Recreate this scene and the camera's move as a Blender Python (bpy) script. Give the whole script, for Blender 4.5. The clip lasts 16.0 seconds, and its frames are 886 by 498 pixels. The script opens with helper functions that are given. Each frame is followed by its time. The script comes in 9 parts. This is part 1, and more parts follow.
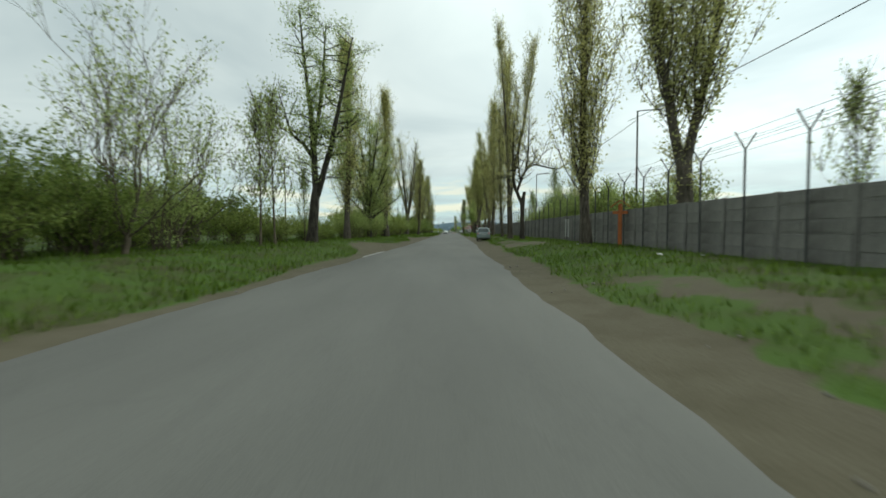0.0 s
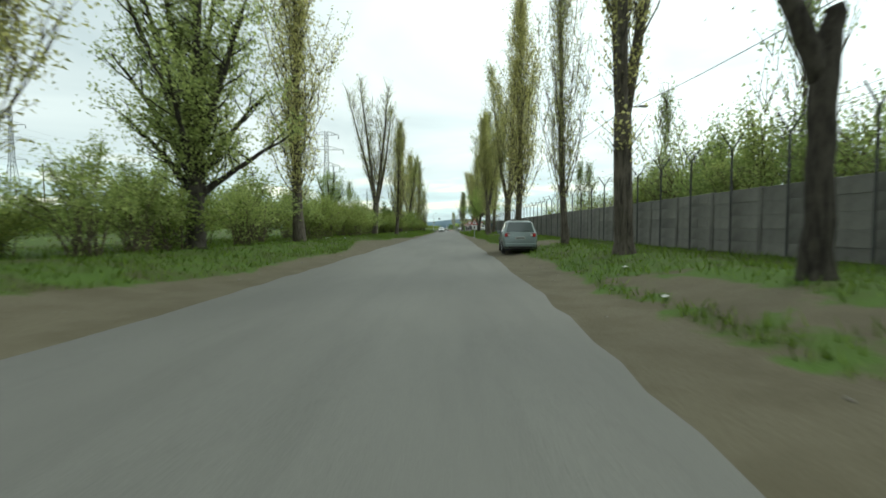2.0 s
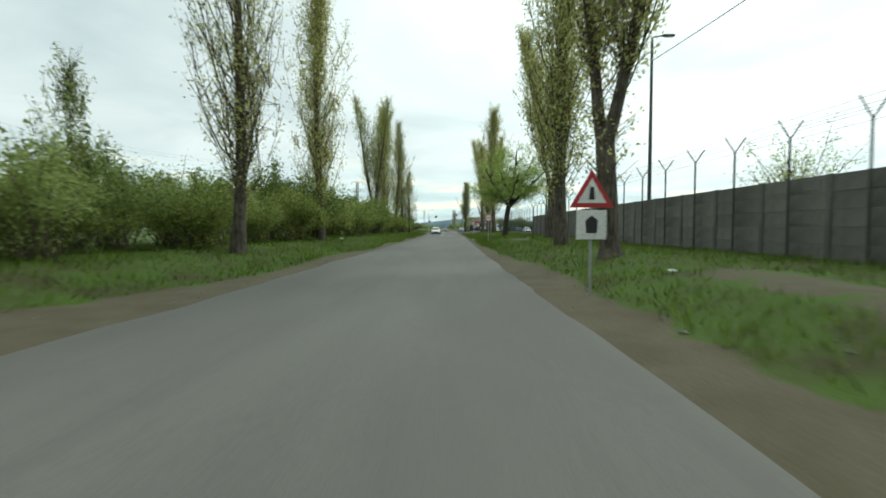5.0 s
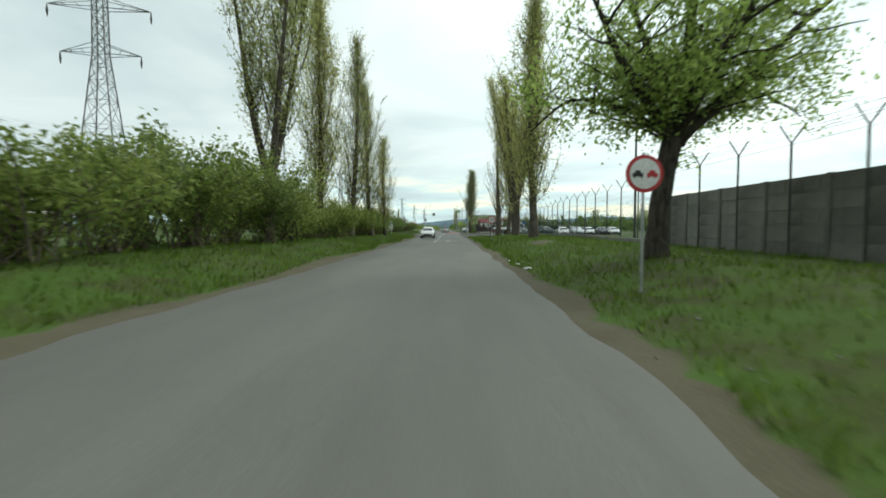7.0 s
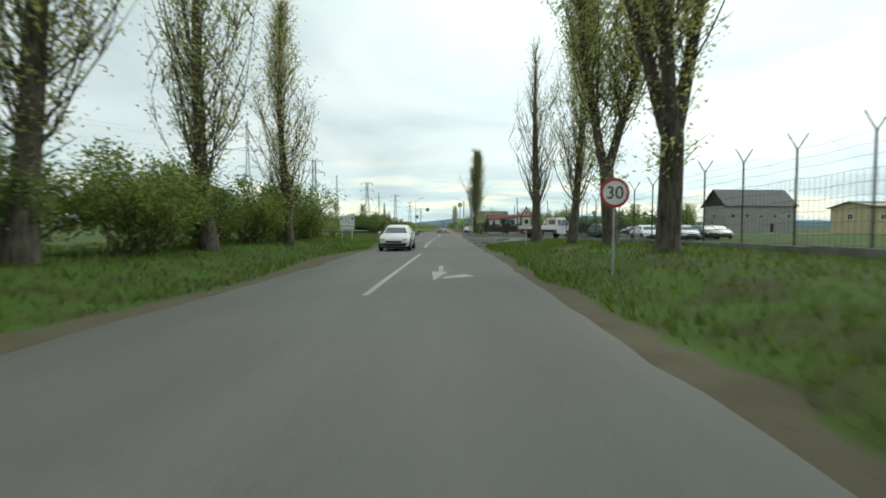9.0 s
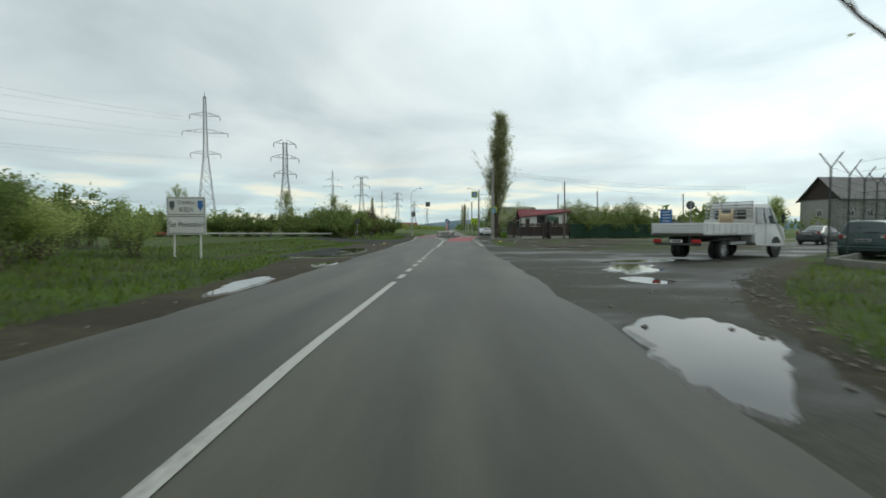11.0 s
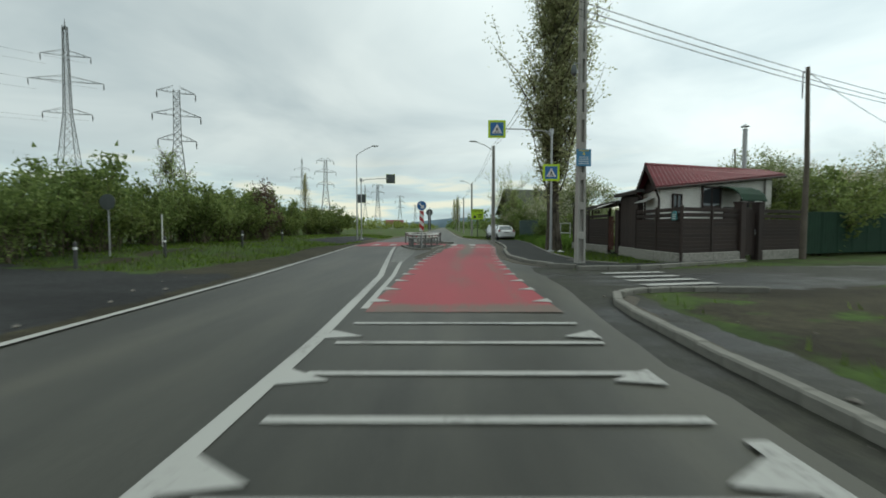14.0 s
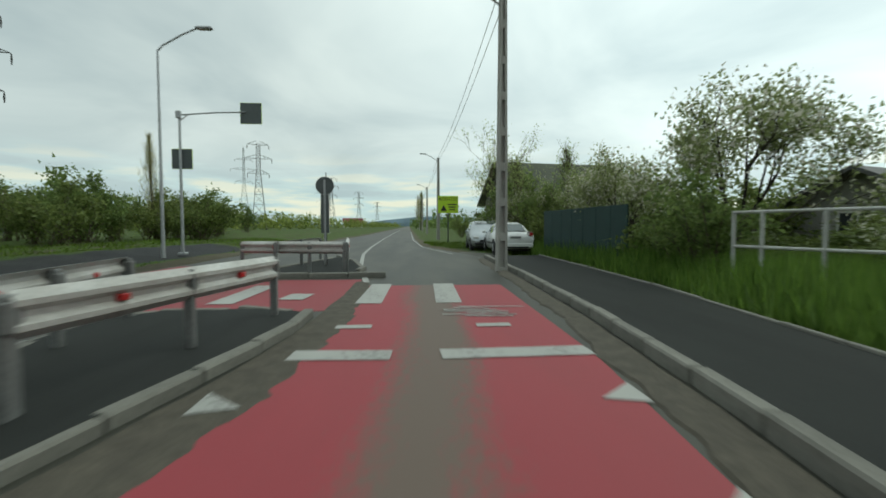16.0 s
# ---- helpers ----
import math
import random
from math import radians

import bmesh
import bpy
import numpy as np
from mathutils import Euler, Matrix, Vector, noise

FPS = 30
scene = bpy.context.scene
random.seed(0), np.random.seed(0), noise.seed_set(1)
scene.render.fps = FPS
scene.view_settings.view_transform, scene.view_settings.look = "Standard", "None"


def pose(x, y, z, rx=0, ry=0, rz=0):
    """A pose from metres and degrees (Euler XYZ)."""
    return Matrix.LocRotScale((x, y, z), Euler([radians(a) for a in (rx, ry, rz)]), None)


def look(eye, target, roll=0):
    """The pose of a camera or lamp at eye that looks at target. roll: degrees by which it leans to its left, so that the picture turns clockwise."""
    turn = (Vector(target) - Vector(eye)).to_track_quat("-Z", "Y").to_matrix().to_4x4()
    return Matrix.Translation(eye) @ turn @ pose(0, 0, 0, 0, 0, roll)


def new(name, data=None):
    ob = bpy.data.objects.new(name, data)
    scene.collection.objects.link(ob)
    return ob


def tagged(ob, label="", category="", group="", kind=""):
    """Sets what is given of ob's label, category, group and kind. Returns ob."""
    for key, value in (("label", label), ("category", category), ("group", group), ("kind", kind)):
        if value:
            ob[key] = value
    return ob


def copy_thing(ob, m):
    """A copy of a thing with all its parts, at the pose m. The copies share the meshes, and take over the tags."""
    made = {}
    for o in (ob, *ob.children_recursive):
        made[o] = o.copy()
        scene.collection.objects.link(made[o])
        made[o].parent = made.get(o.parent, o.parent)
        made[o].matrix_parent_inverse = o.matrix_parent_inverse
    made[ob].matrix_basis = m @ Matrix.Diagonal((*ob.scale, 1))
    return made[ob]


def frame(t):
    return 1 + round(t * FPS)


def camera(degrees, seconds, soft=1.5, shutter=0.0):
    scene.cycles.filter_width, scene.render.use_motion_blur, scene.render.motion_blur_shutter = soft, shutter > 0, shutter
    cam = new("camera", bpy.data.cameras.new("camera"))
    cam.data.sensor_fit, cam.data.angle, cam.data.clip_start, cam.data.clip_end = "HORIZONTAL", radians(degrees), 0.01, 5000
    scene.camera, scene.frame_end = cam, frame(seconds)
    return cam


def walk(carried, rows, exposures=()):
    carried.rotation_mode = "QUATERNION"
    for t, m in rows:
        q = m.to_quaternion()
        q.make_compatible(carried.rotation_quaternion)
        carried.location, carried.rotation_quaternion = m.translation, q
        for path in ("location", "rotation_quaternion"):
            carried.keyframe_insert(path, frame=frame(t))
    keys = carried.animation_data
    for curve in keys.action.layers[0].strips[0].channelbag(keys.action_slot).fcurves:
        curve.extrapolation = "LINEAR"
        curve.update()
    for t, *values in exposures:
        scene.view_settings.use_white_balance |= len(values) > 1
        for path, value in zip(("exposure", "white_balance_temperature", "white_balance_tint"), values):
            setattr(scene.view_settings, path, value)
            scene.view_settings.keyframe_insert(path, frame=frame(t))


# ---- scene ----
# ---- camera ----
cam = camera(86.9, 16.0, soft=1.7, shutter=0.2)
EYE = 1.3
PATH = [
    (0, -2.342, 0.000, -2.26, 0.36),
    (0.5, -2.157, 9.234, -2.44, 0.44),
    (1, -1.944, 18.116, -2.60, 0.33),
    (1.5, -1.718, 25.689, -2.34, 0.20),
    (2, -1.477, 33.063, -2.59, 0.15),
    (2.5, -1.225, 40.810, -2.56, 0.01),
    (3, -0.968, 48.157, -2.84, 0.05),
    (3.5, -0.912, 56.200, -2.44, 0.14),
    (4, -0.822, 64.245, -2.49, 0.06),
    (4.2, -0.771, 67.562, -2.68, -0.03),
    (5.2, -0.498, 85.367, -2.50, 0.28),
    (6.3, -0.198, 104.953, -2.30, 0.61),
    (6.5, -0.134, 108.573, -2.48, 0.56),
    (7, 0.041, 117.485, -2.54, 0.37),
    (7.5, 0.186, 125.824, -2.67, 0.06),
    (8, 0.273, 134.622, -2.91, -0.07),
    (8.5, 0.359, 143.006, -2.62, -0.02),
    (8.7, 0.390, 146.425, -2.65, 0.06),
    (9.7, 0.488, 163.354, -2.45, 0.53),
    (10.8, 0.596, 181.975, -2.23, 1.04),
    (11, 0.607, 185.149, -2.45, 1.17),
    (11.5, 0.618, 192.741, -2.39, 1.23),
    (12, 0.606, 199.941, -2.35, 1.01),
    (12.5, 0.620, 206.666, -2.43, 0.77),
    (13, 0.695, 214.158, -2.37, 0.35),
    (13.5, 0.902, 220.694, -2.22, 0.22),
    (14, 1.059, 227.624, -2.67, 0.09),
    (14.5, 1.200, 233.650, -2.90, -0.65),
    (15, 1.370, 240.491, -2.79, -2.56),
    (15.5, 1.832, 246.254, -2.94, -3.87),
    (16, 2.433, 252.508, -2.80, -4.14),
]
walk(cam, [(t, pose(x, y, EYE, 90 + pitch, 0, yaw)) for t, x, y, pitch, yaw in PATH],
     [(0.0, 0.08, 6500, -5), (1.0, 0.32, 6500, -5), (2.5, 0.47, 6500, -5), (4.2, 0.43, 6500, -5), (6.5, 0.35, 6500, -5), (8.0, 0.36, 6500, -5), (8.7, 0.34, 6500, -4), (11.0, 0.08, 6500, 0), (13.0, 0.02, 6500, 0), (14.5, -0.03, 6500, -5), (16.0, -0.02, 6500, -7)])

# ---- world, sun ----
SUN_AZ, SUN_EL = radians(62), radians(48)      # from +y towards +x; height


def make_world():
    w = bpy.data.worlds.new("overcast_sky")
    scene.world = w
    w.use_nodes = True
    nt = w.node_tree
    nt.nodes.clear()
    N, L = nt.nodes.new, nt.links.new
    out, bg = N("ShaderNodeOutputWorld"), N("ShaderNodeBackground")
    sky = N("ShaderNodeTexSky")
    sky.sky_type, sky.sun_disc = "NISHITA", False
    sky.sun_elevation, sky.sun_rotation = SUN_EL, SUN_AZ
    dim = N("ShaderNodeVectorMath"); dim.operation = "SCALE"; dim.inputs["Scale"].default_value = 0.09
    L(sky.outputs["Color"], dim.inputs[0])
    co = N("ShaderNodeTexCoord")
    sep = N("ShaderNodeSeparateXYZ"); L(co.outputs["Generated"], sep.inputs[0])
    # cloud layer: the direction is flattened on to a plane overhead
    up = N("ShaderNodeMath"); up.operation = "MAXIMUM"; up.inputs[1].default_value = 0.0; L(sep.outputs["Z"], up.inputs[0])
    add = N("ShaderNodeMath"); add.operation = "ADD"; add.inputs[1].default_value = 0.22; L(up.outputs[0], add.inputs[0])
    dx = N("ShaderNodeMath"); dx.operation = "DIVIDE"; L(sep.outputs["X"], dx.inputs[0]); L(add.outputs[0], dx.inputs[1])
    dy = N("ShaderNodeMath"); dy.operation = "DIVIDE"; L(sep.outputs["Y"], dy.inputs[0]); L(add.outputs[0], dy.inputs[1])
    cb = N("ShaderNodeCombineXYZ"); L(dx.outputs[0], cb.inputs[0]); L(dy.outputs[0], cb.inputs[1])
    n1 = N("ShaderNodeTexNoise"); n1.inputs["Scale"].default_value = 1.05; n1.inputs["Detail"].default_value = 5.0
    n1.inputs["Roughness"].default_value = 0.5; n1.inputs["Distortion"].default_value = 0.5
    L(cb.outputs[0], n1.inputs["Vector"])
    ramp = N("ShaderNodeValToRGB")
    e = ramp.color_ramp.elements
    e[0].position, e[0].color = 0.32, (0.58, 0.635, 0.69, 1)
    e[1].position, e[1].color = 0.60, (0.86, 0.89, 0.925, 1)
    L(n1.outputs["Fac"], ramp.inputs[0])
    # brighter cloud round the hidden sun
    sd = N("ShaderNodeVectorMath"); sd.operation = "DOT_PRODUCT"
    sd.inputs[1].default_value = (math.sin(SUN_AZ) * math.cos(SUN_EL), math.cos(SUN_AZ) * math.cos(SUN_EL), math.sin(SUN_EL))
    L(co.outputs["Generated"], sd.inputs[0])
    gl = N("ShaderNodeMapRange"); gl.interpolation_type = "SMOOTHSTEP"
    gl.inputs["From Min"].default_value, gl.inputs["From Max"].default_value = 0.25, 1.0
    gl.inputs["To Min"].default_value, gl.inputs["To Max"].default_value = 0.88, 1.5
    L(sd.outputs["Value"], gl.inputs["Value"])
    cl = N("ShaderNodeVectorMath"); cl.operation = "SCALE"; L(ramp.outputs["Color"], cl.inputs[0]); L(gl.outputs["Result"], cl.inputs["Scale"])
    # gaps near the horizon: pale blue with warm cloud banks
    n2 = N("ShaderNodeTexNoise"); n2.inputs["Scale"].default_value = 4.0; n2.inputs["Detail"].default_value = 6.0
    mp = N("ShaderNodeMapping"); mp.inputs["Scale"].default_value = (1.0, 1.0, 7.0)
    L(co.outputs["Generated"], mp.inputs["Vector"]); L(mp.outputs[0], n2.inputs["Vector"])
    r2 = N("ShaderNodeValToRGB")
    e = r2.color_ramp.elements
    e[0].position, e[0].color = 0.40, (0.44, 0.53, 0.61, 1)
    e[1].position, e[1].color = 0.58, (1.0, 0.93, 0.77, 1)
    m = r2.color_ramp.elements.new(0.5); m.color = (0.60, 0.74, 0.80, 1)
    L(n2.outputs["Fac"], r2.inputs[0])
    hz = N("ShaderNodeMapRange"); hz.interpolation_type = "SMOOTHSTEP"
    hz.inputs["From Min"].default_value, hz.inputs["From Max"].default_value = 0.03, 0.17
    hz.inputs["To Min"].default_value, hz.inputs["To Max"].default_value = 0.8, 0.0
    L(sep.outputs["Z"], hz.inputs["Value"])
    mixh = N("ShaderNodeMix"); mixh.data_type = "RGBA"
    L(hz.outputs["Result"], mixh.inputs["Factor"]); L(cl.outputs[0], mixh.inputs["A"]); L(r2.outputs["Color"], mixh.inputs["B"])
    mix = N("ShaderNodeMix"); mix.data_type = "RGBA"; mix.inputs["Factor"].default_value = 0.9
    L(dim.outputs[0], mix.inputs["A"]); L(mixh.outputs["Result"], mix.inputs["B"])
    L(mix.outputs["Result"], bg.inputs["Color"]); bg.inputs["Strength"].default_value = 1.0
    L(bg.outputs[0], out.inputs["Surface"])


make_world()
sun_data = bpy.data.lights.new("sun", "SUN")
sun_data.energy, sun_data.angle, sun_data.color = 0.8, radians(25), (1.0, 0.96, 0.9)
sun = new("sun", sun_data)
sun.matrix_world = look((40 * math.sin(SUN_AZ), 40 * math.cos(SUN_AZ), 60), (0, 0, 60 - 40 * math.tan(SUN_EL)))


# ---- materials ----
def node_mat(name):
    m = bpy.data.materials.new(name)
    m.use_nodes = True
    nt = m.node_tree
    return m, nt, nt.nodes["Principled BSDF"]


def noise_node(nt, scale, detail=4.0, space="Object", rough=0.55, stretch=None):
    co = nt.nodes.new("ShaderNodeTexCoord")
    n = nt.nodes.new("ShaderNodeTexNoise")
    n.inputs["Scale"].default_value, n.inputs["Detail"].default_value, n.inputs["Roughness"].default_value = scale, detail, rough
    if stretch:
        mp = nt.nodes.new("ShaderNodeMapping")
        mp.inputs["Scale"].default_value = stretch
        nt.links.new(co.outputs[space], mp.inputs["Vector"])
        nt.links.new(mp.outputs[0], n.inputs["Vector"])
    else:
        nt.links.new(co.outputs[space], n.inputs["Vector"])
    return n


def ramp_node(nt, fac, stops):
    r = nt.nodes.new("ShaderNodeValToRGB")
    e = r.color_ramp.elements
    while len(e) < len(stops):
        e.new(0.5)
    for k, (pos, col) in enumerate(stops):
        e[k].position, e[k].color = pos, (*col, 1)
    nt.links.new(fac, r.inputs[0])
    return r.outputs["Color"]


def mix_node(nt, fac, a, b, blend="MIX"):
    m = nt.nodes.new("ShaderNodeMix")
    m.data_type, m.blend_type = "RGBA", blend
    for sock, v in ((m.inputs["Factor"], fac), (m.inputs["A"], a), (m.inputs["B"], b)):
        if isinstance(v, bpy.types.NodeSocket):
            nt.links.new(v, sock)
        elif isinstance(v, tuple):
            sock.default_value = (*v, 1)
        else:
            sock.default_value = v
    return m.outputs["Result"]


def bump_node(nt, bsdf, height, strength=0.3, distance=0.02):
    b = nt.nodes.new("ShaderNodeBump")
    b.inputs["Strength"].default_value, b.inputs["Distance"].default_value = strength, distance
    nt.links.new(height, b.inputs["Height"])
    nt.links.new(b.outputs[0], bsdf.inputs["Normal"])


def surface(name, base, dark, grain=40.0, stain=1.5, rough=0.8, metal=0.0, bump=0.2, mottle=0.5, dist=0.01, vary=0.0):
    """A surface with fine grain, larger stains and relief. base and dark: its two colours."""
    m, nt, b = node_mat(name)
    n1, n2 = noise_node(nt, grain), noise_node(nt, stain, 6.0)
    f = ramp_node(nt, n2.outputs["Fac"], [(0.35, (0, 0, 0)), (0.7, (1, 1, 1))])
    c = mix_node(nt, f, base, tuple(x * (1 - mottle) + y * mottle for x, y in zip(base, dark)))
    g = ramp_node(nt, n1.outputs["Fac"], [(0.3, (0.8, 0.8, 0.8)), (0.7, (1.12, 1.12, 1.12))])
    c = mix_node(nt, 1.0, c, g, "MULTIPLY")
    if vary:
        oi = nt.nodes.new("ShaderNodeObjectInfo")
        v = ramp_node(nt, oi.outputs["Random"], [(0.0, (1 - vary,) * 3), (1.0, (1 + vary,) * 3)])
        c = mix_node(nt, 1.0, c, v, "MULTIPLY")
    nt.links.new(c, b.inputs["Base Color"])
    b.inputs["Roughness"].default_value, b.inputs["Metallic"].default_value = rough, metal
    if bump:
        bump_node(nt, b, n1.outputs["Fac"], bump, dist)
    return m


def plain(name, col, rough=0.5, metal=0.0, grain=25.0, amount=0.12):
    return surface(name, col, tuple(x * 0.75 for x in col), grain, 2.0, rough, metal, 0.05, amount * 3)


def leaf_mat(name, light, dark, translucent=0.35, bloom=None, gloss=0.2):
    m, nt, b = node_mat(name)
    ge = nt.nodes.new("ShaderNodeNewGeometry")
    stops = [(0.0, dark), (0.55, tuple((x + y) / 2 for x, y in zip(light, dark))), (1.0, light)]
    if bloom:
        stops = [(0.0, dark), (0.74, light), (0.78, bloom), (1.0, bloom)]
    c = ramp_node(nt, ge.outputs["Random Per Island"], stops)
    oi = nt.nodes.new("ShaderNodeObjectInfo")
    v = ramp_node(nt, oi.outputs["Random"], [(0.0, (0.82, 0.86, 0.8)), (1.0, (1.15, 1.08, 1.1))])
    c = mix_node(nt, 1.0, c, v, "MULTIPLY")
    nt.links.new(c, b.inputs["Base Color"])
    b.inputs["Roughness"].default_value, b.inputs["Specular IOR Level"].default_value = 0.6, gloss
    tr = nt.nodes.new("ShaderNodeBsdfTranslucent")
    nt.links.new(c, tr.inputs["Color"])
    mx = nt.nodes.new("ShaderNodeMixShader")
    mx.inputs[0].default_value = translucent
    out = nt.nodes["Material Output"]
    nt.links.new(b.outputs[0], mx.inputs[1]); nt.links.new(tr.outputs[0], mx.inputs[2])
    nt.links.new(mx.outputs[0], out.inputs["Surface"])
    return m


def asphalt_mat(name, base, dark, wet=0.0, gloss=0.28):
    m, nt, b = node_mat(name)
    n1 = noise_node(nt, 90.0, 3.0)
    n2 = noise_node(nt, 0.35, 6.0, stretch=(1.0, 0.25, 1.0))
    n3 = noise_node(nt, 1.4, 5.0, stretch=(1.6, 0.12, 1.0))
    c = mix_node(nt, ramp_node(nt, n2.outputs["Fac"], [(0.38, (0, 0, 0)), (0.66, (1, 1, 1))]), base, dark)
    c = mix_node(nt, ramp_node(nt, n3.outputs["Fac"], [(0.5, (0, 0, 0)), (0.75, (0.5, 0.5, 0.5))]), c, tuple(x * 0.72 for x in base))
    c = mix_node(nt, 1.0, c, ramp_node(nt, n1.outputs["Fac"], [(0.3, (0.75, 0.75, 0.75)), (0.7, (1.2, 1.2, 1.2))]), "MULTIPLY")
    # cracks
    co = nt.nodes.new("ShaderNodeTexCoord")
    vo = nt.nodes.new("ShaderNodeTexVoronoi")
    vo.feature = "DISTANCE_TO_EDGE"
    vo.inputs["Scale"].default_value = 0.4
    wob = noise_node(nt, 1.2, 4.0)
    ad = nt.nodes.new("ShaderNodeVectorMath"); ad.operation = "ADD"
    nt.links.new(co.outputs["Object"], ad.inputs[0]); nt.links.new(wob.outputs["Color"], ad.inputs[1])
    nt.links.new(ad.outputs[0], vo.inputs["Vector"])
    cr = ramp_node(nt, vo.outputs["Distance"], [(0.0, (0.55, 0.55, 0.55)), (0.012, (1, 1, 1))])
    c = mix_node(nt, 0.14, c, mix_node(nt, 1.0, c, cr, "MULTIPLY"))
    dp = nt.nodes.new("ShaderNodeAttribute"); dp.attribute_name = "damp"
    c = mix_node(nt, dp.outputs["Fac"], c, mix_node(nt, 1.0, c, (0.37, 0.375, 0.345), "MULTIPLY"))
    n4 = noise_node(nt, 0.7, 6.0, stretch=(1.5, 0.22, 1.0))
    c = mix_node(nt, dp.outputs["Fac"], c, mix_node(nt, 1.0, c, ramp_node(nt, n4.outputs["Fac"], [(0.34, (0.62, 0.63, 0.62)), (0.5, (0.95, 0.95, 0.93)), (0.66, (1.35, 1.32, 1.25))]), "MULTIPLY"))
    nt.links.new(c, b.inputs["Base Color"])
    r = ramp_node(nt, n2.outputs["Fac"], [(0.35, (0.85 - wet,) * 3), (0.7, (0.8 - 0.4 * wet,) * 3)])
    r = mix_node(nt, dp.outputs["Fac"], r, mix_node(nt, 1.0, r, (0.72, 0.72, 0.72), "MULTIPLY"))
    nt.links.new(r, b.inputs["Roughness"])
    b.inputs["Specular IOR Level"].default_value = gloss
    bump_node(nt, b, n1.outputs["Fac"], 0.25, 0.006)
    return m


def ground_mat():
    """Grass, bare earth and asphalt on one sheet, by the masks stored with its corners; the borders are broken up by noise."""
    m, nt, b = node_mat("meadow_ground")
    N, L = nt.nodes.new, nt.links.new
    fine, mid, big = noise_node(nt, 22.0, 4.0), noise_node(nt, 1.1, 6.0), noise_node(nt, 0.12, 4.0)
    grass = mix_node(nt, fine.outputs["Fac"], (0.044, 0.080, 0.012), (0.074, 0.128, 0.020))
    grass = mix_node(nt, ramp_node(nt, mid.outputs["Fac"], [(0.4, (0, 0, 0)), (0.7, (0.7, 0.7, 0.7))]), grass, (0.048, 0.050, 0.016))
    grass = mix_node(nt, ramp_node(nt, big.outputs["Fac"], [(0.45, (0, 0, 0)), (0.7, (0.45, 0.45, 0.45))]), grass, (0.066, 0.082, 0.020))
    litter = noise_node(nt, 0.55, 7.0, rough=0.65)
    grass = mix_node(nt, ramp_node(nt, litter.outputs["Fac"], [(0.48, (0, 0, 0)), (0.64, (0.75, 0.75, 0.75))]), grass, (0.054, 0.045, 0.021))
    earth = mix_node(nt, fine.outputs["Fac"], (0.066, 0.057, 0.036), (0.145, 0.128, 0.086))
    earth = mix_node(nt, ramp_node(nt, mid.outputs["Fac"], [(0.42, (0, 0, 0)), (0.62, (0.8, 0.8, 0.8))]), earth, (0.080, 0.069, 0.042))
    tar = mix_node(nt, fine.outputs["Fac"], (0.072, 0.070, 0.060), (0.138, 0.134, 0.117))
    tar = mix_node(nt, ramp_node(nt, mid.outputs["Fac"], [(0.45, (0, 0, 0)), (0.65, (0.7, 0.7, 0.7))]), tar, (0.098, 0.091, 0.072))
    wetness = noise_node(nt, 0.32, 5.0, stretch=(0.6, 1.0, 1.0))
    wet_mask = ramp_node(nt, wetness.outputs["Fac"], [(0.46, (0, 0, 0)), (0.6, (0.9, 0.9, 0.9))])
    tar = mix_node(nt, wet_mask, tar, (0.060, 0.057, 0.050))

    def mask(name):
        a = N("ShaderNodeAttribute"); a.attribute_name = name
        s = N("ShaderNodeMath"); s.operation = "MULTIPLY_ADD"
        s.inputs[1].default_value, s.inputs[2].default_value = 1.7, -0.85
        L(mid.outputs["Fac"], s.inputs[0])
        t = N("ShaderNodeMath"); t.operation = "ADD"; L(a.outputs["Fac"], t.inputs[0]); L(s.outputs[0], t.inputs[1])
        r = N("ShaderNodeMapRange"); r.interpolation_type = "SMOOTHSTEP"
        r.inputs["From Min"].default_value, r.inputs["From Max"].default_value = 0.38, 0.62
        L(t.outputs[0], r.inputs["Value"])
        return r.outputs["Result"]
    me, ma, mn = mask("earth"), mask("tar"), mask("new_tar")
    fresh_tar = mix_node(nt, fine.outputs["Fac"], (0.022, 0.023, 0.025), (0.048, 0.049, 0.051))
    dp = N("ShaderNodeAttribute"); dp.attribute_name = "damp"
    earth = mix_node(nt, dp.outputs["Fac"], earth, mix_node(nt, 1.0, earth, (0.55, 0.55, 0.51), "MULTIPLY"))
    tar = mix_node(nt, dp.outputs["Fac"], tar, mix_node(nt, 1.0, tar, (0.42, 0.435, 0.40), "MULTIPLY"))
    c = mix_node(nt, mn, mix_node(nt, ma, mix_node(nt, me, grass, earth), tar), fresh_tar)
    soak = N("ShaderNodeMath"); soak.operation = "MULTIPLY"; L(dp.outputs["Fac"], soak.inputs[0]); L(wet_mask, soak.inputs[1])
    c = mix_node(nt, dp.outputs["Fac"], c, mix_node(nt, 1.0, c, (0.80, 0.82, 0.78), "MULTIPLY"))
    clods = noise_node(nt, 5.0, 8.0, rough=0.7)
    c = mix_node(nt, dp.outputs["Fac"], c, mix_node(nt, 1.0, c, ramp_node(nt, clods.outputs["Fac"], [(0.3, (0.45, 0.45, 0.45)), (0.5, (0.95, 0.95, 0.95)), (0.7, (1.35, 1.33, 1.28))]), "MULTIPLY"))
    c = mix_node(nt, soak.outputs[0], c, mix_node(nt, 1.0, c, (0.55, 0.55, 0.55), "MULTIPLY"))
    L(c, b.inputs["Base Color"])
    b.inputs["Specular IOR Level"].default_value = 0.22
    rr = N("ShaderNodeMapRange")
    rr.inputs["To Min"].default_value, rr.inputs["To Max"].default_value = 0.95, 0.32
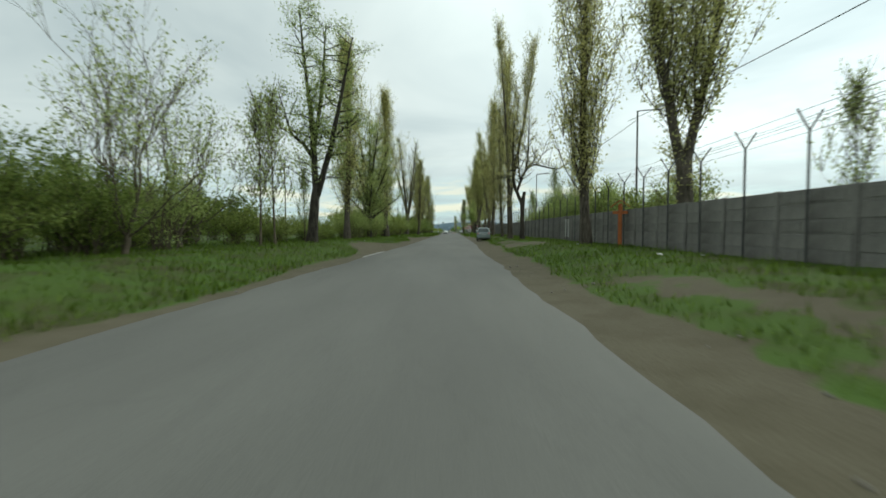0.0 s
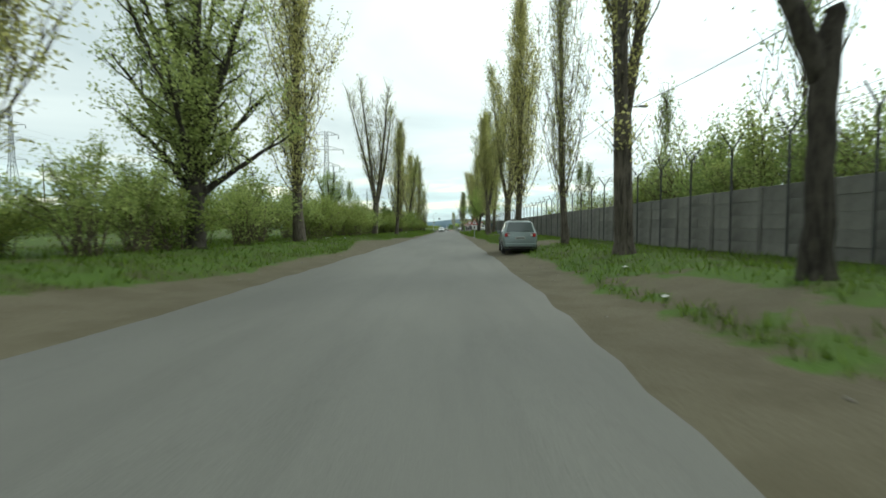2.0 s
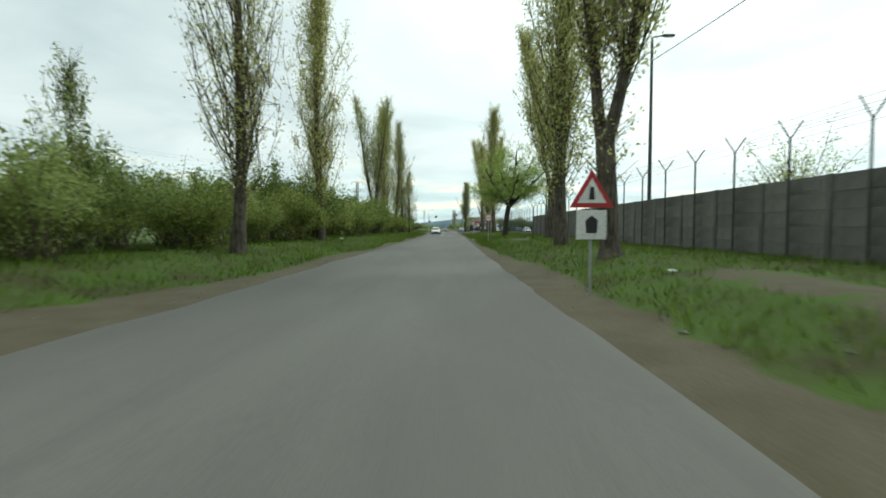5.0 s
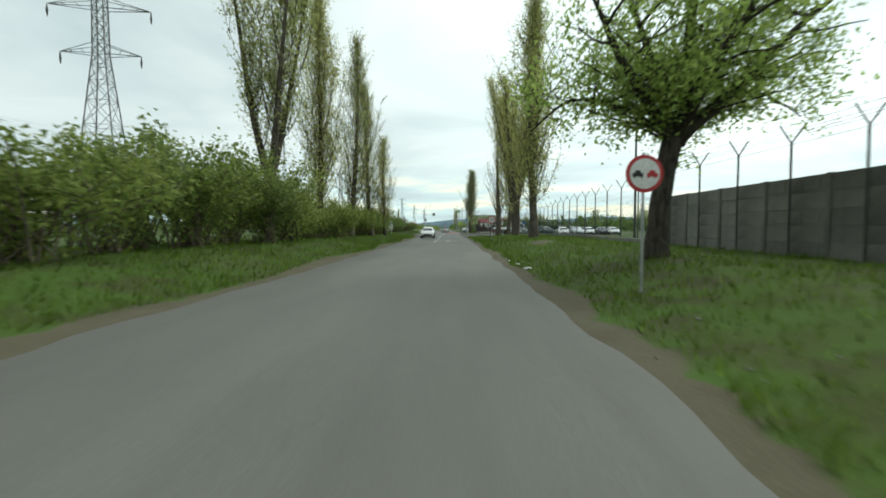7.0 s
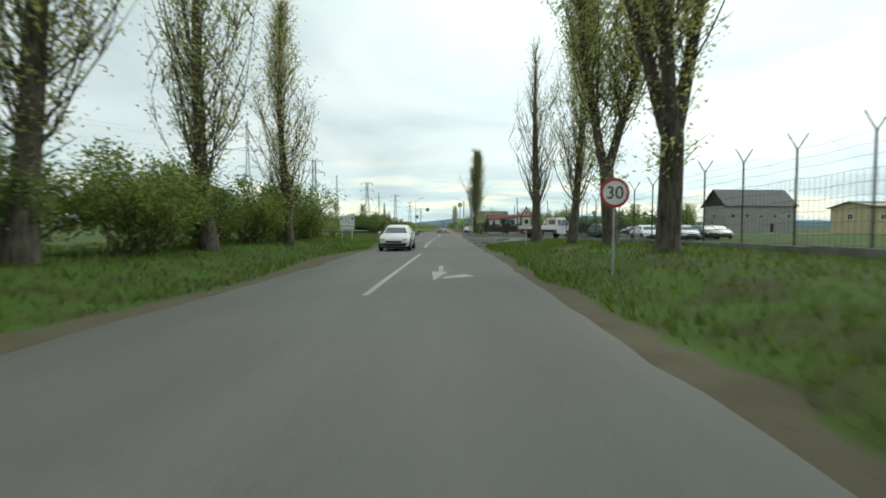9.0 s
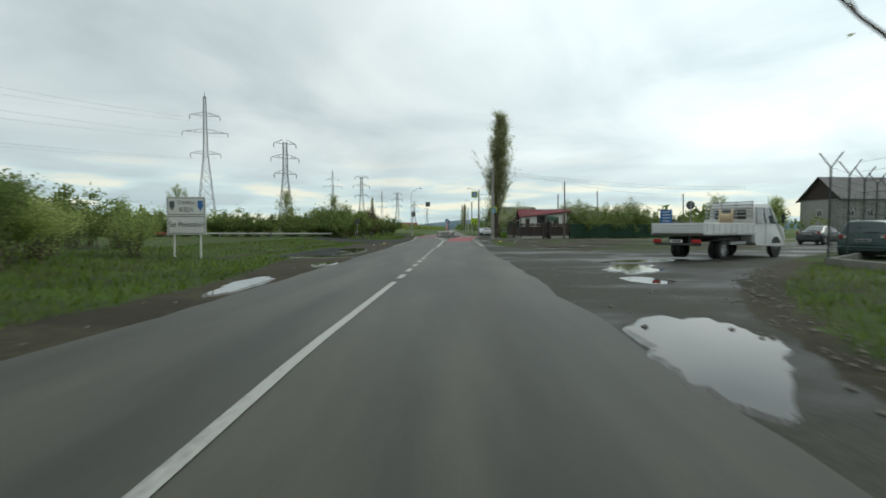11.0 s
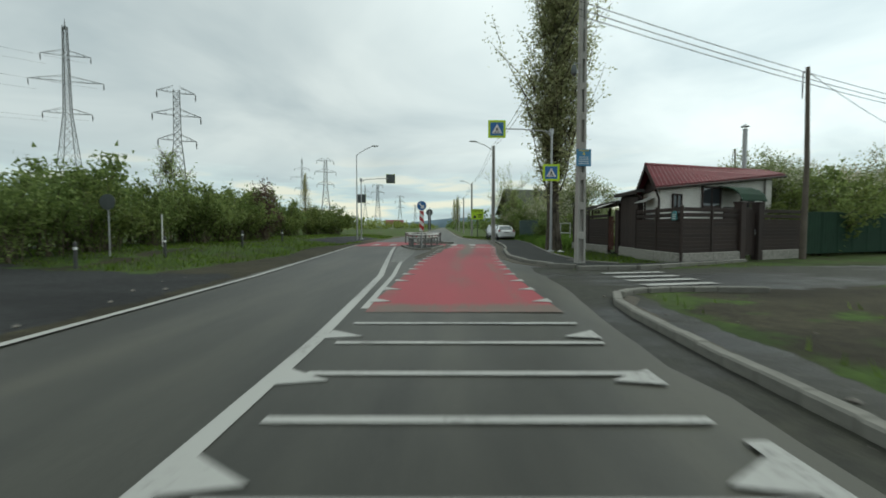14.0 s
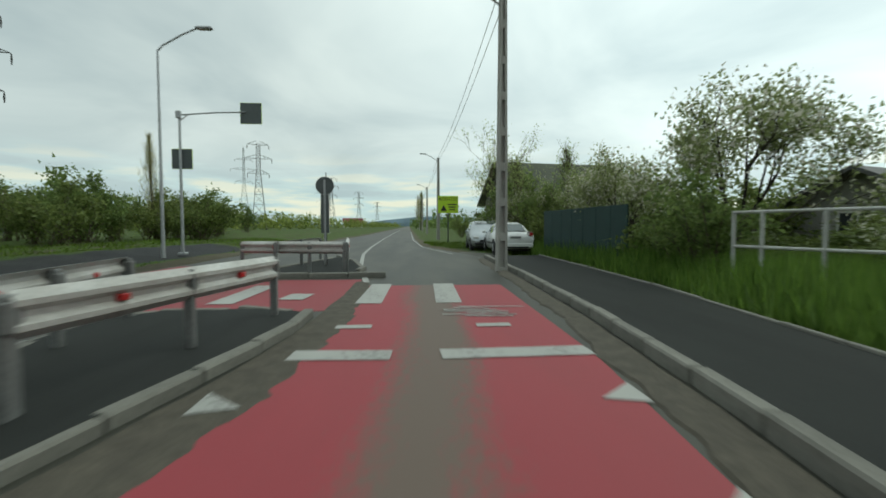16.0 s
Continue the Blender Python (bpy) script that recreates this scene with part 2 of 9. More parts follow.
    wet = N("ShaderNodeMath"); wet.operation = "MULTIPLY"; L(ma, wet.inputs[0]); L(ramp_node(nt, wetness.outputs["Fac"], [(0.46, (0.28, 0.28, 0.28)), (0.6, (0.9, 0.9, 0.9))]), wet.inputs[1])
    L(wet.outputs[0], rr.inputs["Value"]); L(rr.outputs["Result"], b.inputs["Roughness"])
    bump_node(nt, b, fine.outputs["Fac"], 0.5, 0.03)
    return m


def worn_paint(name, col, under, wear=0.5):
    m, nt, b = node_mat(name)
    n1, n2 = noise_node(nt, 18.0, 6.0), noise_node(nt, 0.8, 5.0, stretch=(1.5, 0.35, 1.0))
    s = nt.nodes.new("ShaderNodeMath"); s.operation = "MULTIPLY"
    nt.links.new(n1.outputs["Fac"], s.inputs[0]); nt.links.new(n2.outputs["Fac"], s.inputs[1])
    f = ramp_node(nt, s.outputs[0], [(0.26 + 0.1 * (1 - wear), (0, 0, 0)), (0.46 + 0.1 * (1 - wear), (0.9, 0.9, 0.9))])
    g = mix_node(nt, n2.outputs["Fac"], col, tuple(x * 0.72 for x in col))
    c = mix_node(nt, f, g, under)
    nt.links.new(c, b.inputs["Base Color"])
    b.inputs["Roughness"].default_value = 0.7
    bump_node(nt, b, n1.outputs["Fac"], 0.15, 0.004)
    return m


def glass_mat(name, tint=(0.03, 0.035, 0.04)):
    m, nt, b = node_mat(name)
    b.inputs["Base Color"].default_value = (*tint, 1)
    b.inputs["Roughness"].default_value = 0.05
    b.inputs["Coat Weight"].default_value = 0.6
    return m


def water_mat():
    m, nt, b = node_mat("puddle_water")
    n = noise_node(nt, 3.0, 3.0)
    c = mix_node(nt, n.outputs["Fac"], (0.028, 0.026, 0.022), (0.05, 0.045, 0.036))
    nt.links.new(c, b.inputs["Base Color"])
    b.inputs["Roughness"].default_value = 0.03
    b.inputs["IOR"].default_value = 1.33
    b.inputs["Specular IOR Level"].default_value = 0.6
    bump_node(nt, b, n.outputs["Fac"], 0.02, 0.01)
    return m


ASPHALT = asphalt_mat("worn_asphalt", (0.147, 0.145, 0.129), (0.117, 0.115, 0.103), 0.1)
TAR_NEW = asphalt_mat("dark_new_asphalt", (0.023, 0.025, 0.0235), (0.031, 0.033, 0.031), 0.0, 0.14)
GROUND = ground_mat()
WHITE_LINE = worn_paint("white_road_paint", (0.40, 0.40, 0.375), (0.075, 0.072, 0.066), 0.9)
RED_LINE = worn_paint("red_road_paint", (0.27, 0.035, 0.046), (0.13, 0.085, 0.07), 0.6)


def red_lane_mat():
    """Red paint that thins out to the grey road where its stored wear is high."""
    m, nt, b = node_mat("red_lane_paint")
    n1, n2 = noise_node(nt, 16.0, 6.0), noise_node(nt, 0.9, 5.0, stretch=(1.4, 0.25, 1.0))
    a = nt.nodes.new("ShaderNodeAttribute"); a.attribute_name = "wear"
    s = nt.nodes.new("ShaderNodeMath"); s.operation = "ADD"
    k = nt.nodes.new("ShaderNodeMath"); k.operation = "MULTIPLY_ADD"; k.inputs[1].default_value, k.inputs[2].default_value = 1.1, -0.55
    nt.links.new(n2.outputs["Fac"], k.inputs[0]); nt.links.new(a.outputs["Fac"], s.inputs[0]); nt.links.new(k.outputs[0], s.inputs[1])
    k2 = nt.nodes.new("ShaderNodeMath"); k2.operation = "MULTIPLY_ADD"; k2.inputs[1].default_value, k2.inputs[2].default_value = 1.0, -0.5
    s2 = nt.nodes.new("ShaderNodeMath"); s2.operation = "ADD"
    nt.links.new(n1.outputs["Fac"], k2.inputs[0]); nt.links.new(s.outputs[0], s2.inputs[0]); nt.links.new(k2.outputs[0], s2.inputs[1])
    f = ramp_node(nt, s2.outputs[0], [(0.26, (0, 0, 0)), (0.78, (0.95, 0.95, 0.95))])
    red = mix_node(nt, n2.outputs["Fac"], (0.30, 0.034, 0.048), (0.21, 0.030, 0.038))
    nt.links.new(mix_node(nt, f, red, (0.115, 0.09, 0.07)), b.inputs["Base Color"])
    b.inputs["Roughness"].default_value = 0.72
    bump_node(nt, b, n1.outputs["Fac"], 0.15, 0.004)
    return m


RED_LANE = red_lane_mat()
DIRT = surface("gutter_dirt", (0.088, 0.077, 0.058), (0.045, 0.039, 0.03), 24, 5.0, 0.95, 0, 0.6, 0.8, 0.02)
CONCRETE = surface("weathered_concrete", (0.205, 0.20, 0.18), (0.075, 0.071, 0.064), 30, 1.1, 0.9, 0, 0.4, 0.75, 0.01, 0.16)
CONCRETE_POLE = surface("pole_concrete", (0.40, 0.39, 0.36), (0.24, 0.23, 0.21), 45, 1.2, 0.85, 0, 0.25, 0.6)
KERB = surface("kerb_concrete", (0.20, 0.195, 0.17), (0.075, 0.072, 0.06), 30, 1.6, 0.9, 0, 0.3, 0.7, 0.01, 0.1)


def bark_mat(name, base, dark):
    """Bark with upright furrows, grey lichen blotches and dark cracks."""
    m, nt, b = node_mat(name)
    fur = noise_node(nt, 13.0, 6.0, stretch=(1.0, 1.0, 0.16), rough=0.65)
    blot, fine = noise_node(nt, 1.6, 5.0), noise_node(nt, 60.0, 3.0)
    c = mix_node(nt, ramp_node(nt, fur.outputs["Fac"], [(0.36, (0, 0, 0)), (0.6, (1, 1, 1))]), dark, base)
    c = mix_node(nt, ramp_node(nt, blot.outputs["Fac"], [(0.5, (0, 0, 0)), (0.68, (0.5, 0.5, 0.5))]), c, tuple(x * 1.45 for x in base))
    c = mix_node(nt, 1.0, c, ramp_node(nt, fine.outputs["Fac"], [(0.3, (0.82, 0.82, 0.82)), (0.7, (1.15, 1.15, 1.15))]), "MULTIPLY")
    nt.links.new(c, b.inputs["Base Color"])
    b.inputs["Roughness"].default_value, b.inputs["Specular IOR Level"].default_value = 0.95, 0.2
    bump_node(nt, b, fur.outputs["Fac"], 0.9, 0.06)
    return m


BARK = bark_mat("grey_brown_bark", (0.125, 0.108, 0.085), (0.032, 0.028, 0.022))
BARK_DARK = bark_mat("dark_bark", (0.075, 0.066, 0.053), (0.022, 0.019, 0.016))
TWIG = surface("twig_bark", (0.12, 0.095, 0.065), (0.06, 0.05, 0.035), 10, 2.0, 0.9, 0, 0.0, 0.6)
LEAF_POPLAR = leaf_mat("poplar_leaf", (0.60, 0.60, 0.25), (0.33, 0.35, 0.13), 0.7)
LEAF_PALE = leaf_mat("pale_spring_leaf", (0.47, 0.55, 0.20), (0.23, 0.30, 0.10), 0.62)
LEAF_YOUNG = leaf_mat("young_unfolding_leaf", (0.46, 0.54, 0.22), (0.21, 0.28, 0.095), 0.62)
LEAF_SILVER = leaf_mat("silvery_poplar_leaf", (0.54, 0.54, 0.32), (0.28, 0.30, 0.15), 0.68)
LEAF_BUSH = leaf_mat("bush_leaf", (0.34, 0.40, 0.11), (0.11, 0.16, 0.038), 0.5)
LEAF_HEDGE = leaf_mat("hedge_leaf", (0.235, 0.29, 0.088), (0.085, 0.12, 0.035), 0.45)
LEAF_DEEP = leaf_mat("deep_green_leaf", (0.25, 0.325, 0.105), (0.095, 0.14, 0.042), 0.5)
LEAF_WALNUT = leaf_mat("walnut_leaf", (0.45, 0.57, 0.17), (0.22, 0.31, 0.075), 0.62)
LEAF_BLOSSOM = leaf_mat("blossom_and_leaf", (0.36, 0.41, 0.19), (0.17, 0.20, 0.085), 0.5, (0.66, 0.63, 0.55))
LEAF_RED = leaf_mat("purple_plum_leaf", (0.15, 0.10, 0.075), (0.05, 0.028, 0.028))
GRASS = leaf_mat("grass_blade", (0.158, 0.245, 0.034), (0.080, 0.140, 0.019), 0.45, None, 0.06)
GRASS_TALL = leaf_mat("tall_grass_blade", (0.185, 0.31, 0.058), (0.075, 0.145, 0.026), 0.5, None, 0.1)
GALV = surface("galvanised_steel", (0.46, 0.47, 0.48), (0.30, 0.31, 0.31), 40, 3.0, 0.45, 0.7, 0.05, 0.5)
# weathered steel toned down: the shadow on the rail posts is in its colour
SHADED_POST_STEEL = surface("weathered_post_steel", (0.20, 0.205, 0.20), (0.10, 0.10, 0.095), 30, 3.0, 0.7, 0.3, 0.1, 0.7)
RAIL_STEEL = surface("weathered_rail_steel", (0.52, 0.52, 0.50), (0.30, 0.28, 0.25), 25, 2.0, 0.55, 0.25, 0.06, 0.7)
DARK_STEEL = surface("dark_steel", (0.085, 0.09, 0.09), (0.05, 0.04, 0.035), 40, 3.0, 0.6, 0.5, 0.05, 0.6)
LATTICE = surface("pylon_steel", (0.20, 0.21, 0.21), (0.13, 0.13, 0.13), 20, 1.0, 0.6, 0.4, 0.0, 0.5)
NET_GREEN = surface("dark_green_netting", (0.016, 0.050, 0.028), (0.010, 0.030, 0.018), 60, 1.2, 0.95, 0, 0.3, 0.7)
GREEN_STEEL = surface("green_fence_paint", (0.022, 0.055, 0.05), (0.014, 0.034, 0.032), 30, 2.0, 0.8, 0.1, 0.03, 0.6)
CABLE = plain("black_cable", (0.03, 0.03, 0.032), 0.6)
SIGN_WHITE = plain("white_sign_face", (0.74, 0.74, 0.72), 0.45)
SIGN_RED = plain("red_sign_face", (0.45, 0.03, 0.035), 0.4)
SIGN_BLUE = plain("blue_sign_face", (0.03, 0.15, 0.40), 0.4)
SIGN_BLACK = plain("black_sign_print", (0.02, 0.02, 0.022), 0.5)
SIGN_NEON = plain("yellow_green_sign_face", (0.55, 0.78, 0.03), 0.45)
SIGN_YELLOW = plain("yellow_sign_print", (0.75, 0.60, 0.05), 0.45)
SIGN_BACK = plain("grey_sign_back", (0.10, 0.115, 0.115), 0.5, 0.3)
PLASTER = surface("white_plaster", (0.68, 0.67, 0.63), (0.48, 0.46, 0.42), 30, 1.0, 0.9, 0, 0.2, 0.5)
PLASTER_YELLOW = surface("yellow_plaster", (0.52, 0.45, 0.27), (0.38, 0.33, 0.22), 30, 1.0, 0.9, 0, 0.2, 0.5)
PLASTER_GREY = surface("grey_plaster", (0.33, 0.33, 0.31), (0.22, 0.21, 0.2), 30, 1.0, 0.9, 0, 0.2, 0.5)
ROOF_RED = surface("red_metal_roof_tile", (0.185, 0.022, 0.032), (0.10, 0.014, 0.02), 20, 1.5, 0.6, 0.0, 0.1, 0.5, 0.01, 0.12)
ROOF_GREY = surface("grey_roof", (0.13, 0.13, 0.13), (0.07, 0.07, 0.07), 12, 0.8, 0.8, 0, 0.3, 0.6)
BROWN = surface("dark_brown_fence", (0.036, 0.022, 0.018), (0.02, 0.013, 0.012), 30, 2.0, 0.72, 0.0, 0.08, 0.6, 0.005, 0.18)
PALE_SHEET = surface("pale_sheet", (0.45, 0.45, 0.43), (0.26, 0.25, 0.23), 18, 1.5, 0.8, 0, 0.1, 0.6)
STONE_BASE = surface("pebble_render", (0.36, 0.345, 0.31), (0.12, 0.115, 0.10), 28, 12.0, 0.9, 0, 0.6, 0.7)
KERB_WHITE = surface("old_white_pipe_paint", (0.50, 0.51, 0.49), (0.30, 0.29, 0.26), 30, 3.0, 0.6, 0.1, 0.1, 0.6)
RUST_GATE = surface("red_brown_gate_paint", (0.10, 0.028, 0.018), (0.05, 0.018, 0.012), 30, 2.0, 0.7, 0, 0.1, 0.6)
RUST = surface("rust_orange_post", (0.42, 0.13, 0.035), (0.2, 0.06, 0.02), 20, 2.0, 0.8, 0, 0.2, 0.6)
WOOD = surface("old_grey_wood", (0.15, 0.125, 0.10), (0.07, 0.058, 0.047), 16, 1.0, 0.9, 0, 0.5, 0.7)
RUBBER = plain("tyre_rubber", (0.022, 0.022, 0.023), 0.85)
PLASTIC = plain("black_plastic", (0.028, 0.028, 0.03), 0.55)
ALLOY = plain("wheel_alloy", (0.42, 0.43, 0.44), 0.35, 0.7)
GLASS = glass_mat("car_glass", (0.05, 0.07, 0.07))
PANE = glass_mat("house_window_glass", (0.04, 0.045, 0.05))
TAIL_RED = plain("red_lamp_glass", (0.42, 0.02, 0.02), 0.25)
SMOKED_LAMP = plain("smoked_lamp_glass", (0.16, 0.10, 0.10), 0.2)
LAMP_CLEAR = plain("clear_lamp_glass", (0.62, 0.62, 0.60), 0.2)
WATER = water_mat()
LITTER = plain("white_litter", (0.62, 0.62, 0.60), 0.6)
# the blue of the distant air haze is put into the hills' base colour
HAZE_HILL = surface("far_hill", (0.22, 0.30, 0.36), (0.19, 0.27, 0.33), 0.02, 0.004, 1.0, 0, 0.0, 0.5)


def car_paint(name, col, metal=0.4):
    m = surface(name, col, tuple(x * 0.8 for x in col), 60, 1.5, 0.35, metal, 0.0, 0.4)
    m.node_tree.nodes["Principled BSDF"].inputs["Coat Weight"].default_value = 0.5
    return m


PAINT_TEAL = car_paint("grey_green_car_paint", (0.17, 0.21, 0.205))
PAINT_WHITE = car_paint("white_car_paint", (0.68, 0.69, 0.69), 0.0)
PAINT_SILVER = car_paint("silver_car_paint", (0.42, 0.45, 0.47), 0.6)
PAINT_DARK = car_paint("dark_car_paint", (0.035, 0.038, 0.042), 0.3)
PAINT_GREEN = car_paint("dark_green_car_paint", (0.02, 0.05, 0.045), 0.3)
CRATE = surface("raw_timber_boards", (0.50, 0.40, 0.27), (0.33, 0.26, 0.17), 25, 2.0, 0.85, 0, 0.2, 0.5)

# ---- mesh helpers ----
class Build:
    """Collects corners and faces of one mesh."""

    def __init__(self):
        self.v, self.f = [], []

    def add(self, verts, faces):
        n = len(self.v)
        self.v += [tuple(p) for p in verts]
        self.f += [tuple(i + n for i in f) for f in faces]
        return self

    def box(self, c, s, rz=0.0, bevel=0.0, m=None):
        """A box of size s round c, with chamfered edges if bevel is given."""
        hx, hy, hz = s[0] / 2, s[1] / 2, s[2] / 2
        b = min(bevel, hx * 0.9, hy * 0.9, hz * 0.9)
        rot = m or Matrix.Rotation(rz, 3, "Z")
        if b <= 0:
            vs = [(x * hx, y * hy, z * hz) for x in (-1, 1) for y in (-1, 1) for z in (-1, 1)]
            fs = [(0, 1, 3, 2), (4, 6, 7, 5), (0, 4, 5, 1), (2, 3, 7, 6), (0, 2, 6, 4), (1, 5, 7, 3)]
        else:
            vs, ix = [], {}
            for x in (-1, 1):
                for y in (-1, 1):
                    for z in (-1, 1):
                        for k in range(3):
                            h = [hx - b, hy - b, hz - b]
                            h[k] += b
                            ix[x, y, z, k] = len(vs)
                            vs.append((x * h[0], y * h[1], z * h[2]))
            fs = []
            for s_ in (-1, 1):
                fs.append([ix[s_, y, z, 0] for y, z in ((-1, -1), (1, -1), (1, 1), (-1, 1))])
                fs.append([ix[x, s_, z, 1] for x, z in ((-1, -1), (-1, 1), (1, 1), (1, -1))])
                fs.append([ix[x, y, s_, 2] for x, y in ((-1, -1), (1, -1), (1, 1), (-1, 1))])
            for p in (-1, 1):
                for q in (-1, 1):
                    fs.append([ix[p, q, -1, 0], ix[p, q, 1, 0], ix[p, q, 1, 1], ix[p, q, -1, 1]])
                    fs.append([ix[p, -1, q, 0], ix[p, 1, q, 0], ix[p, 1, q, 2], ix[p, -1, q, 2]])
                    fs.append([ix[-1, p, q, 1], ix[1, p, q, 1], ix[1, p, q, 2], ix[-1, p, q, 2]])
                    for r in (-1, 1):
                        fs.append([ix[p, q, r, 0], ix[p, q, r, 1], ix[p, q, r, 2]])
        return self.add([tuple(rot @ Vector(v) + Vector(c)) for v in vs], fs)

    def tube(self, pts, radii, n=8, cap=True):
        """A round bar through pts."""
        pts = [Vector(p) for p in pts]
        base = len(self.v)
        side = None
        for i, p in enumerate(pts):
            d = (pts[min(i + 1, len(pts) - 1)] - pts[max(i - 1, 0)])
            d = d.normalized() if d.length > 1e-9 else Vector((0, 0, 1))
            if side is None:
                side = d.orthogonal().normalized()
            side = (side - d * side.dot(d))
            side = side.normalized() if side.length > 1e-6 else d.orthogonal().normalized()
            other = d.cross(side)
            r = radii[i] if isinstance(radii, (list, tuple)) else radii
            for k in range(n):
                a = 2 * math.pi * k / n
                self.v.append(tuple(p + (side * math.cos(a) + other * math.sin(a)) * r))
        for i in range(len(pts) - 1):
            for k in range(n):
                a, b = base + i * n + k, base + i * n + (k + 1) % n
                self.f.append((a, b, b + n, a + n))
        if cap:
            self.f.append(tuple(base + k for k in reversed(range(n))))
            self.f.append(tuple(base + (len(pts) - 1) * n + k for k in range(n)))
        return self

    def prism(self, outline, axis, a, b):
        """An outline of (u, w) drawn out from a to b along axis: x takes (y, z), y takes (x, z), z takes (x, y)."""
        put = {"x": lambda u, w, t: (t, u, w), "y": lambda u, w, t: (u, t, w), "z": lambda u, w, t: (u, w, t)}[axis]
        n = len(outline)
        vs = [put(u, w, a) for u, w in outline] + [put(u, w, b) for u, w in outline]
        fs = [tuple(reversed(range(n))), tuple(range(n, 2 * n))] + [(i, (i + 1) % n, n + (i + 1) % n, n + i) for i in range(n)]
        return self.add(vs, fs)

    def disc(self, c, r, axis, thick, n=28):
        k = [(r * math.cos(2 * math.pi * i / n), r * math.sin(2 * math.pi * i / n)) for i in range(n)]
        m = len(self.v)
        self.prism(k, axis, -thick / 2, thick / 2)
        self.v[m:] = [(p[0] + c[0], p[1] + c[1], p[2] + c[2]) for p in self.v[m:]]
        return self

    def mesh(self, name, mat, smooth=False, clean=True):
        me = bpy.data.meshes.new(name)
        me.from_pydata(self.v, [], self.f)
        if clean:
            bm = bmesh.new()
            bm.from_mesh(me)
            bmesh.ops.recalc_face_normals(bm, faces=bm.faces)
            bm.to_mesh(me)
            bm.free()
        if mat:
            me.materials.append(mat)
        if smooth:
            me.shade_smooth()
        return me


def thing(name, place=(0, 0, 0), turn=0.0, label="", category="", group="", kind=""):
    """An empty at a thing's base, which carries its parts."""
    ob = new(name)
    ob.matrix_basis = pose(*place, 0, 0, turn)
    ob.empty_display_size = 0.2
    return tagged(ob, label, category, group, kind)


def part(name, bm, mat, parent=None, label="", smooth=False, clean=True):
    me = bm if isinstance(bm, bpy.types.Mesh) else bm.mesh(name, mat, smooth, clean)
    ob = new(name, me)
    if parent:
        ob.parent = parent
    if label:
        ob["label"] = label
    return ob


def solo(name, bm, mat, label, category="", group="", kind="", smooth=False, clean=True):
    return tagged(part(name, bm, mat, None, "", smooth, clean), label, category, group, kind)


def lettering(text, size, mat, depth=0.004):
    """A mesh of raised letters, centred, standing in the xz plane and read from -y."""
    cu = bpy.data.curves.new("text", "FONT")
    cu.body, cu.size, cu.align_x, cu.align_y, cu.extrude = text, size, "CENTER", "CENTER", depth
    ob = bpy.data.objects.new("text", cu)
    scene.collection.objects.link(ob)
    bpy.context.view_layer.update()
    me = bpy.data.meshes.new_from_object(ob.evaluated_get(bpy.context.evaluated_depsgraph_get()))
    bpy.data.objects.remove(ob)
    me.transform(Matrix.Rotation(radians(90), 4, "X"))
    me.materials.clear()
    me.materials.append(mat)
    return me


def smoothstep(a, b, x):
    t = np.clip((np.asarray(x, float) - a) / (b - a), 0, 1)
    return t * t * (3 - 2 * t)


# ---- plan: the road's edges along y, and the lie of the land ----
LEFT_Y = [-60, 5, 25, 42, 62, 75, 115, 135, 150, 165, 195, 212, 235, 250, 262, 272, 290, 320, 2500]
LEFT_X = [-8.2, -6.85, -6.35, -5.85, -5.6, -5.45, -4.65, -4.35, -4.2, -4.15, -3.95, -3.95, -4.12, -4.75, -5.5, -5.3, -4.4, -3.7, -3.7]
RIGHT_Y = [-60, 5, 25, 42, 62, 75, 115, 135, 150, 165, 185, 220, 235, 247, 252, 258, 272, 277, 283, 300, 2500]
RIGHT_X = [-1.7, -0.45, -0.05, 0.5, 0.95, 1.15, 1.75, 2.15, 2.4, 2.7, 2.8, 2.95, 3.55, 4.15, 4.55, 5.25, 5.7, 4.7, 3.4, 3.0, 3.0]


def edge_l(y):
    return np.interp(y, LEFT_Y, LEFT_X)


def edge_r(y):
    return np.interp(y, RIGHT_Y, RIGHT_X)


def land(x, y):
    """The height of the ground."""
    x, y = np.asarray(x, float), np.asarray(y, float)
    dl, dr = edge_l(y) - x, x - edge_r(y)
    flat = np.interp(y, [186, 196, 243, 252], [0, 1, 1, 0])
    hl = np.interp(y, [190, 212], [0.5, 0.28]) * smoothstep(0.4 + 4.6 * flat, 4.5 + 6.5 * flat, dl)
    hr = np.interp(y, [170, 184, 196, 232, 240], [0.5, 0.25, 0.07, 0.06, 0.05]) * smoothstep(np.interp(y, [170, 190], [0.4, 2.5]), np.interp(y, [170, 190], [4.0, 9.0]), dr)
    bump = 0.05 * np.sin(x * 1.7 + y * 0.9) * np.sin(y * 1.3 - x * 0.6) * smoothstep(1.0, 3.0, np.maximum(dl, dr)) * np.where((y > 184) & (x > 0), 0.25, 1.0 - 0.8 * flat)
    under = np.where((dl < 0) & (dr < 0), -0.06, 0.0)
    return hl + hr + bump + under - 0.012 * (1 - smoothstep(0, 0.3, np.maximum(dl, dr)))


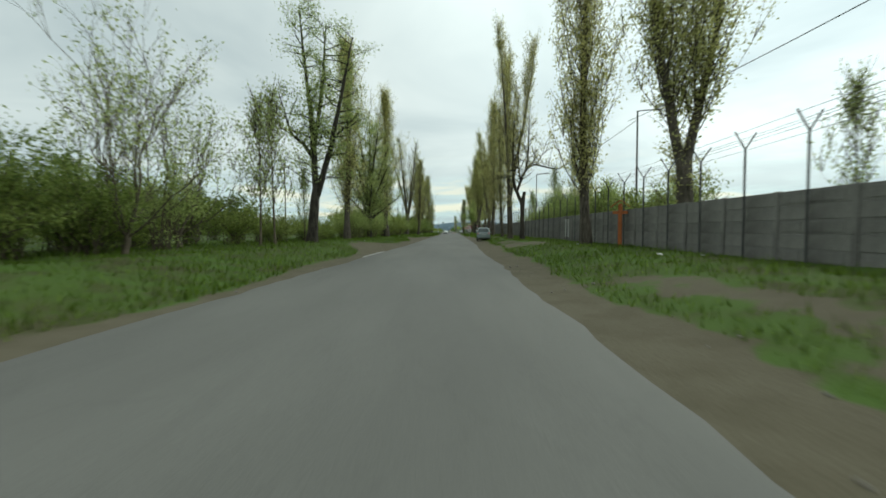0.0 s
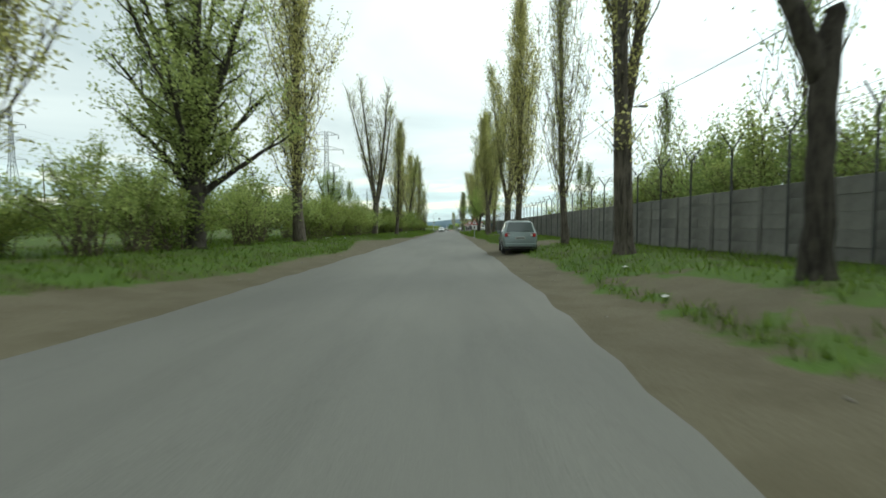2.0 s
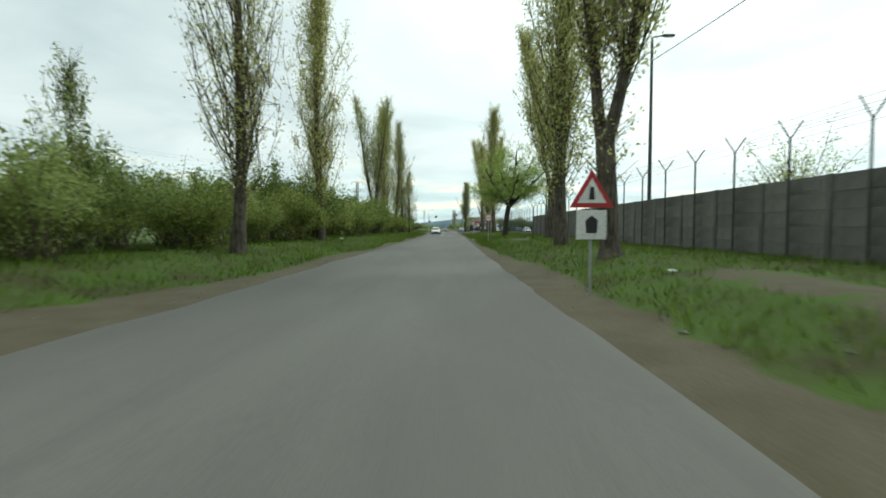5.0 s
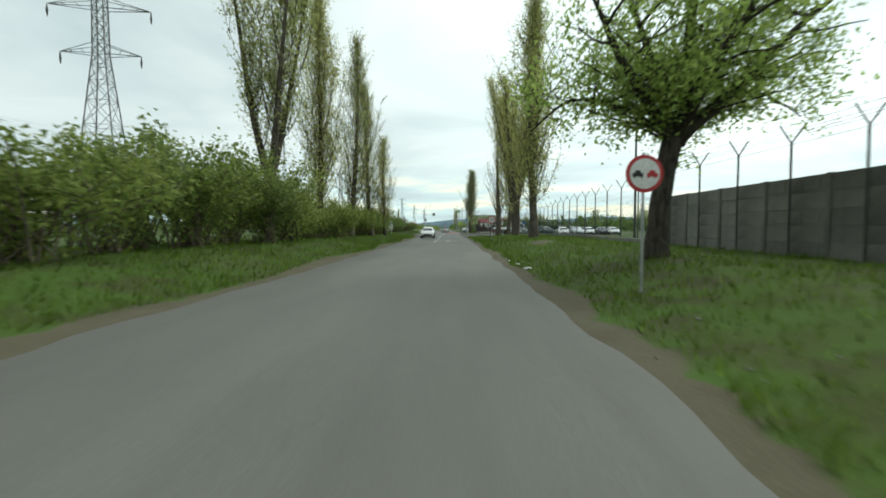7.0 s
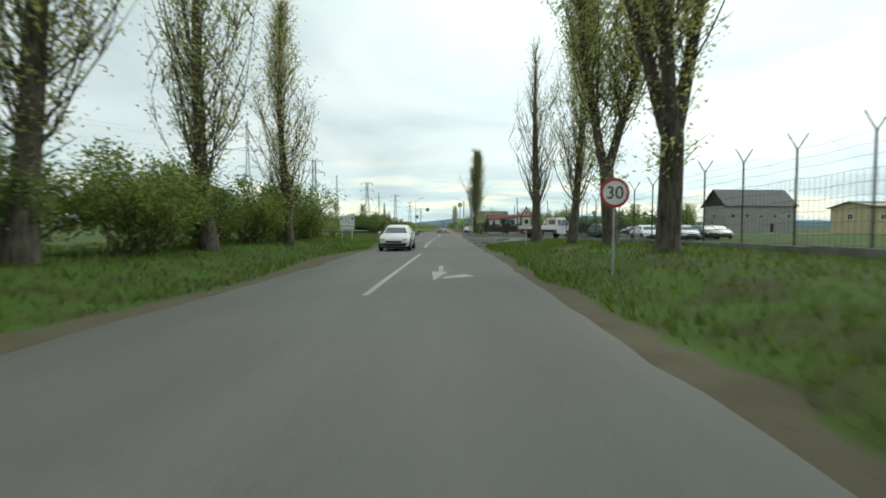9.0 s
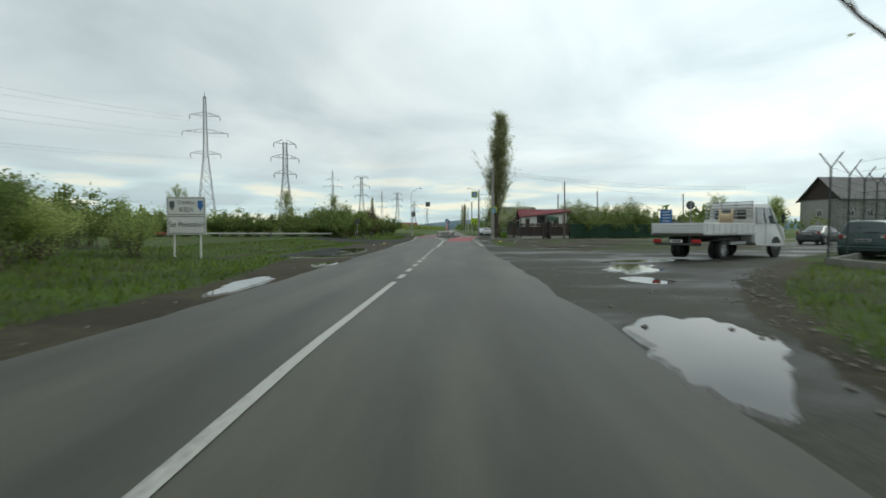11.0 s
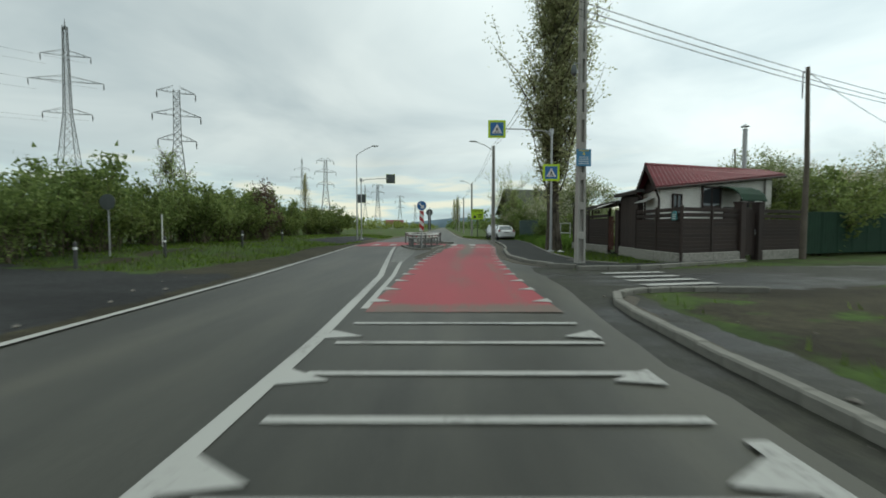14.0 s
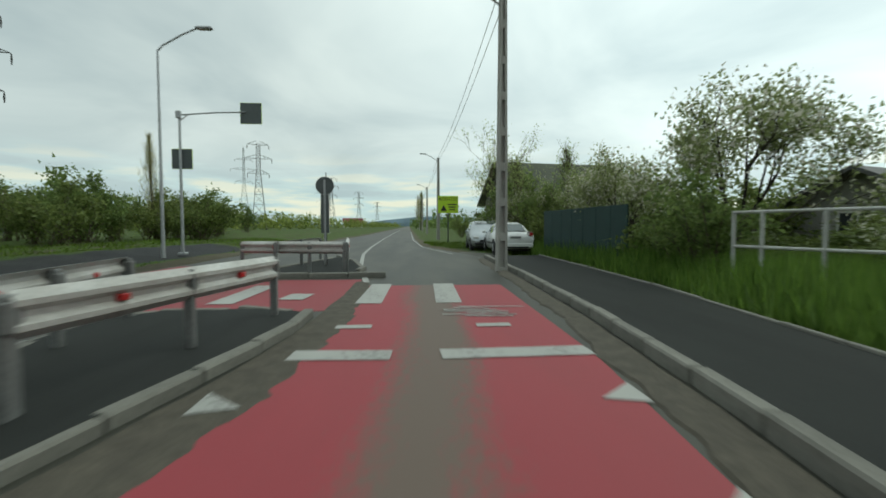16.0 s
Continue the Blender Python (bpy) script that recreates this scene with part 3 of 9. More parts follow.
def side_road(x, y):
    """How far a place lies on the rough asphalt of the junction: 1 well on it, 0 off it."""
    near = np.interp(x, [2.0, 3.5, 5.5, 7.5, 10, 16, 30, 60], [184.5, 187.5, 193, 196.5, 199.5, 206, 219, 245])
    far = np.interp(x, [2.0, 5.0, 8, 13, 19, 30, 60], [236, 216.5, 212.5, 212.5, 214, 228, 256])
    a = np.minimum(smoothstep(-0.5, 0.7, y - near), smoothstep(-0.6, 0.8, far - y)) * (x > edge_r(y) - 0.5)
    b = np.minimum(smoothstep(-0.3, 0.4, y - (237.0 + 0.1 * (x - 5))), smoothstep(-0.3, 0.4, 242.0 + 0.1 * (x - 5) - y)) * (x > edge_r(y) - 0.5)
    dr = x - edge_r(y)
    c = smoothstep(222, 227, y) * (1 - smoothstep(272, 280, y)) * (dr > -0.5) * (1 - smoothstep(0.9, 1.4, dr))
    return np.maximum.reduce([a, b, c])


def bare_earth(x, y):
    dl, dr = edge_l(y) - x, x - edge_r(y)
    wr = np.interp(y, [0, 30, 60, 80, 100, 112, 175, 186], [1.0, 1.25, 1.3, 1.2, 0.9, 0.35, 0.3, 0.45]) + 0.16 * np.sin(y * 0.41) + 0.1 * np.sin(y * 1.3)
    wl = np.interp(y, [0, 23, 29, 33, 39, 46, 56, 62, 72, 82, 100, 120, 185, 200, 226, 246, 262],
                   [0.5, 0.6, 1.8, 3.0, 2.8, 1.4, 0.9, 1.9, 2.4, 1.6, 0.6, 0.45, 0.5, 1.8, 3.6, 1.9, 0.8]) + 0.3 * np.sin(y * 0.37 + 1)
    e = np.maximum((dl > -1) * (1 - smoothstep(-0.35, 0.5, dl - wl)), (dr > -1) * (1 - smoothstep(-0.35, 0.5, dr - wr)))
    brown = 0.66 * np.interp(y, [0, 8, 44, 52], [0.8, 1, 1, 0]) * smoothstep(0.1, 0.7, np.sin(y * 0.55 + 1.3 * x) * 0.5 + np.sin(y * 0.19 + 1.1)) * smoothstep(1.2, 1.8, dr) * (1 - smoothstep(2.8, 3.6, dr))
    patch = np.interp(y, [28, 34, 60, 70], [0.62, 0.78, 0.78, 0.62]) * smoothstep(0.15, 0.6, np.sin(y * 0.33 + 0.5) * np.sin(y * 0.11 + 2)) * smoothstep(2.2, 3.0, dr) * (1 - smoothstep(4.0, 5.0, dr)) * (y < 175)
    track = 0.75 * np.exp(-((dl - 6.2 - 0.02 * (y - 240)) / 0.5) ** 2) * (y > 205)
    mud = (0.62 + 0.3 * np.sin(x * 0.8 + y * 0.5) * np.sin(y * 0.9 - x * 0.3)) * smoothstep(0, 2, dr - 0.3) * (1 - smoothstep(5, 9, dr)) * smoothstep(214, 217, y) * (1 - smoothstep(235, 237, y))
    near = np.interp(x, [3.5, 5.5, 7.5, 10, 16, 30], [187.5, 193, 196.5, 199.5, 206, 219])
    corner = 0.8 * (1 - smoothstep(0.8, 2.4, near - y)) * (y < near + 1) * (x > 3.2) * (y > 180) * (x < 14)
    lot = 0.82 * smoothstep(204, 210, y) * (y < 242) * smoothstep(5, 7, x) * (1 - smoothstep(30, 44, x)) * smoothstep(0.15, 0.45, 0.5 + 0.5 * np.sin(x * 0.5 + y * 0.35) * np.sin(y * 0.6))
    return np.clip(np.maximum.reduce([e, patch, brown, track, mud, lot, corner]), 0, 1)


def tar_patch(x, y):
    """The dark lay-by of newer asphalt on the far side of the road."""
    dl = edge_l(y) - x
    near, far = 228.6 + 0.35 * np.clip(dl, 0, 11), 240.3 + 0.18 * np.clip(dl, 0, 11)
    bay = np.minimum(smoothstep(-0.4, 0.3, y - near), smoothstep(-0.4, 0.3, far - y)) * smoothstep(0.0, 0.5, dl) * (1 - smoothstep(10.2, 10.8, dl))
    apron = 0.85 * np.minimum(smoothstep(205.5, 207, y), 1 - smoothstep(217.2, 218.2, y)) * smoothstep(0.6, 1.2, dl) * (1 - smoothstep(3.5, 4.3, dl))
    strip = smoothstep(262, 264, y) * (1 - smoothstep(278, 281, y)) * smoothstep(1.0, 1.5, dl) * (1 - smoothstep(4.2, 5.0, dl))
    return np.maximum.reduce([bay, apron, strip])


# ---- ground, road, markings ----
def make_ground():
    ys = np.concatenate([np.arange(-60, -4, 6.0), np.arange(-4, 292, 0.7), np.arange(292, 400, 6.0), np.geomspace(400, 2600, 14)])
    off = np.concatenate([np.arange(0, 7, 0.33), np.arange(7, 18, 0.8), np.arange(18, 70, 4.0), np.geomspace(72, 2600, 12)])
    cols = []
    for o in off[::-1]:
        cols.append(("l", o))
    cols += [("m", 0.3), ("m", 0.7)]
    for o in off:
        cols.append(("r", o))
    X = np.empty((len(ys), len(cols)))
    l, r = edge_l(ys), edge_r(ys)
    for k, (s, o) in enumerate(cols):
        X[:, k] = l - o if s == "l" else r + o if s == "r" else l + (r - l) * o
    Y = np.repeat(ys[:, None], len(cols), 1)
    Z = land(X, Y)
    n = len(cols)
    idx = np.arange(len(ys) * n).reshape(len(ys), n)
    quads = np.stack([idx[:-1, :-1], idx[:-1, 1:], idx[1:, 1:], idx[1:, :-1]], -1).reshape(-1, 4)
    me = bpy.data.meshes.new("ground")
    me.from_pydata(np.stack([X, Y, Z], -1).reshape(-1, 3).tolist(), [], quads.tolist())
    for name, vals in (("earth", bare_earth(X, Y)), ("tar", side_road(X, Y)), ("new_tar", tar_patch(X, Y)), ("damp", smoothstep(178, 192, Y) * (1 - smoothstep(262, 280, Y)) * (1 - smoothstep(14, 45, np.abs(X))))):
        a = me.attributes.new(name, "FLOAT", "POINT")
        a.data.foreach_set("value", np.ascontiguousarray(vals.reshape(-1), dtype=np.float32))
    me.materials.append(GROUND)
    me.shade_smooth()
    tagged(new("ground", me), "grassy roadside ground with bare muddy shoulders", "ground", kind="structure")


make_ground()


def make_road():
    b = Build()
    rng = np.random.default_rng(4)
    ys = np.concatenate([np.arange(-60, 0, 5.0), np.arange(0, 290, 0.8), np.geomspace(290, 2500, 24)])
    jl, jr = rng.normal(0, 0.05, len(ys)), rng.normal(0, 0.05, len(ys))
    for k in range(1, len(ys)):
        jl[k] = 0.6 * jl[k - 1] + jl[k]
        jr[k] = 0.6 * jr[k - 1] + jr[k]
    fr = (0.0, 0.02, 0.25, 0.5, 0.75, 0.98, 1.0)
    zz = (-0.07, 0.0, 0.012, 0.018, 0.012, 0.0, -0.07)
    for y, a, c in zip(ys, jl, jr):
        l, r = edge_l(y) - 0.05 + a, edge_r(y) + 0.05 + c
        for f, z in zip(fr, zz):
            b.v.append((l + (r - l) * f, float(y), z - 0.012))
    m = len(fr)
    for i in range(len(ys) - 1):
        for k in range(m - 1):
            a = i * m + k
            b.f.append((a, a + 1, a + m + 1, a + m))
    road = solo("road", b, ASPHALT, "two-lane worn grey asphalt road with ragged edges", "road", kind="structure", smooth=True, clean=False)
    damp = smoothstep(172, 188, np.repeat(ys, m)) * (1 - smoothstep(300, 500, np.repeat(ys, m)))
    road.data.attributes.new("damp", "FLOAT", "POINT").data.foreach_set("value", np.ascontiguousarray(damp, dtype=np.float32))


make_road()
PAINT_Z = 0.012


def stripe(points, width, z=PAINT_Z):
    """A painted line along points, as a thin strip."""
    b = Build()
    n = len(points)
    rng = random.Random(n)
    for i, (x, y) in enumerate(points):
        q, p = points[min(i + 1, n - 1)], points[max(i - 1, 0)]
        d = Vector((q[0] - p[0], q[1] - p[1])).normalized()
        w = width / 2
        b.v += [(x - d.y * -w, y + d.x * -w, z), (x + d.y * -w, y - d.x * -w, z)]
    for i in range(n - 1):
        b.f.append((2 * i, 2 * i + 1, 2 * i + 3, 2 * i + 2))
    return b


def curve_pts(pts, step=0.5):
    out = []
    ys = np.array([p[1] for p in pts])
    xs = np.array([p[0] for p in pts])
    for y in np.arange(ys[0], ys[-1] + 1e-6, step):
        out.append((float(np.interp(y, ys, xs)), float(y)))
    return out


def marking(name, b, mat, label, group="road markings"):
    return solo(name, b, mat, label, "road marking", group, "structure", clean=True)


CENTRE = [(-1.1, 160.4), (-0.75, 174.8), (-0.95, 190), (-0.8, 197), (-0.7, 205), (-0.62, 217), (-0.5, 219)]
# middle line: solid stretches, then short dashes across the junction
for y0, y1 in ((160.4, 174.5), (181.5, 196.6)):
    marking("centre_line", stripe(curve_pts([(float(np.interp(y, [p[1] for p in CENTRE], [p[0] for p in CENTRE])), y) for y in np.arange(y0, y1 + 0.1, 1.0)]), 0.13), WHITE_LINE, "solid white centre line worn by tyres")
y = 197.3
while y < 217:
    x = float(np.interp(y, [p[1] for p in CENTRE], [p[0] for p in CENTRE]))
    marking("centre_dash", stripe([(x, y), (x + 0.03, y + 1.05)], 0.15), WHITE_LINE, "short white centre dash", "centre dashes")
    y += 2.0
# long line from the junction to the island, and the lines along both edges
marking("lane_line", stripe(curve_pts([(-0.5, 218.2), (-0.42, 226), (-0.4, 233), (-0.62, 240), (-1.15, 246), (-1.75, 253), (-2.2, 259)]), 0.16), WHITE_LINE, "solid white lane line swinging round the island")
marking("lane_line", stripe(curve_pts([(-0.2, 235), (-0.28, 240), (-0.55, 245.2)]), 0.12), WHITE_LINE, "second white line beside the hatching")
marking("edge_line", stripe(curve_pts([(-3.85, 220.4), (-3.8, 232), (-3.95, 240), (-4.5, 249), (-5.05, 257), (-5.3, 262)]), 0.14), WHITE_LINE, "white edge line along the opposite lane")
marking("edge_line", stripe(curve_pts([(2.92, 219.9), (2.98, 226), (2.95, 230.5)]), 0.16), WHITE_LINE, "white edge line beside the junction")
marking("edge_line", stripe(curve_pts([(1.45, 263.3), (0.85, 268), (0.35, 274), (0.12, 281), (-0.1, 300), (-0.3, 340), (-0.3, 420)]), 0.14), WHITE_LINE, "white line leading away from the island")
marking("edge_line", stripe(curve_pts([(4.45, 274), (3.25, 281), (2.8, 296), (2.8, 360)]), 0.12), WHITE_LINE, "white edge line beyond the crossing")
# left edge remains of old paint near the start
marking("edge_line", stripe(curve_pts([(-6.38, 22.5), (-6.2, 29)]), 0.16), WHITE_LINE, "broken remains of a white edge line")

# arrow head before the junction
b = Build()
b.prism([(0.15, 163.0), (0.55, 165.2), (0.38, 165.2), (0.38, 167.2), (0.24, 167.2), (0.24, 165.2), (0.05, 165.2)][::-1], "z", PAINT_Z - 0.01, PAINT_Z)
b.prism([(0.36, 163.2), (1.25, 163.9), (0.95, 164.4), (0.45, 163.9)], "z", PAINT_Z - 0.01, PAINT_Z)
marking("lane_arrow", b, WHITE_LINE, "worn white lane arrow")

# teeth along both sides of the approach
RED_L = [(-0.12, 232), (-0.15, 236), (-0.05, 239), (0.15, 245), (0.75, 254), (1.2, 258), (1.3, 263)]
RED_R = [(2.88, 232), (2.88, 237), (2.95, 240), (3.25, 246), (3.75, 252), (4.3, 257), (4.45, 263)]


def red_l(y):
    return float(np.interp(y, [p[1] for p in RED_L], [p[0] for p in RED_L]))


def red_r(y):
    return float(np.interp(y, [p[1] for p in RED_R], [p[0] for p in RED_R]))


def tooth(x, y, side, wide, z=PAINT_Z):
    b = Build()
    b.prism([(x, y), (x + side * wide, y + 0.1), (x, y + 0.42)] if side > 0 else [(x, y), (x, y + 0.42), (x + side * wide, y + 0.1)], "z", z - 0.01, z)
    marking("tooth_mark", b, WHITE_LINE, "white triangular tooth beside the lane", "tooth marks")


for y in np.arange(220.2, 233, 1.6):
    tooth(float(np.interp(y, [218, 233], [-0.42, -0.32])), y, 1, 0.42, PAINT_Z + 0.005)
    tooth(2.9, y, -1, 0.42, PAINT_Z + 0.005)
for y in np.arange(235.6, 256, 1.55):
    tooth(red_l(y) - 0.05, y, 1, 0.34, PAINT_Z + 0.009)
    tooth(red_r(y) + 0.05, y, -1, 0.34, PAINT_Z + 0.009)
# cross lines ahead of the red surface
for y in (229.72, 230.7, 231.7, 232.8, 233.86):
    marking("cross_line", stripe([(-0.15, y), (2.85, y)], 0.11, PAINT_Z + 0.002), WHITE_LINE, "white cross line over the lane", "cross lines")
# red surface
b = Build()
ry, cols = np.arange(234.7, 263.01, 0.5), 13
wear = []
for y in ry:
    for k in range(cols):
        f = k / (cols - 1)
        b.v.append((red_l(y) + (red_r(y) - red_l(y)) * f, float(y), PAINT_Z - 0.003))
        track = math.exp(-((f - 0.5) / 0.14) ** 2) * float(np.interp(y, [236, 246, 252, 258], [0.25, 0.5, 0.95, 1.0]))
        wear.append(max(track, 0.55 * math.exp(-((f - 0.02) / 0.06) ** 2), 0.75 * (y < 235.3), 0.45 * math.exp(-((f - 0.86) / 0.08) ** 2) * (y < 249)))
for i in range(len(ry) - 1):
    for k in range(cols - 1):
        a = cols * i + k
        b.f.append((a, a + 1, a + cols + 1, a + cols))
red = marking("red_surface", b, RED_LANE, "red anti-skid paint on the lane, worn along the wheel tracks")
at = red.data.attributes.new("wear", "FLOAT", "POINT")
at.data.foreach_set("value", np.array(wear, dtype=np.float32))
b = Build()
b.prism([(-5.2, 259.5), (-2.3, 259.6), (-1.2, 262.5), (-1.0, 268), (-4.9, 268)], "z", PAINT_Z - 0.012, PAINT_Z - 0.004)
marking("red_surface", b, RED_LINE, "red anti-skid paint on the opposite lane")
b = Build()
b.prism([(-1.6, 259.7), (1.2, 259.7), (1.3, 263.9), (-1.6, 263.9)], "z", PAINT_Z - 0.012, PAINT_Z - 0.0045)
marking("red_surface", b, RED_LINE, "red crossing strip through the island gap")
# hatching beside the island
for k, y in enumerate(np.arange(245.3, 258, 1.05)):
    xl = float(np.interp(y, [240, 246, 253, 259], [-0.62, -1.1, -1.7, -2.1])) + 0.12
    w = float(np.interp(y, [245, 250, 254, 258], [0.45, 0.9, 1.1, 1.1]))
    marking("hatch_bar", stripe([(xl, y), (xl + w, y + 0.1)], 0.3), WHITE_LINE, "white hatch bar beside the traffic island", "hatch bars")
# zebra over the main road
for x, y0, y1 in ((1.75, 260.3, 262.9), (3.1, 260.3, 262.9), (-3.9, 260.6, 263.0), (-2.7, 260.6, 263.0), (0.35, 260.8, 261.5), (-0.7, 260.4, 262.8)):
    marking("zebra_bar", stripe([(x, y0), (x + 0.08, y1)], 0.44, PAINT_Z + 0.006), WHITE_LINE, "white zebra bar on the red crossing", "zebra bars")
for x in (1.5, 3.3):
    marking("crossing_mark", stripe([(x, 258.5), (x + 0.45, 258.5)], 0.2, PAINT_Z + 0.006), WHITE_LINE, "small white block before the crossing", "crossing marks")
marking("stop_line", stripe([(1.25, 257.2), (2.25, 257.15)], 0.35, PAINT_Z + 0.006), WHITE_LINE, "broad white stop line, first half")
marking("stop_line", stripe([(2.75, 257.15), (4.3, 257.2)], 0.35, PAINT_Z + 0.006), WHITE_LINE, "broad white stop line, second half")
b = Build()
for k in range(7):
    a, c = random.Random(k).uniform(2.85, 3.3), random.Random(k + 9).uniform(3.6, 4.3)
    b.add([(a, 259.1 + 0.13 * k, PAINT_Z + 0.006), (c, 259.05 + 0.13 * k, PAINT_Z + 0.006), (c, 259.1 + 0.13 * k, PAINT_Z + 0.006), (a, 259.16 + 0.13 * k, PAINT_Z + 0.006)], [(0, 1, 2, 3)])
marking("scuffed_lettering", b, WHITE_LINE, "scuffed unreadable white lettering on red paint")
# zebra over the side street
for k in range(4):
    y = 237.95 + 0.865 * k
    marking("zebra_bar", stripe([(5.47, y), (7.32, y + 0.42)], 0.33, 0.016 + float(land(6.5, y))), WHITE_LINE, "white zebra bar across the side street", "side street zebra bars")


# ---- kerbs, pavement, traffic island ----
def dist_pts(pts, step):
    """Points at even steps along a broken line, each with the way ahead there."""
    out, carry = [], 0.0
    for (x0, y0), (x1, y1) in zip(pts, pts[1:]):
        L = math.hypot(x1 - x0, y1 - y0)
        t = carry
        while t < L:
            out.append((x0 + (x1 - x0) * t / L, y0 + (y1 - y0) * t / L, math.atan2(y1 - y0, x1 - x0)))
            t += step
        carry = t - L
    return out


KERB_LINE = [(12, 244.6), (9.5, 243.2), (7.2, 241.95), (5.8, 241.75), (4.75, 242.5), (4.05, 244.6), (3.85, 247.5), (4.2, 251.5), (4.75, 255.5), (5.1, 259), (5.35, 264), (5.55, 271)]
INNER_LINE = [(12, 245.1), (9.5, 243.7), (8.2, 243.0), (6.7, 242.75), (5.95, 243.6), (5.85, 246.5), (5.9, 249), (6.3, 252.5), (6.75, 256.7), (7.25, 261), (7.5, 265), (7.7, 271)]


def resample(pts, n):
    d = np.concatenate([[0], np.cumsum([math.hypot(b[0] - a[0], b[1] - a[1]) for a, b in zip(pts, pts[1:])])])
    s = np.linspace(0, d[-1], n)
    return list(zip(np.interp(s, d, [p[0] for p in pts]), np.interp(s, d, [p[1] for p in pts])))


b = Build()
ka, kb = resample(KERB_LINE, 70), resample(INNER_LINE, 70)
for p, q in zip(ka, kb):
    for f in (0.0, 0.5, 1.0):
        b.v.append((p[0] + (q[0] - p[0]) * f, p[1] + (q[1] - p[1]) * f, 0.115 + 0.015 * f))
    b.v.append((q[0], q[1], -0.1))
for i in range(69):
    for k in range(3):
        a = 4 * i + k
        b.f.append((a, a + 1, a + 5, a + 4))
pavement = solo("pavement", b, TAR_NEW, "dark asphalt pavement with concrete kerbs", "pavement", kind="structure")

kerb_mesh = Build().box((0, 0, 0), (0.94, 0.15, 0.32), 0, 0.02).mesh("kerb_stone", KERB)
short_mesh = Build().box((0, 0, 0), (0.495, 0.15, 0.32), 0, 0.02).mesh("kerb_stone", KERB)
edge_mesh = Build().box((0, 0, 0), (0.94, 0.07, 0.22), 0, 0.01).mesh("edging_stone", KERB)


def lay(parent, mesh, name, pts, z, step):
    half = step * 0.47
    for x, y, a in dist_pts(pts, step):
        o = part(name, mesh, None, parent)
        o.matrix_basis = Matrix.Translation((x + half * math.cos(a), y + half * math.sin(a), z + random.uniform(-0.008, 0.008))) @ Matrix.Rotation(a + random.uniform(-0.015, 0.015), 4, "Z")


lay(pavement, kerb_mesh, "kerb_stone", KERB_LINE, -0.02, 0.96)
lay(pavement, edge_mesh, "edging_stone", INNER_LINE[3:], 0.05, 0.96)

# muddy corner with its own kerb
corner = thing("kerb", (0, 0, 0), 0, "weathered kerb round a muddy street corner", "kerb", kind="structure")
lay(corner, short_mesh, "kerb_stone", resample([(3.95, 228.6), (3.72, 229.4), (3.75, 232), (3.85, 234.3), (3.98, 235.4), (4.25, 236.2), (4.75, 236.75), (5.5, 237.0), (6.4, 237.05), (7.4, 236.95)], 40), -0.05, 0.49)

# dirt and old leaves swept into the gutter
def dirt_strip(pts, width, seed, z=PAINT_Z + 0.007):
    r = np.random.default_rng(seed)
    b = Build()
    pts = resample(pts, int(7 * sum(math.hypot(q[0] - p[0], q[1] - p[1]) for p, q in zip(pts, pts[1:]))))
    n = len(pts)
    a = c = 0.0
    for i, (x, y) in enumerate(pts):
        q, p = pts[min(i + 1, n - 1)], pts[max(i - 1, 0)]
        d = Vector((q[0] - p[0], q[1] - p[1])).normalized()
        a, c = 0.85 * a + r.normal(0, 0.12), 0.6 * c + r.normal(0, 0.12)
        w = width * max(0.12, 0.5 + 0.5 * max(0.0, math.sin(math.pi * i / (n - 1))) ** 0.4 * (1 + a))
        u = -0.06 + 0.04 * c
        w2 = w + 0.05 + 0.05 * abs(c)
        b.v += [(x + d.y * u, y - d.x * u, z), (x - d.y * w, y + d.x * w, z - 0.0085), (x - d.y * w2, y + d.x * w2, z - 0.05)]
    for i in range(n - 1):
        for k in (0, 1):
            b.f.append((3 * i + k, 3 * i + k + 1, 3 * i + k + 4, 3 * i + k + 3))
    solo("gutter_dirt", b, DIRT, "brown dirt and leaf litter along the kerb", "dirt", "gutter dirt", "structure", clean=False)


dirt_strip([(4.72, 242.7), (4.0, 244.6), (3.78, 247.5), (4.12, 251.5), (4.66, 255.5), (5.0, 259), (5.25, 264), (5.45, 271)], 0.45, 1)
dirt_strip([(1.15, 263.4), (1.15, 259.6), (0.9, 257.2), (0.35, 254.4), (-0.5, 254.1)], 0.5, 2)
dirt_strip([(1.15, 261.2), (1.0, 258.2), (0.6, 255.0), (0.2, 252.0), (-0.05, 249.0), (-0.2, 246.5)], 0.75, 4, PAINT_Z + 0.004)
dirt_strip([(0.55, 255.4), (0.2, 252.6), (-0.1, 250.0), (-0.3, 247.5)], 0.55, 5, PAINT_Z + 0.005)
dirt_strip([(4.45, 236.4), (3.9, 235.4), (3.72, 234), (3.62, 232), (3.6, 229.6)], 0.4, 3)

# traffic island
ISLAND = [(-0.55, 254.3), (0.25, 254.5), (0.75, 256.9), (0.98, 258.3), (0.98, 259.1), (0.4, 259.4), (-1.0, 259.4), (-1.5, 258.9), (-1.5, 257.7), (-1.15, 256.2)]
b = Build()
b.prism(ISLAND, "z", -0.05, 0.11)
island = solo("traffic_island", b, TAR_NEW, "raised traffic island paved with dark asphalt", "traffic island", kind="structure")
lay(island, kerb_mesh, "kerb_stone", ISLAND + ISLAND[:1], -0.045, 0.96)
ISLAND_B = [(-1.0, 264.3), (0.95, 264.4), (1.1, 266), (0.6, 268.5), (-0.2, 271), (-0.9, 268.5), (-1.3, 266)]
b = Build()
b.prism(ISLAND_B, "z", -0.05, 0.11)
island_b = solo("traffic_island", b, TAR_NEW, "raised far half of the traffic island", "traffic island", kind="structure")
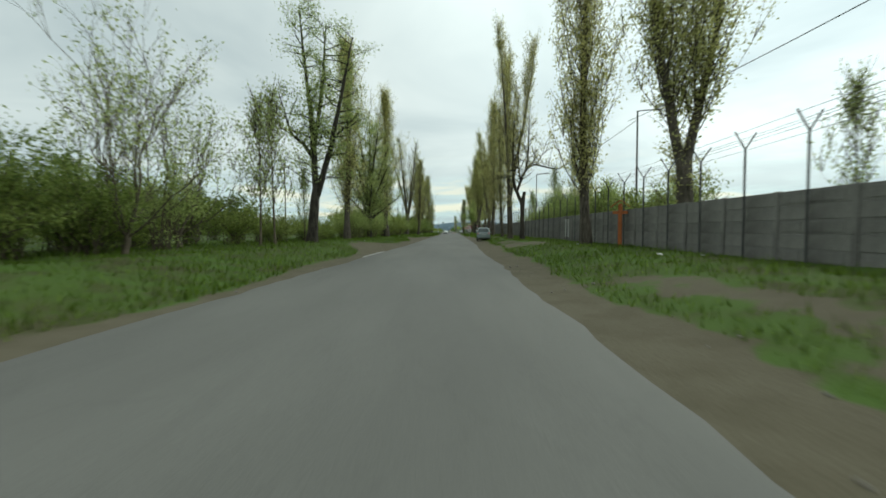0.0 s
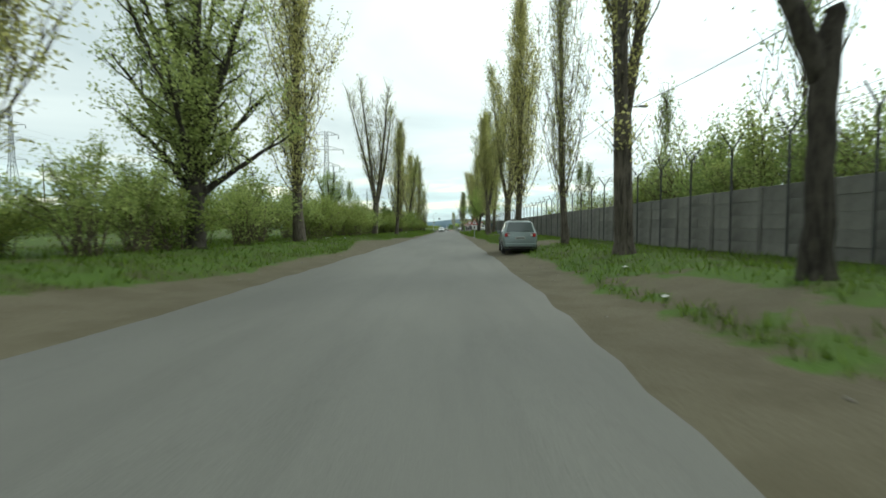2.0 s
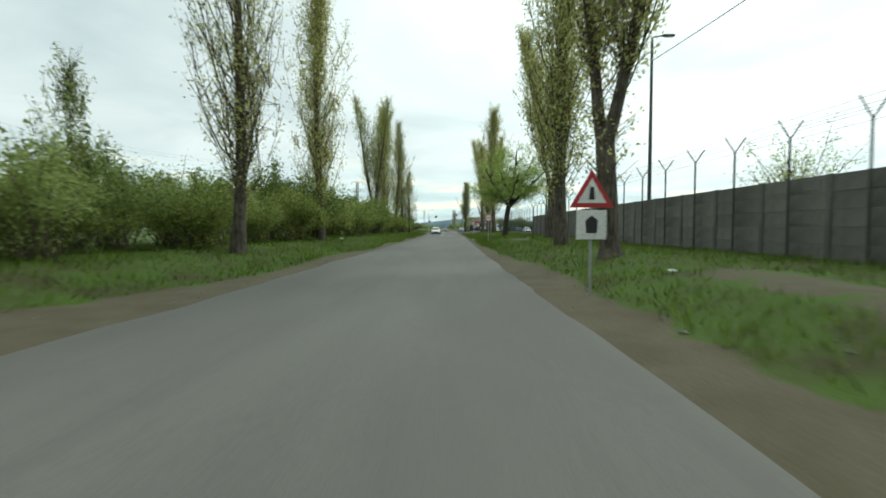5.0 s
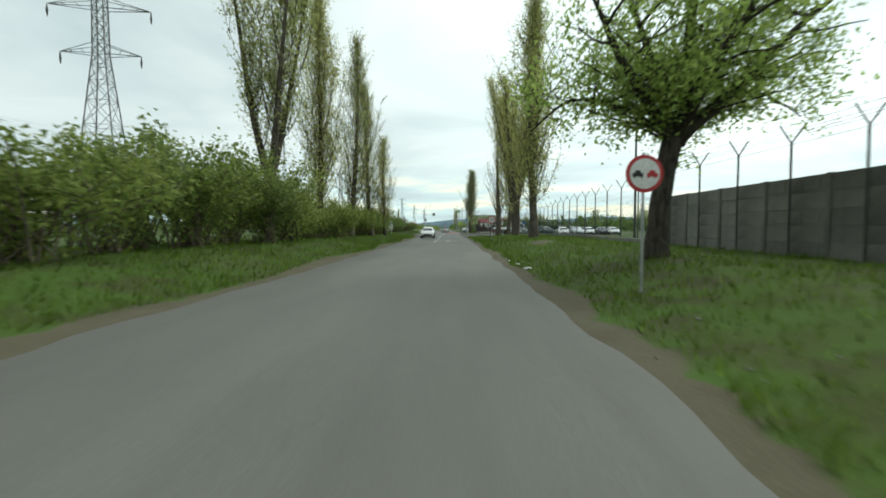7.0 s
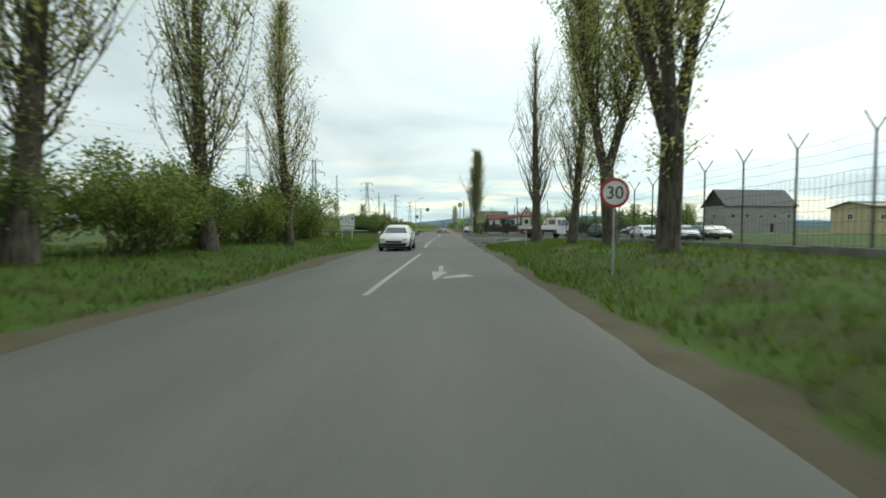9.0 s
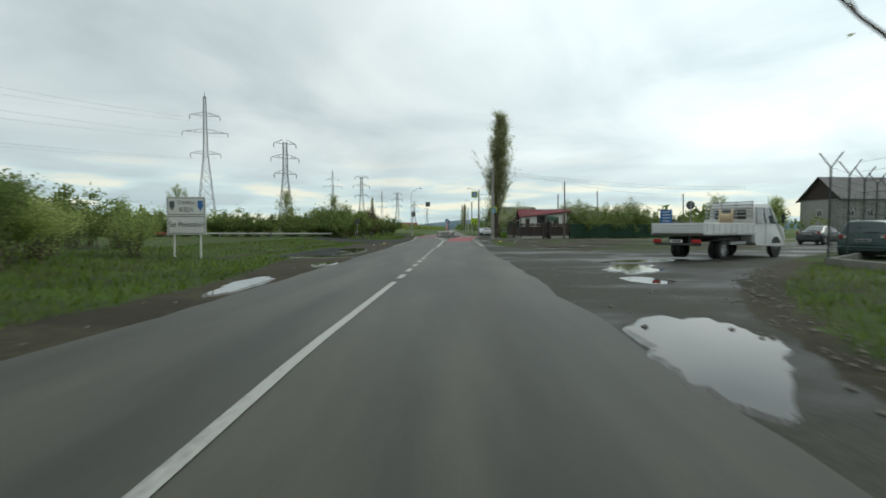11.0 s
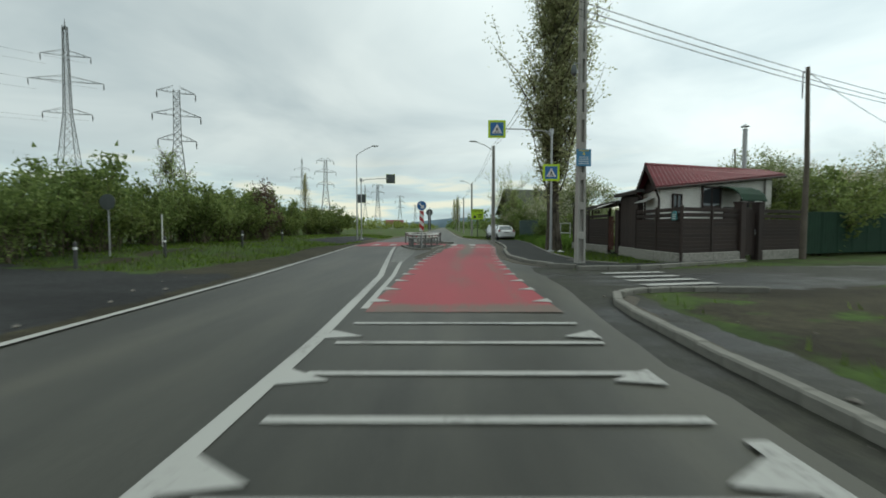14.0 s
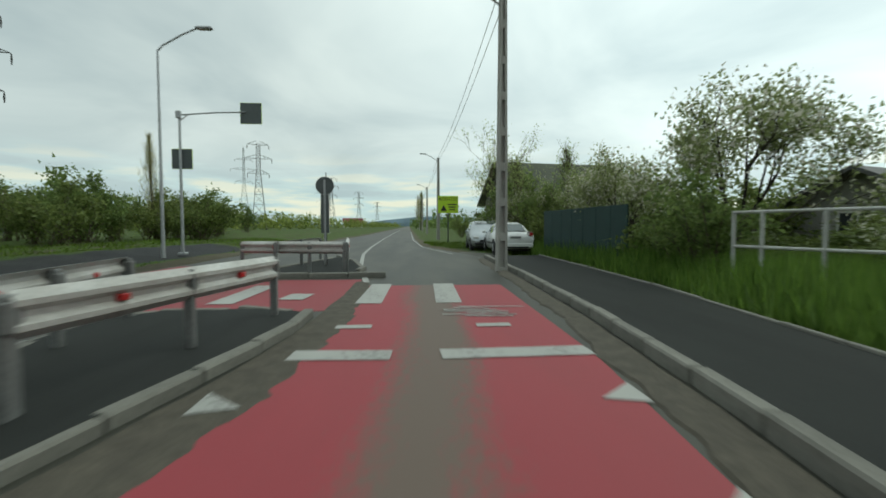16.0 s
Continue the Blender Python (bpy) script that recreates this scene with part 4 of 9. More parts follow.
lay(island_b, kerb_mesh, "kerb_stone", ISLAND_B + ISLAND_B[:1], -0.02, 0.96)


# ---- puddles ----
def puddle(cx, cy, rx, ry, turn, seed, z, label, ragged=0.0):
    rng = np.random.default_rng(seed)
    ph = rng.uniform(0, 6.28, 6)
    b = Build()
    n = 72 if not ragged else 300
    c, s = math.cos(turn), math.sin(turn)
    for k in range(n):
        a = 2 * math.pi * k / n
        r = 1 + 0.16 * math.sin(2 * a + ph[0]) + 0.12 * math.sin(3 * a + ph[1]) + 0.08 * math.sin(5 * a + ph[2]) + 0.05 * math.sin(9 * a + ph[3]) + 0.03 * math.sin(17 * a + ph[4])
        if ragged and math.cos(a + 0.3) > -0.2:
            r += 0.4 * ragged * rng.normal(0, 1)
        x, y = rx * r * math.cos(a), ry * r * math.sin(a)
        b.v.append((cx + c * x - s * y, cy + s * x + c * y, z))
    b.f.append(tuple(range(n)))
    for k in range(n):
        x, y = b.v[k][0] - cx, b.v[k][1] - cy
        f = 1 + 0.16 / max(0.2, math.hypot(x, y))
        b.v.append((cx + x * f, cy + y * f, z - 0.028))
    for k in range(n):
        b.f.append((k, n + k, n + (k + 1) % n, (k + 1) % n))
    solo("puddle", b, WATER, label, "puddle", "puddles", "structure", clean=False)


def lz(x, y):
    return float(land(x, y))


puddle(3.5, 190.45, 0.72, 1.75, -0.45, 1, 0.006, "large shallow rain puddle at the road edge", 0.035)
puddle(5.6, 197.0, 0.8, 2.0, -0.5, 2, lz(5.6, 197) + 0.008, "shallow puddle on rough asphalt", 0.06)
puddle(6.8, 200.6, 0.9, 2.1, -0.6, 12, lz(6.8, 200.6) + 0.008, "long shallow puddle on rough asphalt", 0.06)
puddle(8.6, 204.0, 2.2, 0.5, 0.3, 3, lz(8.6, 204) + 0.008, "thin puddle across the junction", 0.06)
puddle(8.2, 217.0, 1.9, 0.7, 0.2, 4, lz(8.2, 217.0) + 0.008, "puddle in the muddy corner")
puddle(-5.5, 213.8, 0.95, 2.3, 0.2, 5, 0.012, "wide puddle on the muddy shoulder")
puddle(-5.1, 209.7, 0.5, 1.0, -0.25, 15, 0.012, "smaller puddle on the muddy shoulder")
puddle(-5.7, 206.9, 1.3, 0.75, 0.1, 6, 0.012, "puddle reflecting the bushes")
puddle(-4.3, 196.0, 0.35, 1.6, 0.05, 7, 0.015, "narrow puddle along the road edge")
puddle(-4.2, 202.5, 0.3, 1.3, 0.0, 8, 0.015, "narrow puddle along the road edge")
puddle(2.95, 152.5, 0.16, 0.6, 0.1, 9, 0.012, "small puddle in the shoulder")
for k, (x, y, rx, ry) in enumerate(((6.8, 225.4, 0.95, 0.35), (7.4, 222.3, 0.5, 0.45), (12.4, 229.8, 1.3, 0.5), (14.6, 230.6, 1.5, 0.35), (10.2, 224.2, 0.6, 0.3), (11.6, 220.5, 1.1, 0.6), (6.1, 231.2, 0.7, 0.3), (9.0, 233.6, 1.2, 0.3), (17.5, 226, 1.8, 0.5))):
    puddle(x, y, rx, ry, 0.15, 20 + k, lz(x, y) + 0.008, "small puddle in the churned mud", 0.05)

# ---- trees, bushes, grass ----
def leaf_mesh(name, pts, size, mat, rng, flat=0.0, long=1.35):
    """A crown of small pointed leaves, one round each point, each turned its own way."""
    pts = np.asarray(pts, float)
    n = len(pts)
    a = rng.normal(size=(n, 3))
    a[:, 2] *= 1 - flat
    a /= np.linalg.norm(a, axis=1, keepdims=True)
    t = rng.normal(size=(n, 3))
    u = np.cross(a, t)
    u /= np.linalg.norm(u, axis=1, keepdims=True) + 1e-9
    w = np.cross(a, u)
    s = (size * rng.uniform(0.6, 1.35, n))[:, None]
    v = np.stack([pts + (w * 0.42 - u * 0.42 * long) * s, pts + u * s * 0.58 * long, pts - (w * 0.42 + u * 0.42 * long) * s], 1).reshape(-1, 3)
    me = bpy.data.meshes.new(name)
    me.vertices.add(3 * n)
    me.vertices.foreach_set("co", v.reshape(-1).astype(np.float32))
    me.loops.add(3 * n)
    me.loops.foreach_set("vertex_index", np.arange(3 * n, dtype=np.int32))
    me.polygons.add(n)
    me.polygons.foreach_set("loop_start", np.arange(0, 3 * n, 3, dtype=np.int32))
    me.update(calc_edges=True)
    me.materials.append(mat)
    return me


def bent(p, d, length, r, rng, n, rise, wander):
    """Points of a limb that starts along d and bends upwards by rise."""
    p, d = np.array(p, float), np.array(d, float)
    out = [p.copy()]
    for _ in range(n):
        d = d + np.array([0, 0, rise / n]) + rng.normal(0, wander, 3)
        d /= np.linalg.norm(d)
        p = p + d * length / n
        out.append(p.copy())
    return out


def poplar(seed, height=20.0, leaves=5200, forks=1, width=1.0, r0=0.42, mat=LEAF_POPLAR, size=0.17, label="", low=0.12, bare=0.0, rise=2.5, long=1.0, shoots=150, crowd=1.25, thick=0.68, kind_name="poplar_tree", group="roadside poplars", bark=BARK, limbs=112):
    """A columnar poplar: trunk, many steep limbs, twigs and small young leaves."""
    rng = np.random.default_rng(seed)
    wood, fine, pts = Build(), Build(), []
    stems = []
    lean = rng.normal(0, 0.012, 2)
    trunk = [np.array([lean[0] * z + 0.10 * math.sin(z * 0.35 + seed), lean[1] * z + 0.10 * math.cos(z * 0.3 + seed), z]) for z in np.linspace(0, height * (0.97 if forks == 1 else 0.2), 12)]
    n = len(trunk)
    if forks == 1:
        rad = [r0 * (1.35 if k == 0 else 1) * max(0.04, (1 - k / (n - 1)) ** 0.85) for k in range(n)]
        stems.append((trunk, r0))
    else:
        rad = [r0 * (1.35 if k == 0 else 1.0) * (1 - 0.12 * k / n) * (0.6 if k == n - 1 else 1) for k in range(n)]
        for k in range(forks):
            az = 2 * math.pi * k / forks + rng.uniform(-0.4, 0.4)
            d = (0.2 * math.cos(az), 0.2 * math.sin(az), 1.0)
            st = bent(trunk[-1] - np.array([0, 0, 0.75]), d, height * rng.uniform(0.62, 0.76), r0 * 0.55, rng, 9, 0.5, 0.025)
            rs = [r0 * 0.66 * max(0.05, (1 - i / 9.5)) for i in range(10)]
            wood.tube(st, rs, 7, False)
            stems.append((st, r0 * 0.58))
    wood.tube(trunk, rad, 10, False)
    count = int(limbs / len(stems))
    for st, r in stems:
        zs = np.array([p[2] for p in st])
        for k in range(count):
            f = (k + rng.uniform(0, 1)) / count
            z = zs[0] + (zs[-1] - zs[0]) * (max(low, 0.0) + (0.93 - low) * f) if forks == 1 else zs[0] + (zs[-1] - zs[0]) * (0.08 + 0.85 * f)
            p = np.array([np.interp(z, zs, [q[a] for q in st]) for a in range(3)])
            if crowd != 1.0:
                z = zs[0] + (zs[-1] - zs[0]) * (low + (0.93 - low) * f ** crowd)
                p = np.array([np.interp(z, zs, [q[a] for q in st]) for a in range(3)])
            az = k * 2.4 + rng.uniform(-0.5, 0.5)
            tilt = (rng.uniform(0.25, 1.35) if rng.uniform() < 0.8 else 0.2) * width * (1 - 0.72 * f) * min(1.0, 0.6 + 1.6 * f)
            L = height * (0.10 + 0.25 * math.sin(math.pi * min(1.0, 0.22 + 0.78 * f)) ** 0.8 * (1 - 0.45 * f)) * rng.uniform(0.7, 1.15) * (1 if forks == 1 else 0.8) * long * (1 - 0.55 * f ** 3)
            lr = thick * (0.047 - 0.03 * f) * rng.uniform(0.45, 1.25) * min(1.0, height / 14)
            limb = bent(p, (tilt * math.cos(az), tilt * math.sin(az), 0.75), L, lr, rng, 5, rise, 0.062)
            wood.tube(limb, [lr * (1 - 0.17 * i) for i in range(6)], 5, False)
            for j in range(6):
                q = limb[rng.integers(1, 6)]
                aj = rng.uniform(0, 6.28)
                tw = bent(q, (0.5 * math.cos(aj), 0.5 * math.sin(aj), 0.9), rng.uniform(0.7, 1.7), 0.02, rng, 2, 0.25, 0.08)
                fine.tube([tw[0], tw[2]], [0.018, 0.006], 3, False)
                if rng.uniform() > bare:
                    for _ in range(max(1, int(leaves / (limbs * 5.5)))):
                        g = rng.uniform(0.1, 1.05)
                        pts.append(tw[0] + (tw[2] - tw[0]) * g + rng.normal(0, 0.16, 3))
            for _ in range(int(leaves / limbs * 0.4 * (1 - bare))):
                g = rng.uniform(0.25, 1.0) * 4.99
                i = int(g)
                pts.append(limb[i] + (limb[i + 1] - limb[i]) * (g - i) + rng.normal(0, 0.18, 3))
    for k in range(shoots):
        z = rng.uniform(max(0.07, 0.9 * low), 0.45) * height
        st = stems[k % len(stems)][0] if z > trunk[-1][2] else trunk
        zs = np.array([p[2] for p in st])
        p = np.array([np.interp(z, zs, [q[a] for q in st]) for a in range(3)])
        az = rng.uniform(0, 6.28)
        tw = bent(p, (math.cos(az), math.sin(az), 0.7), rng.uniform(0.6, 1.3), 0.02, rng, 2, 0.5, 0.1)
        fine.tube([tw[0], tw[2]], [0.016, 0.005], 3, False)
        for _ in range(int(9 * (1 - bare))):
            pts.append(tw[0] + (tw[2] - tw[0]) * rng.uniform(0.25, 1.1) + rng.normal(0, 0.12, 3))
    t = thing(kind_name, label=label, category="tree", group=group)
    part("trunk", wood, bark, t, smooth=True, clean=False)
    tagged(part("twig", fine, TWIG, t, clean=False), kind="stuff")
    part("crown", leaf_mesh("crown", pts, size, mat, rng), None, t)
    return t


def broad_tree(name, seed, height, r0, fork, spread, leaves, size, mat, label, group="", bark=BARK_DARK, levels=4, lean=(0, 0), droop=0.2, arms=6, loose=0.24):
    """A round-headed tree: trunk, forking limbs, twigs and leaves round the twig ends."""
    rng = np.random.default_rng(seed)
    wood, fine, ends = Build(), Build(), []
    top = np.array([lean[0] * fork, lean[1] * fork, fork])
    trunk = [top * f + np.array([0.05 * math.sin(5 * f + seed), 0.05 * math.cos(4 * f), 0]) for f in np.linspace(0, 1, 6)]
    wood.tube(trunk + [trunk[-1] + np.array([0, 0, 0.35 * r0 + 0.12])], [r0 * k for k in (1.4, 1.05, 0.98, 0.92, 0.9, 0.86, 0.3)], 10, True)

    def grow(p, d, L, r, level, rise):
        limb = bent(p, d, L, r, rng, 4, rise, 0.13)
        (wood if r > 0.025 else fine).tube(limb, [r * (1 - 0.13 * i) for i in range(5)], 6 if r > 0.06 else 4 if r > 0.025 else 3, False)
        if level == 0:
            ends.append((limb[2], limb[4]))
            return
        kids = 3 if level > 1 else 4
        for k in range(kids):
            q = limb[4] if k == 0 else limb[rng.integers(2, 5)]
            dd = limb[4] - limb[3]
            dd = dd / np.linalg.norm(dd) + rng.normal(0, 0.42, 3) * np.array([1, 1, 0.75])
            dd /= np.linalg.norm(dd)
            grow(q, dd, L * rng.uniform(0.58, 0.8), r * 0.56, level - 1, rise)
    for k in range(arms):
        az = 2 * math.pi * k / arms + rng.uniform(-0.3, 0.3)
        steep = (0.55, 1.7)[k % 2] * spread
        d = np.array([steep * math.cos(az) + lean[0], steep * math.sin(az) + lean[1], 1.0])
        grow(trunk[-1] - np.array([0, 0, 0.15 * k * r0]), d / np.linalg.norm(d), (height - fork) * (0.44 if k % 2 == 0 else 0.36), r0 * (0.5 if k % 2 == 0 else 0.36), levels - 1, droop)
    per = max(1, leaves // len(ends))
    pts = [a + (c - a) * rng.uniform(0, 1.15) + rng.normal(0, loose, 3) for a, c in ends for _ in range(per)]
    t = thing(name, label=label, category="tree", group=group)
    part("trunk", wood, bark, t, smooth=True, clean=False)
    if fine.v:
        tagged(part("twig", fine, bark, t, clean=False), kind="stuff")
    part("crown", leaf_mesh("crown", pts, size, mat, rng), None, t)
    return t


def limbed_tree(name, seed, limbs, start, branch, leaves, size, mat, label, bark=BARK_DARK, per_m=3.2, up=0.55, spread=0.2, twigs=5, group="old roadside trees", rise=0.35):
    """A tree whose main limbs run through given points (x, y, z, radius); branches, twigs and leaves grow from them above the height start."""
    rng = np.random.default_rng(seed)
    wood, fine, ends = Build(), Build(), []
    for limb in limbs:
        p = np.array([q[:3] for q in limb], float)
        r = [q[3] for q in limb]
        # rounded, slightly wandering course
        f = np.linspace(0, len(p) - 1, 3 * (len(p) - 1) + 1)
        course = np.stack([np.interp(f, np.arange(len(p)), p[:, a]) for a in range(3)], 1)
        course[1:-1] = (course[:-2] + 2 * course[1:-1] + course[2:]) / 4 + rng.normal(0, 0.02, course[1:-1].shape)
        rad = np.interp(f, np.arange(len(r)), r)
        wood.tube(list(course), list(rad), 10 if r[0] > 0.2 else 7, True)
        d = np.concatenate([[0], np.cumsum(np.linalg.norm(np.diff(course, axis=0), axis=1))])
        n = int(d[-1] * per_m)
        for k in range(n):
            s = d[-1] * (k + rng.uniform()) / n
            q = np.array([np.interp(s, d, course[:, a]) for a in range(3)])
            if q[2] < start:
                continue
            here = float(np.interp(s, d, rad))
            if here > 0.24 and rng.uniform() < 0.75:
                continue
            az = rng.uniform(0, 6.283)
            w = np.array([math.cos(az), math.sin(az), rng.uniform(up * 0.3, up * 1.8)])
            L = branch * rng.uniform(0.5, 1.2) * (1.15 - 0.5 * s / d[-1])
            br = bent(q, w / np.linalg.norm(w), L, 0.03, rng, 4, rise, 0.12)
            b0 = min(0.6 * here, 0.05)
            wood.tube(br, [b0 * (1 - 0.18 * i) for i in range(5)], 4, False)
            for _ in range(twigs):
                i = rng.integers(1, 5)
                w2 = (br[i] - br[i - 1]) / np.linalg.norm(br[i] - br[i - 1]) + rng.normal(0, 0.55, 3)
                tw = bent(br[i], w2 / np.linalg.norm(w2), branch * rng.uniform(0.25, 0.55), 0.01, rng, 2, 0.2, 0.15)
                fine.tube(tw, [0.013, 0.009, 0.004], 3, False)
                ends.append((tw[0], tw[2]))
    per = leaves / len(ends)
    pts = []
    for a, c in ends:
        for _ in range(int(per + rng.uniform())):
            pts.append(a + (c - a) * rng.uniform(0.1, 1.15) + rng.normal(0, spread, 3))
    t = thing(name, label=label, category="tree", group=group)
    part("trunk", wood, bark, t, smooth=True, clean=False)
    tagged(part("twig", fine, bark, t, clean=False), kind="stuff")
    part("crown", leaf_mesh("crown", pts, size, mat, rng), None, t)
    return t


def bush(seed, height, wide, leaves, size, mat, label, name="bush", stems=26, group="roadside bushes", category="bush"):
    """A many-stemmed bush with an uneven leafy crown."""
    rng = np.random.default_rng(seed)
    wood, pts = Build(), []
    ph = rng.uniform(0, 6.28, 4)
    for k in range(stems):
        az = rng.uniform(0, 6.28)
        reach = wide * rng.uniform(0.25, 1.0)
        h = height * rng.uniform(0.55, 1.0) * (1 - 0.25 * (reach / wide) ** 2) * (1 + 0.18 * math.sin(2 * az + ph[0]))
        p0 = np.array([0.35 * wide * rng.uniform(-0.6, 0.6), 0.35 * wide * rng.uniform(-0.6, 0.6), -0.05])
        tip = np.array([reach * math.cos(az), reach * math.sin(az), h])
        mid = p0 * 0.4 + tip * 0.4 + np.array([0, 0, 0.2 * h])
        stem = [p0, mid, tip]
        wood.tube(stem, [0.03, 0.02, 0.007], 3, False)
        for _ in range(3):
            q = mid + (tip - mid) * rng.uniform(0, 0.9)
            e = q + rng.normal(0, 0.3, 3) + np.array([0, 0, 0.35])
            wood.tube([q, e], [0.012, 0.005], 3, False)
            for _ in range(leaves // (stems * 5)):
                pts.append(q + (e - q) * rng.uniform(0, 1.1) + rng.normal(0, 0.17, 3))
        for _ in range(leaves // stems * 2 // 5):
            g = rng.uniform(0.1, 1.05)
            pts.append((mid + (tip - mid) * g if g > 0.35 else p0 + (mid - p0) * (g / 0.35)) + rng.normal(0, 0.24, 3))
    pts = [p if p[2] > 0.05 else np.array([p[0], p[1], 0.05 + abs(p[2])]) for p in pts]
    t = thing(name, label=label, category=category, group=group)
    tagged(part("stem", wood, TWIG, t, clean=False), kind="stuff")
    part("crown", leaf_mesh("crown", pts, size, mat, rng), None, t)
    return t


def place(src, x, y, turn=0.0, scale=1.0, sz=None, sink=0.06, z=None):
    """A copy of a plant on the ground at x, y. The first copy uses the thing itself."""
    zz = (lz(x, y) if z is None else z) - sink
    m = pose(x, y, zz, 0, 0, turn)
    if src.name in fresh:
        fresh.discard(src.name)
        ob = src
        ob.matrix_basis = m
    else:
        ob = copy_thing(src, m)
    ob.scale = (scale, scale, sz or scale)
    return ob


fresh = set()


def keep(ob):
    fresh.add(ob.name)
    return ob


POP_A = keep(poplar(11, 20, 14500, 1, 1.12, 0.255, size=0.088, label="tall columnar poplar in young yellow-green leaf"))
POP_B = keep(poplar(12, 20, 13500, 3, 1.1, 0.30, size=0.088, label="tall poplar forked into three upright stems"))
POP_C = keep(poplar(13, 20, 9500, 1, 1.05, 0.235, size=0.082, bare=0.25, label="slender poplar with sparse spring leaves"))
POP_D = keep(poplar(14, 20, 8000, 4, 1.2, 0.30, size=0.082, bare=0.4, label="half-bare poplar with many rising limbs"))
POP_E = keep(poplar(15, 20, 15500, 2, 1.05, 0.28, size=0.092, label="dense columnar poplar in yellow-green leaf"))
POP_F = keep(poplar(18, 20, 23000, 1, 0.88, 0.24, size=0.095, mat=LEAF_SILVER, low=0.13, shoots=140, crowd=1.1, long=0.86, limbs=150, rise=2.7, label="lone columnar poplar beside the pedestrian crossing"))

# left row
for src, x, y, s, sz, tn in ((POP_A, -11.3, 42.9, 1.0, 0.95, 20), (POP_A, -10.0, 60.8, 1.05, 0.98, 80), (POP_D, -9.7, 89.2, 1.0, 1.0, 140),
                             (POP_C, -8.2, 98.9, 0.9, 0.82, 30), (POP_A, -9.2, 114.0, 0.95, 0.9, 200),
                             (POP_B, -9.8, 143.8, 1.0, 1.02, 60), (POP_A, -10.4, 155.8, 1.05, 1.02, 300), (POP_C, -8.9, 161.8, 1.05, 0.98, 100),
                             (POP_C, -8.1, 168.5, 1.0, 0.85, 220), (POP_C, -7.6, 175.3, 0.8, 0.62, 330)):
    place(src, x, y, tn, s * 1.16, sz)
# right row
for src, x, y, s, sz, tn in ((POP_E, 8.0, 20.5, 1.1, 1.0, 15), (POP_A, 5.7, 26.9, 1.0, 1.05, 75), (POP_B, 4.3, 48.0, 0.85, 1.2, 110),
                             (POP_C, 4.4, 55.8, 0.62, 0.8, 200), (POP_A, 5.06, 75.0, 1.05, 1.1, 260), (POP_B, 5.4, 83.6, 1.0, 1.05, 20),
                             (POP_E, 4.6, 96.3, 1.0, 0.98, 310), (POP_A, 5.2, 104.5, 1.0, 0.95, 45), (POP_E, 7.3, 116.9, 1.0, 1.0, 130),
                             (POP_A, 7.2, 156.4, 1.15, 1.02, 160), (POP_B, 7.2, 166.0, 1.05, 0.98, 250),
                             (POP_E, 8.3, 174.0, 1.1, 1.02, 340), (POP_C, 8.5, 181.0, 0.95, 0.95, 50)):
    place(src, x, y, tn, s * 1.16, sz)
# the lone poplar by the crossing
place(POP_F, 7.05, 253.1, 120, 1.5, 0.92)
# far ones along the road
for x, y, s in ((6.5, 420, 0.7), (7, 455, 0.8), (7, 500, 0.9), (-17.3, 290.5, 0.42)):
    place(POP_C, x, y, y, s, s)

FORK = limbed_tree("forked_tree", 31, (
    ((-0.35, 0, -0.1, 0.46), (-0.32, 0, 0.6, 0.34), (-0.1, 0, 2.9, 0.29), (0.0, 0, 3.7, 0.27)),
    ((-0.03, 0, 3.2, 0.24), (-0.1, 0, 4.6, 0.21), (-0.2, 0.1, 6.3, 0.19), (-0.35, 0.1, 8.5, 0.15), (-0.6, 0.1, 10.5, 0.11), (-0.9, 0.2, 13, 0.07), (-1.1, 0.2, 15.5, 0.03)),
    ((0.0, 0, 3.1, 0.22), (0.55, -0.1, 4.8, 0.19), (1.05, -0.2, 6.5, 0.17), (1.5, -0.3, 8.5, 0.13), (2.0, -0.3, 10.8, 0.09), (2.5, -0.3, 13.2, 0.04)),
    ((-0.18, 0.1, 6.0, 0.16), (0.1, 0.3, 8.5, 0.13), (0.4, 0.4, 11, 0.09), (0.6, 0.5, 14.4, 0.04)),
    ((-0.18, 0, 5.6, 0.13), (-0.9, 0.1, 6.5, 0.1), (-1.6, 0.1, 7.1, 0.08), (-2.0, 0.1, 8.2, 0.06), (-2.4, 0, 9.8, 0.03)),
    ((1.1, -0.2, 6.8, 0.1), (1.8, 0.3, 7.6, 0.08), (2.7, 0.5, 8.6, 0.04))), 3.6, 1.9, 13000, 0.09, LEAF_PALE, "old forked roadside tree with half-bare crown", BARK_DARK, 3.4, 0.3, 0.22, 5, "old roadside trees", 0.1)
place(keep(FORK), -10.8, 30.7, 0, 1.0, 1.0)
VASE = poplar(71, 16.0, 2600, 1, 0.8, 0.37, LEAF_POPLAR, 0.085, "old poplar with a vase of fine half-bare branches", 0.15, 0.45, 0.75, 1.0, 10, 1.9, 1.25, "old_poplar", "old roadside trees", BARK, 64)
place(keep(VASE), 8.3, 192.2, 30, 1.14, 1.1)
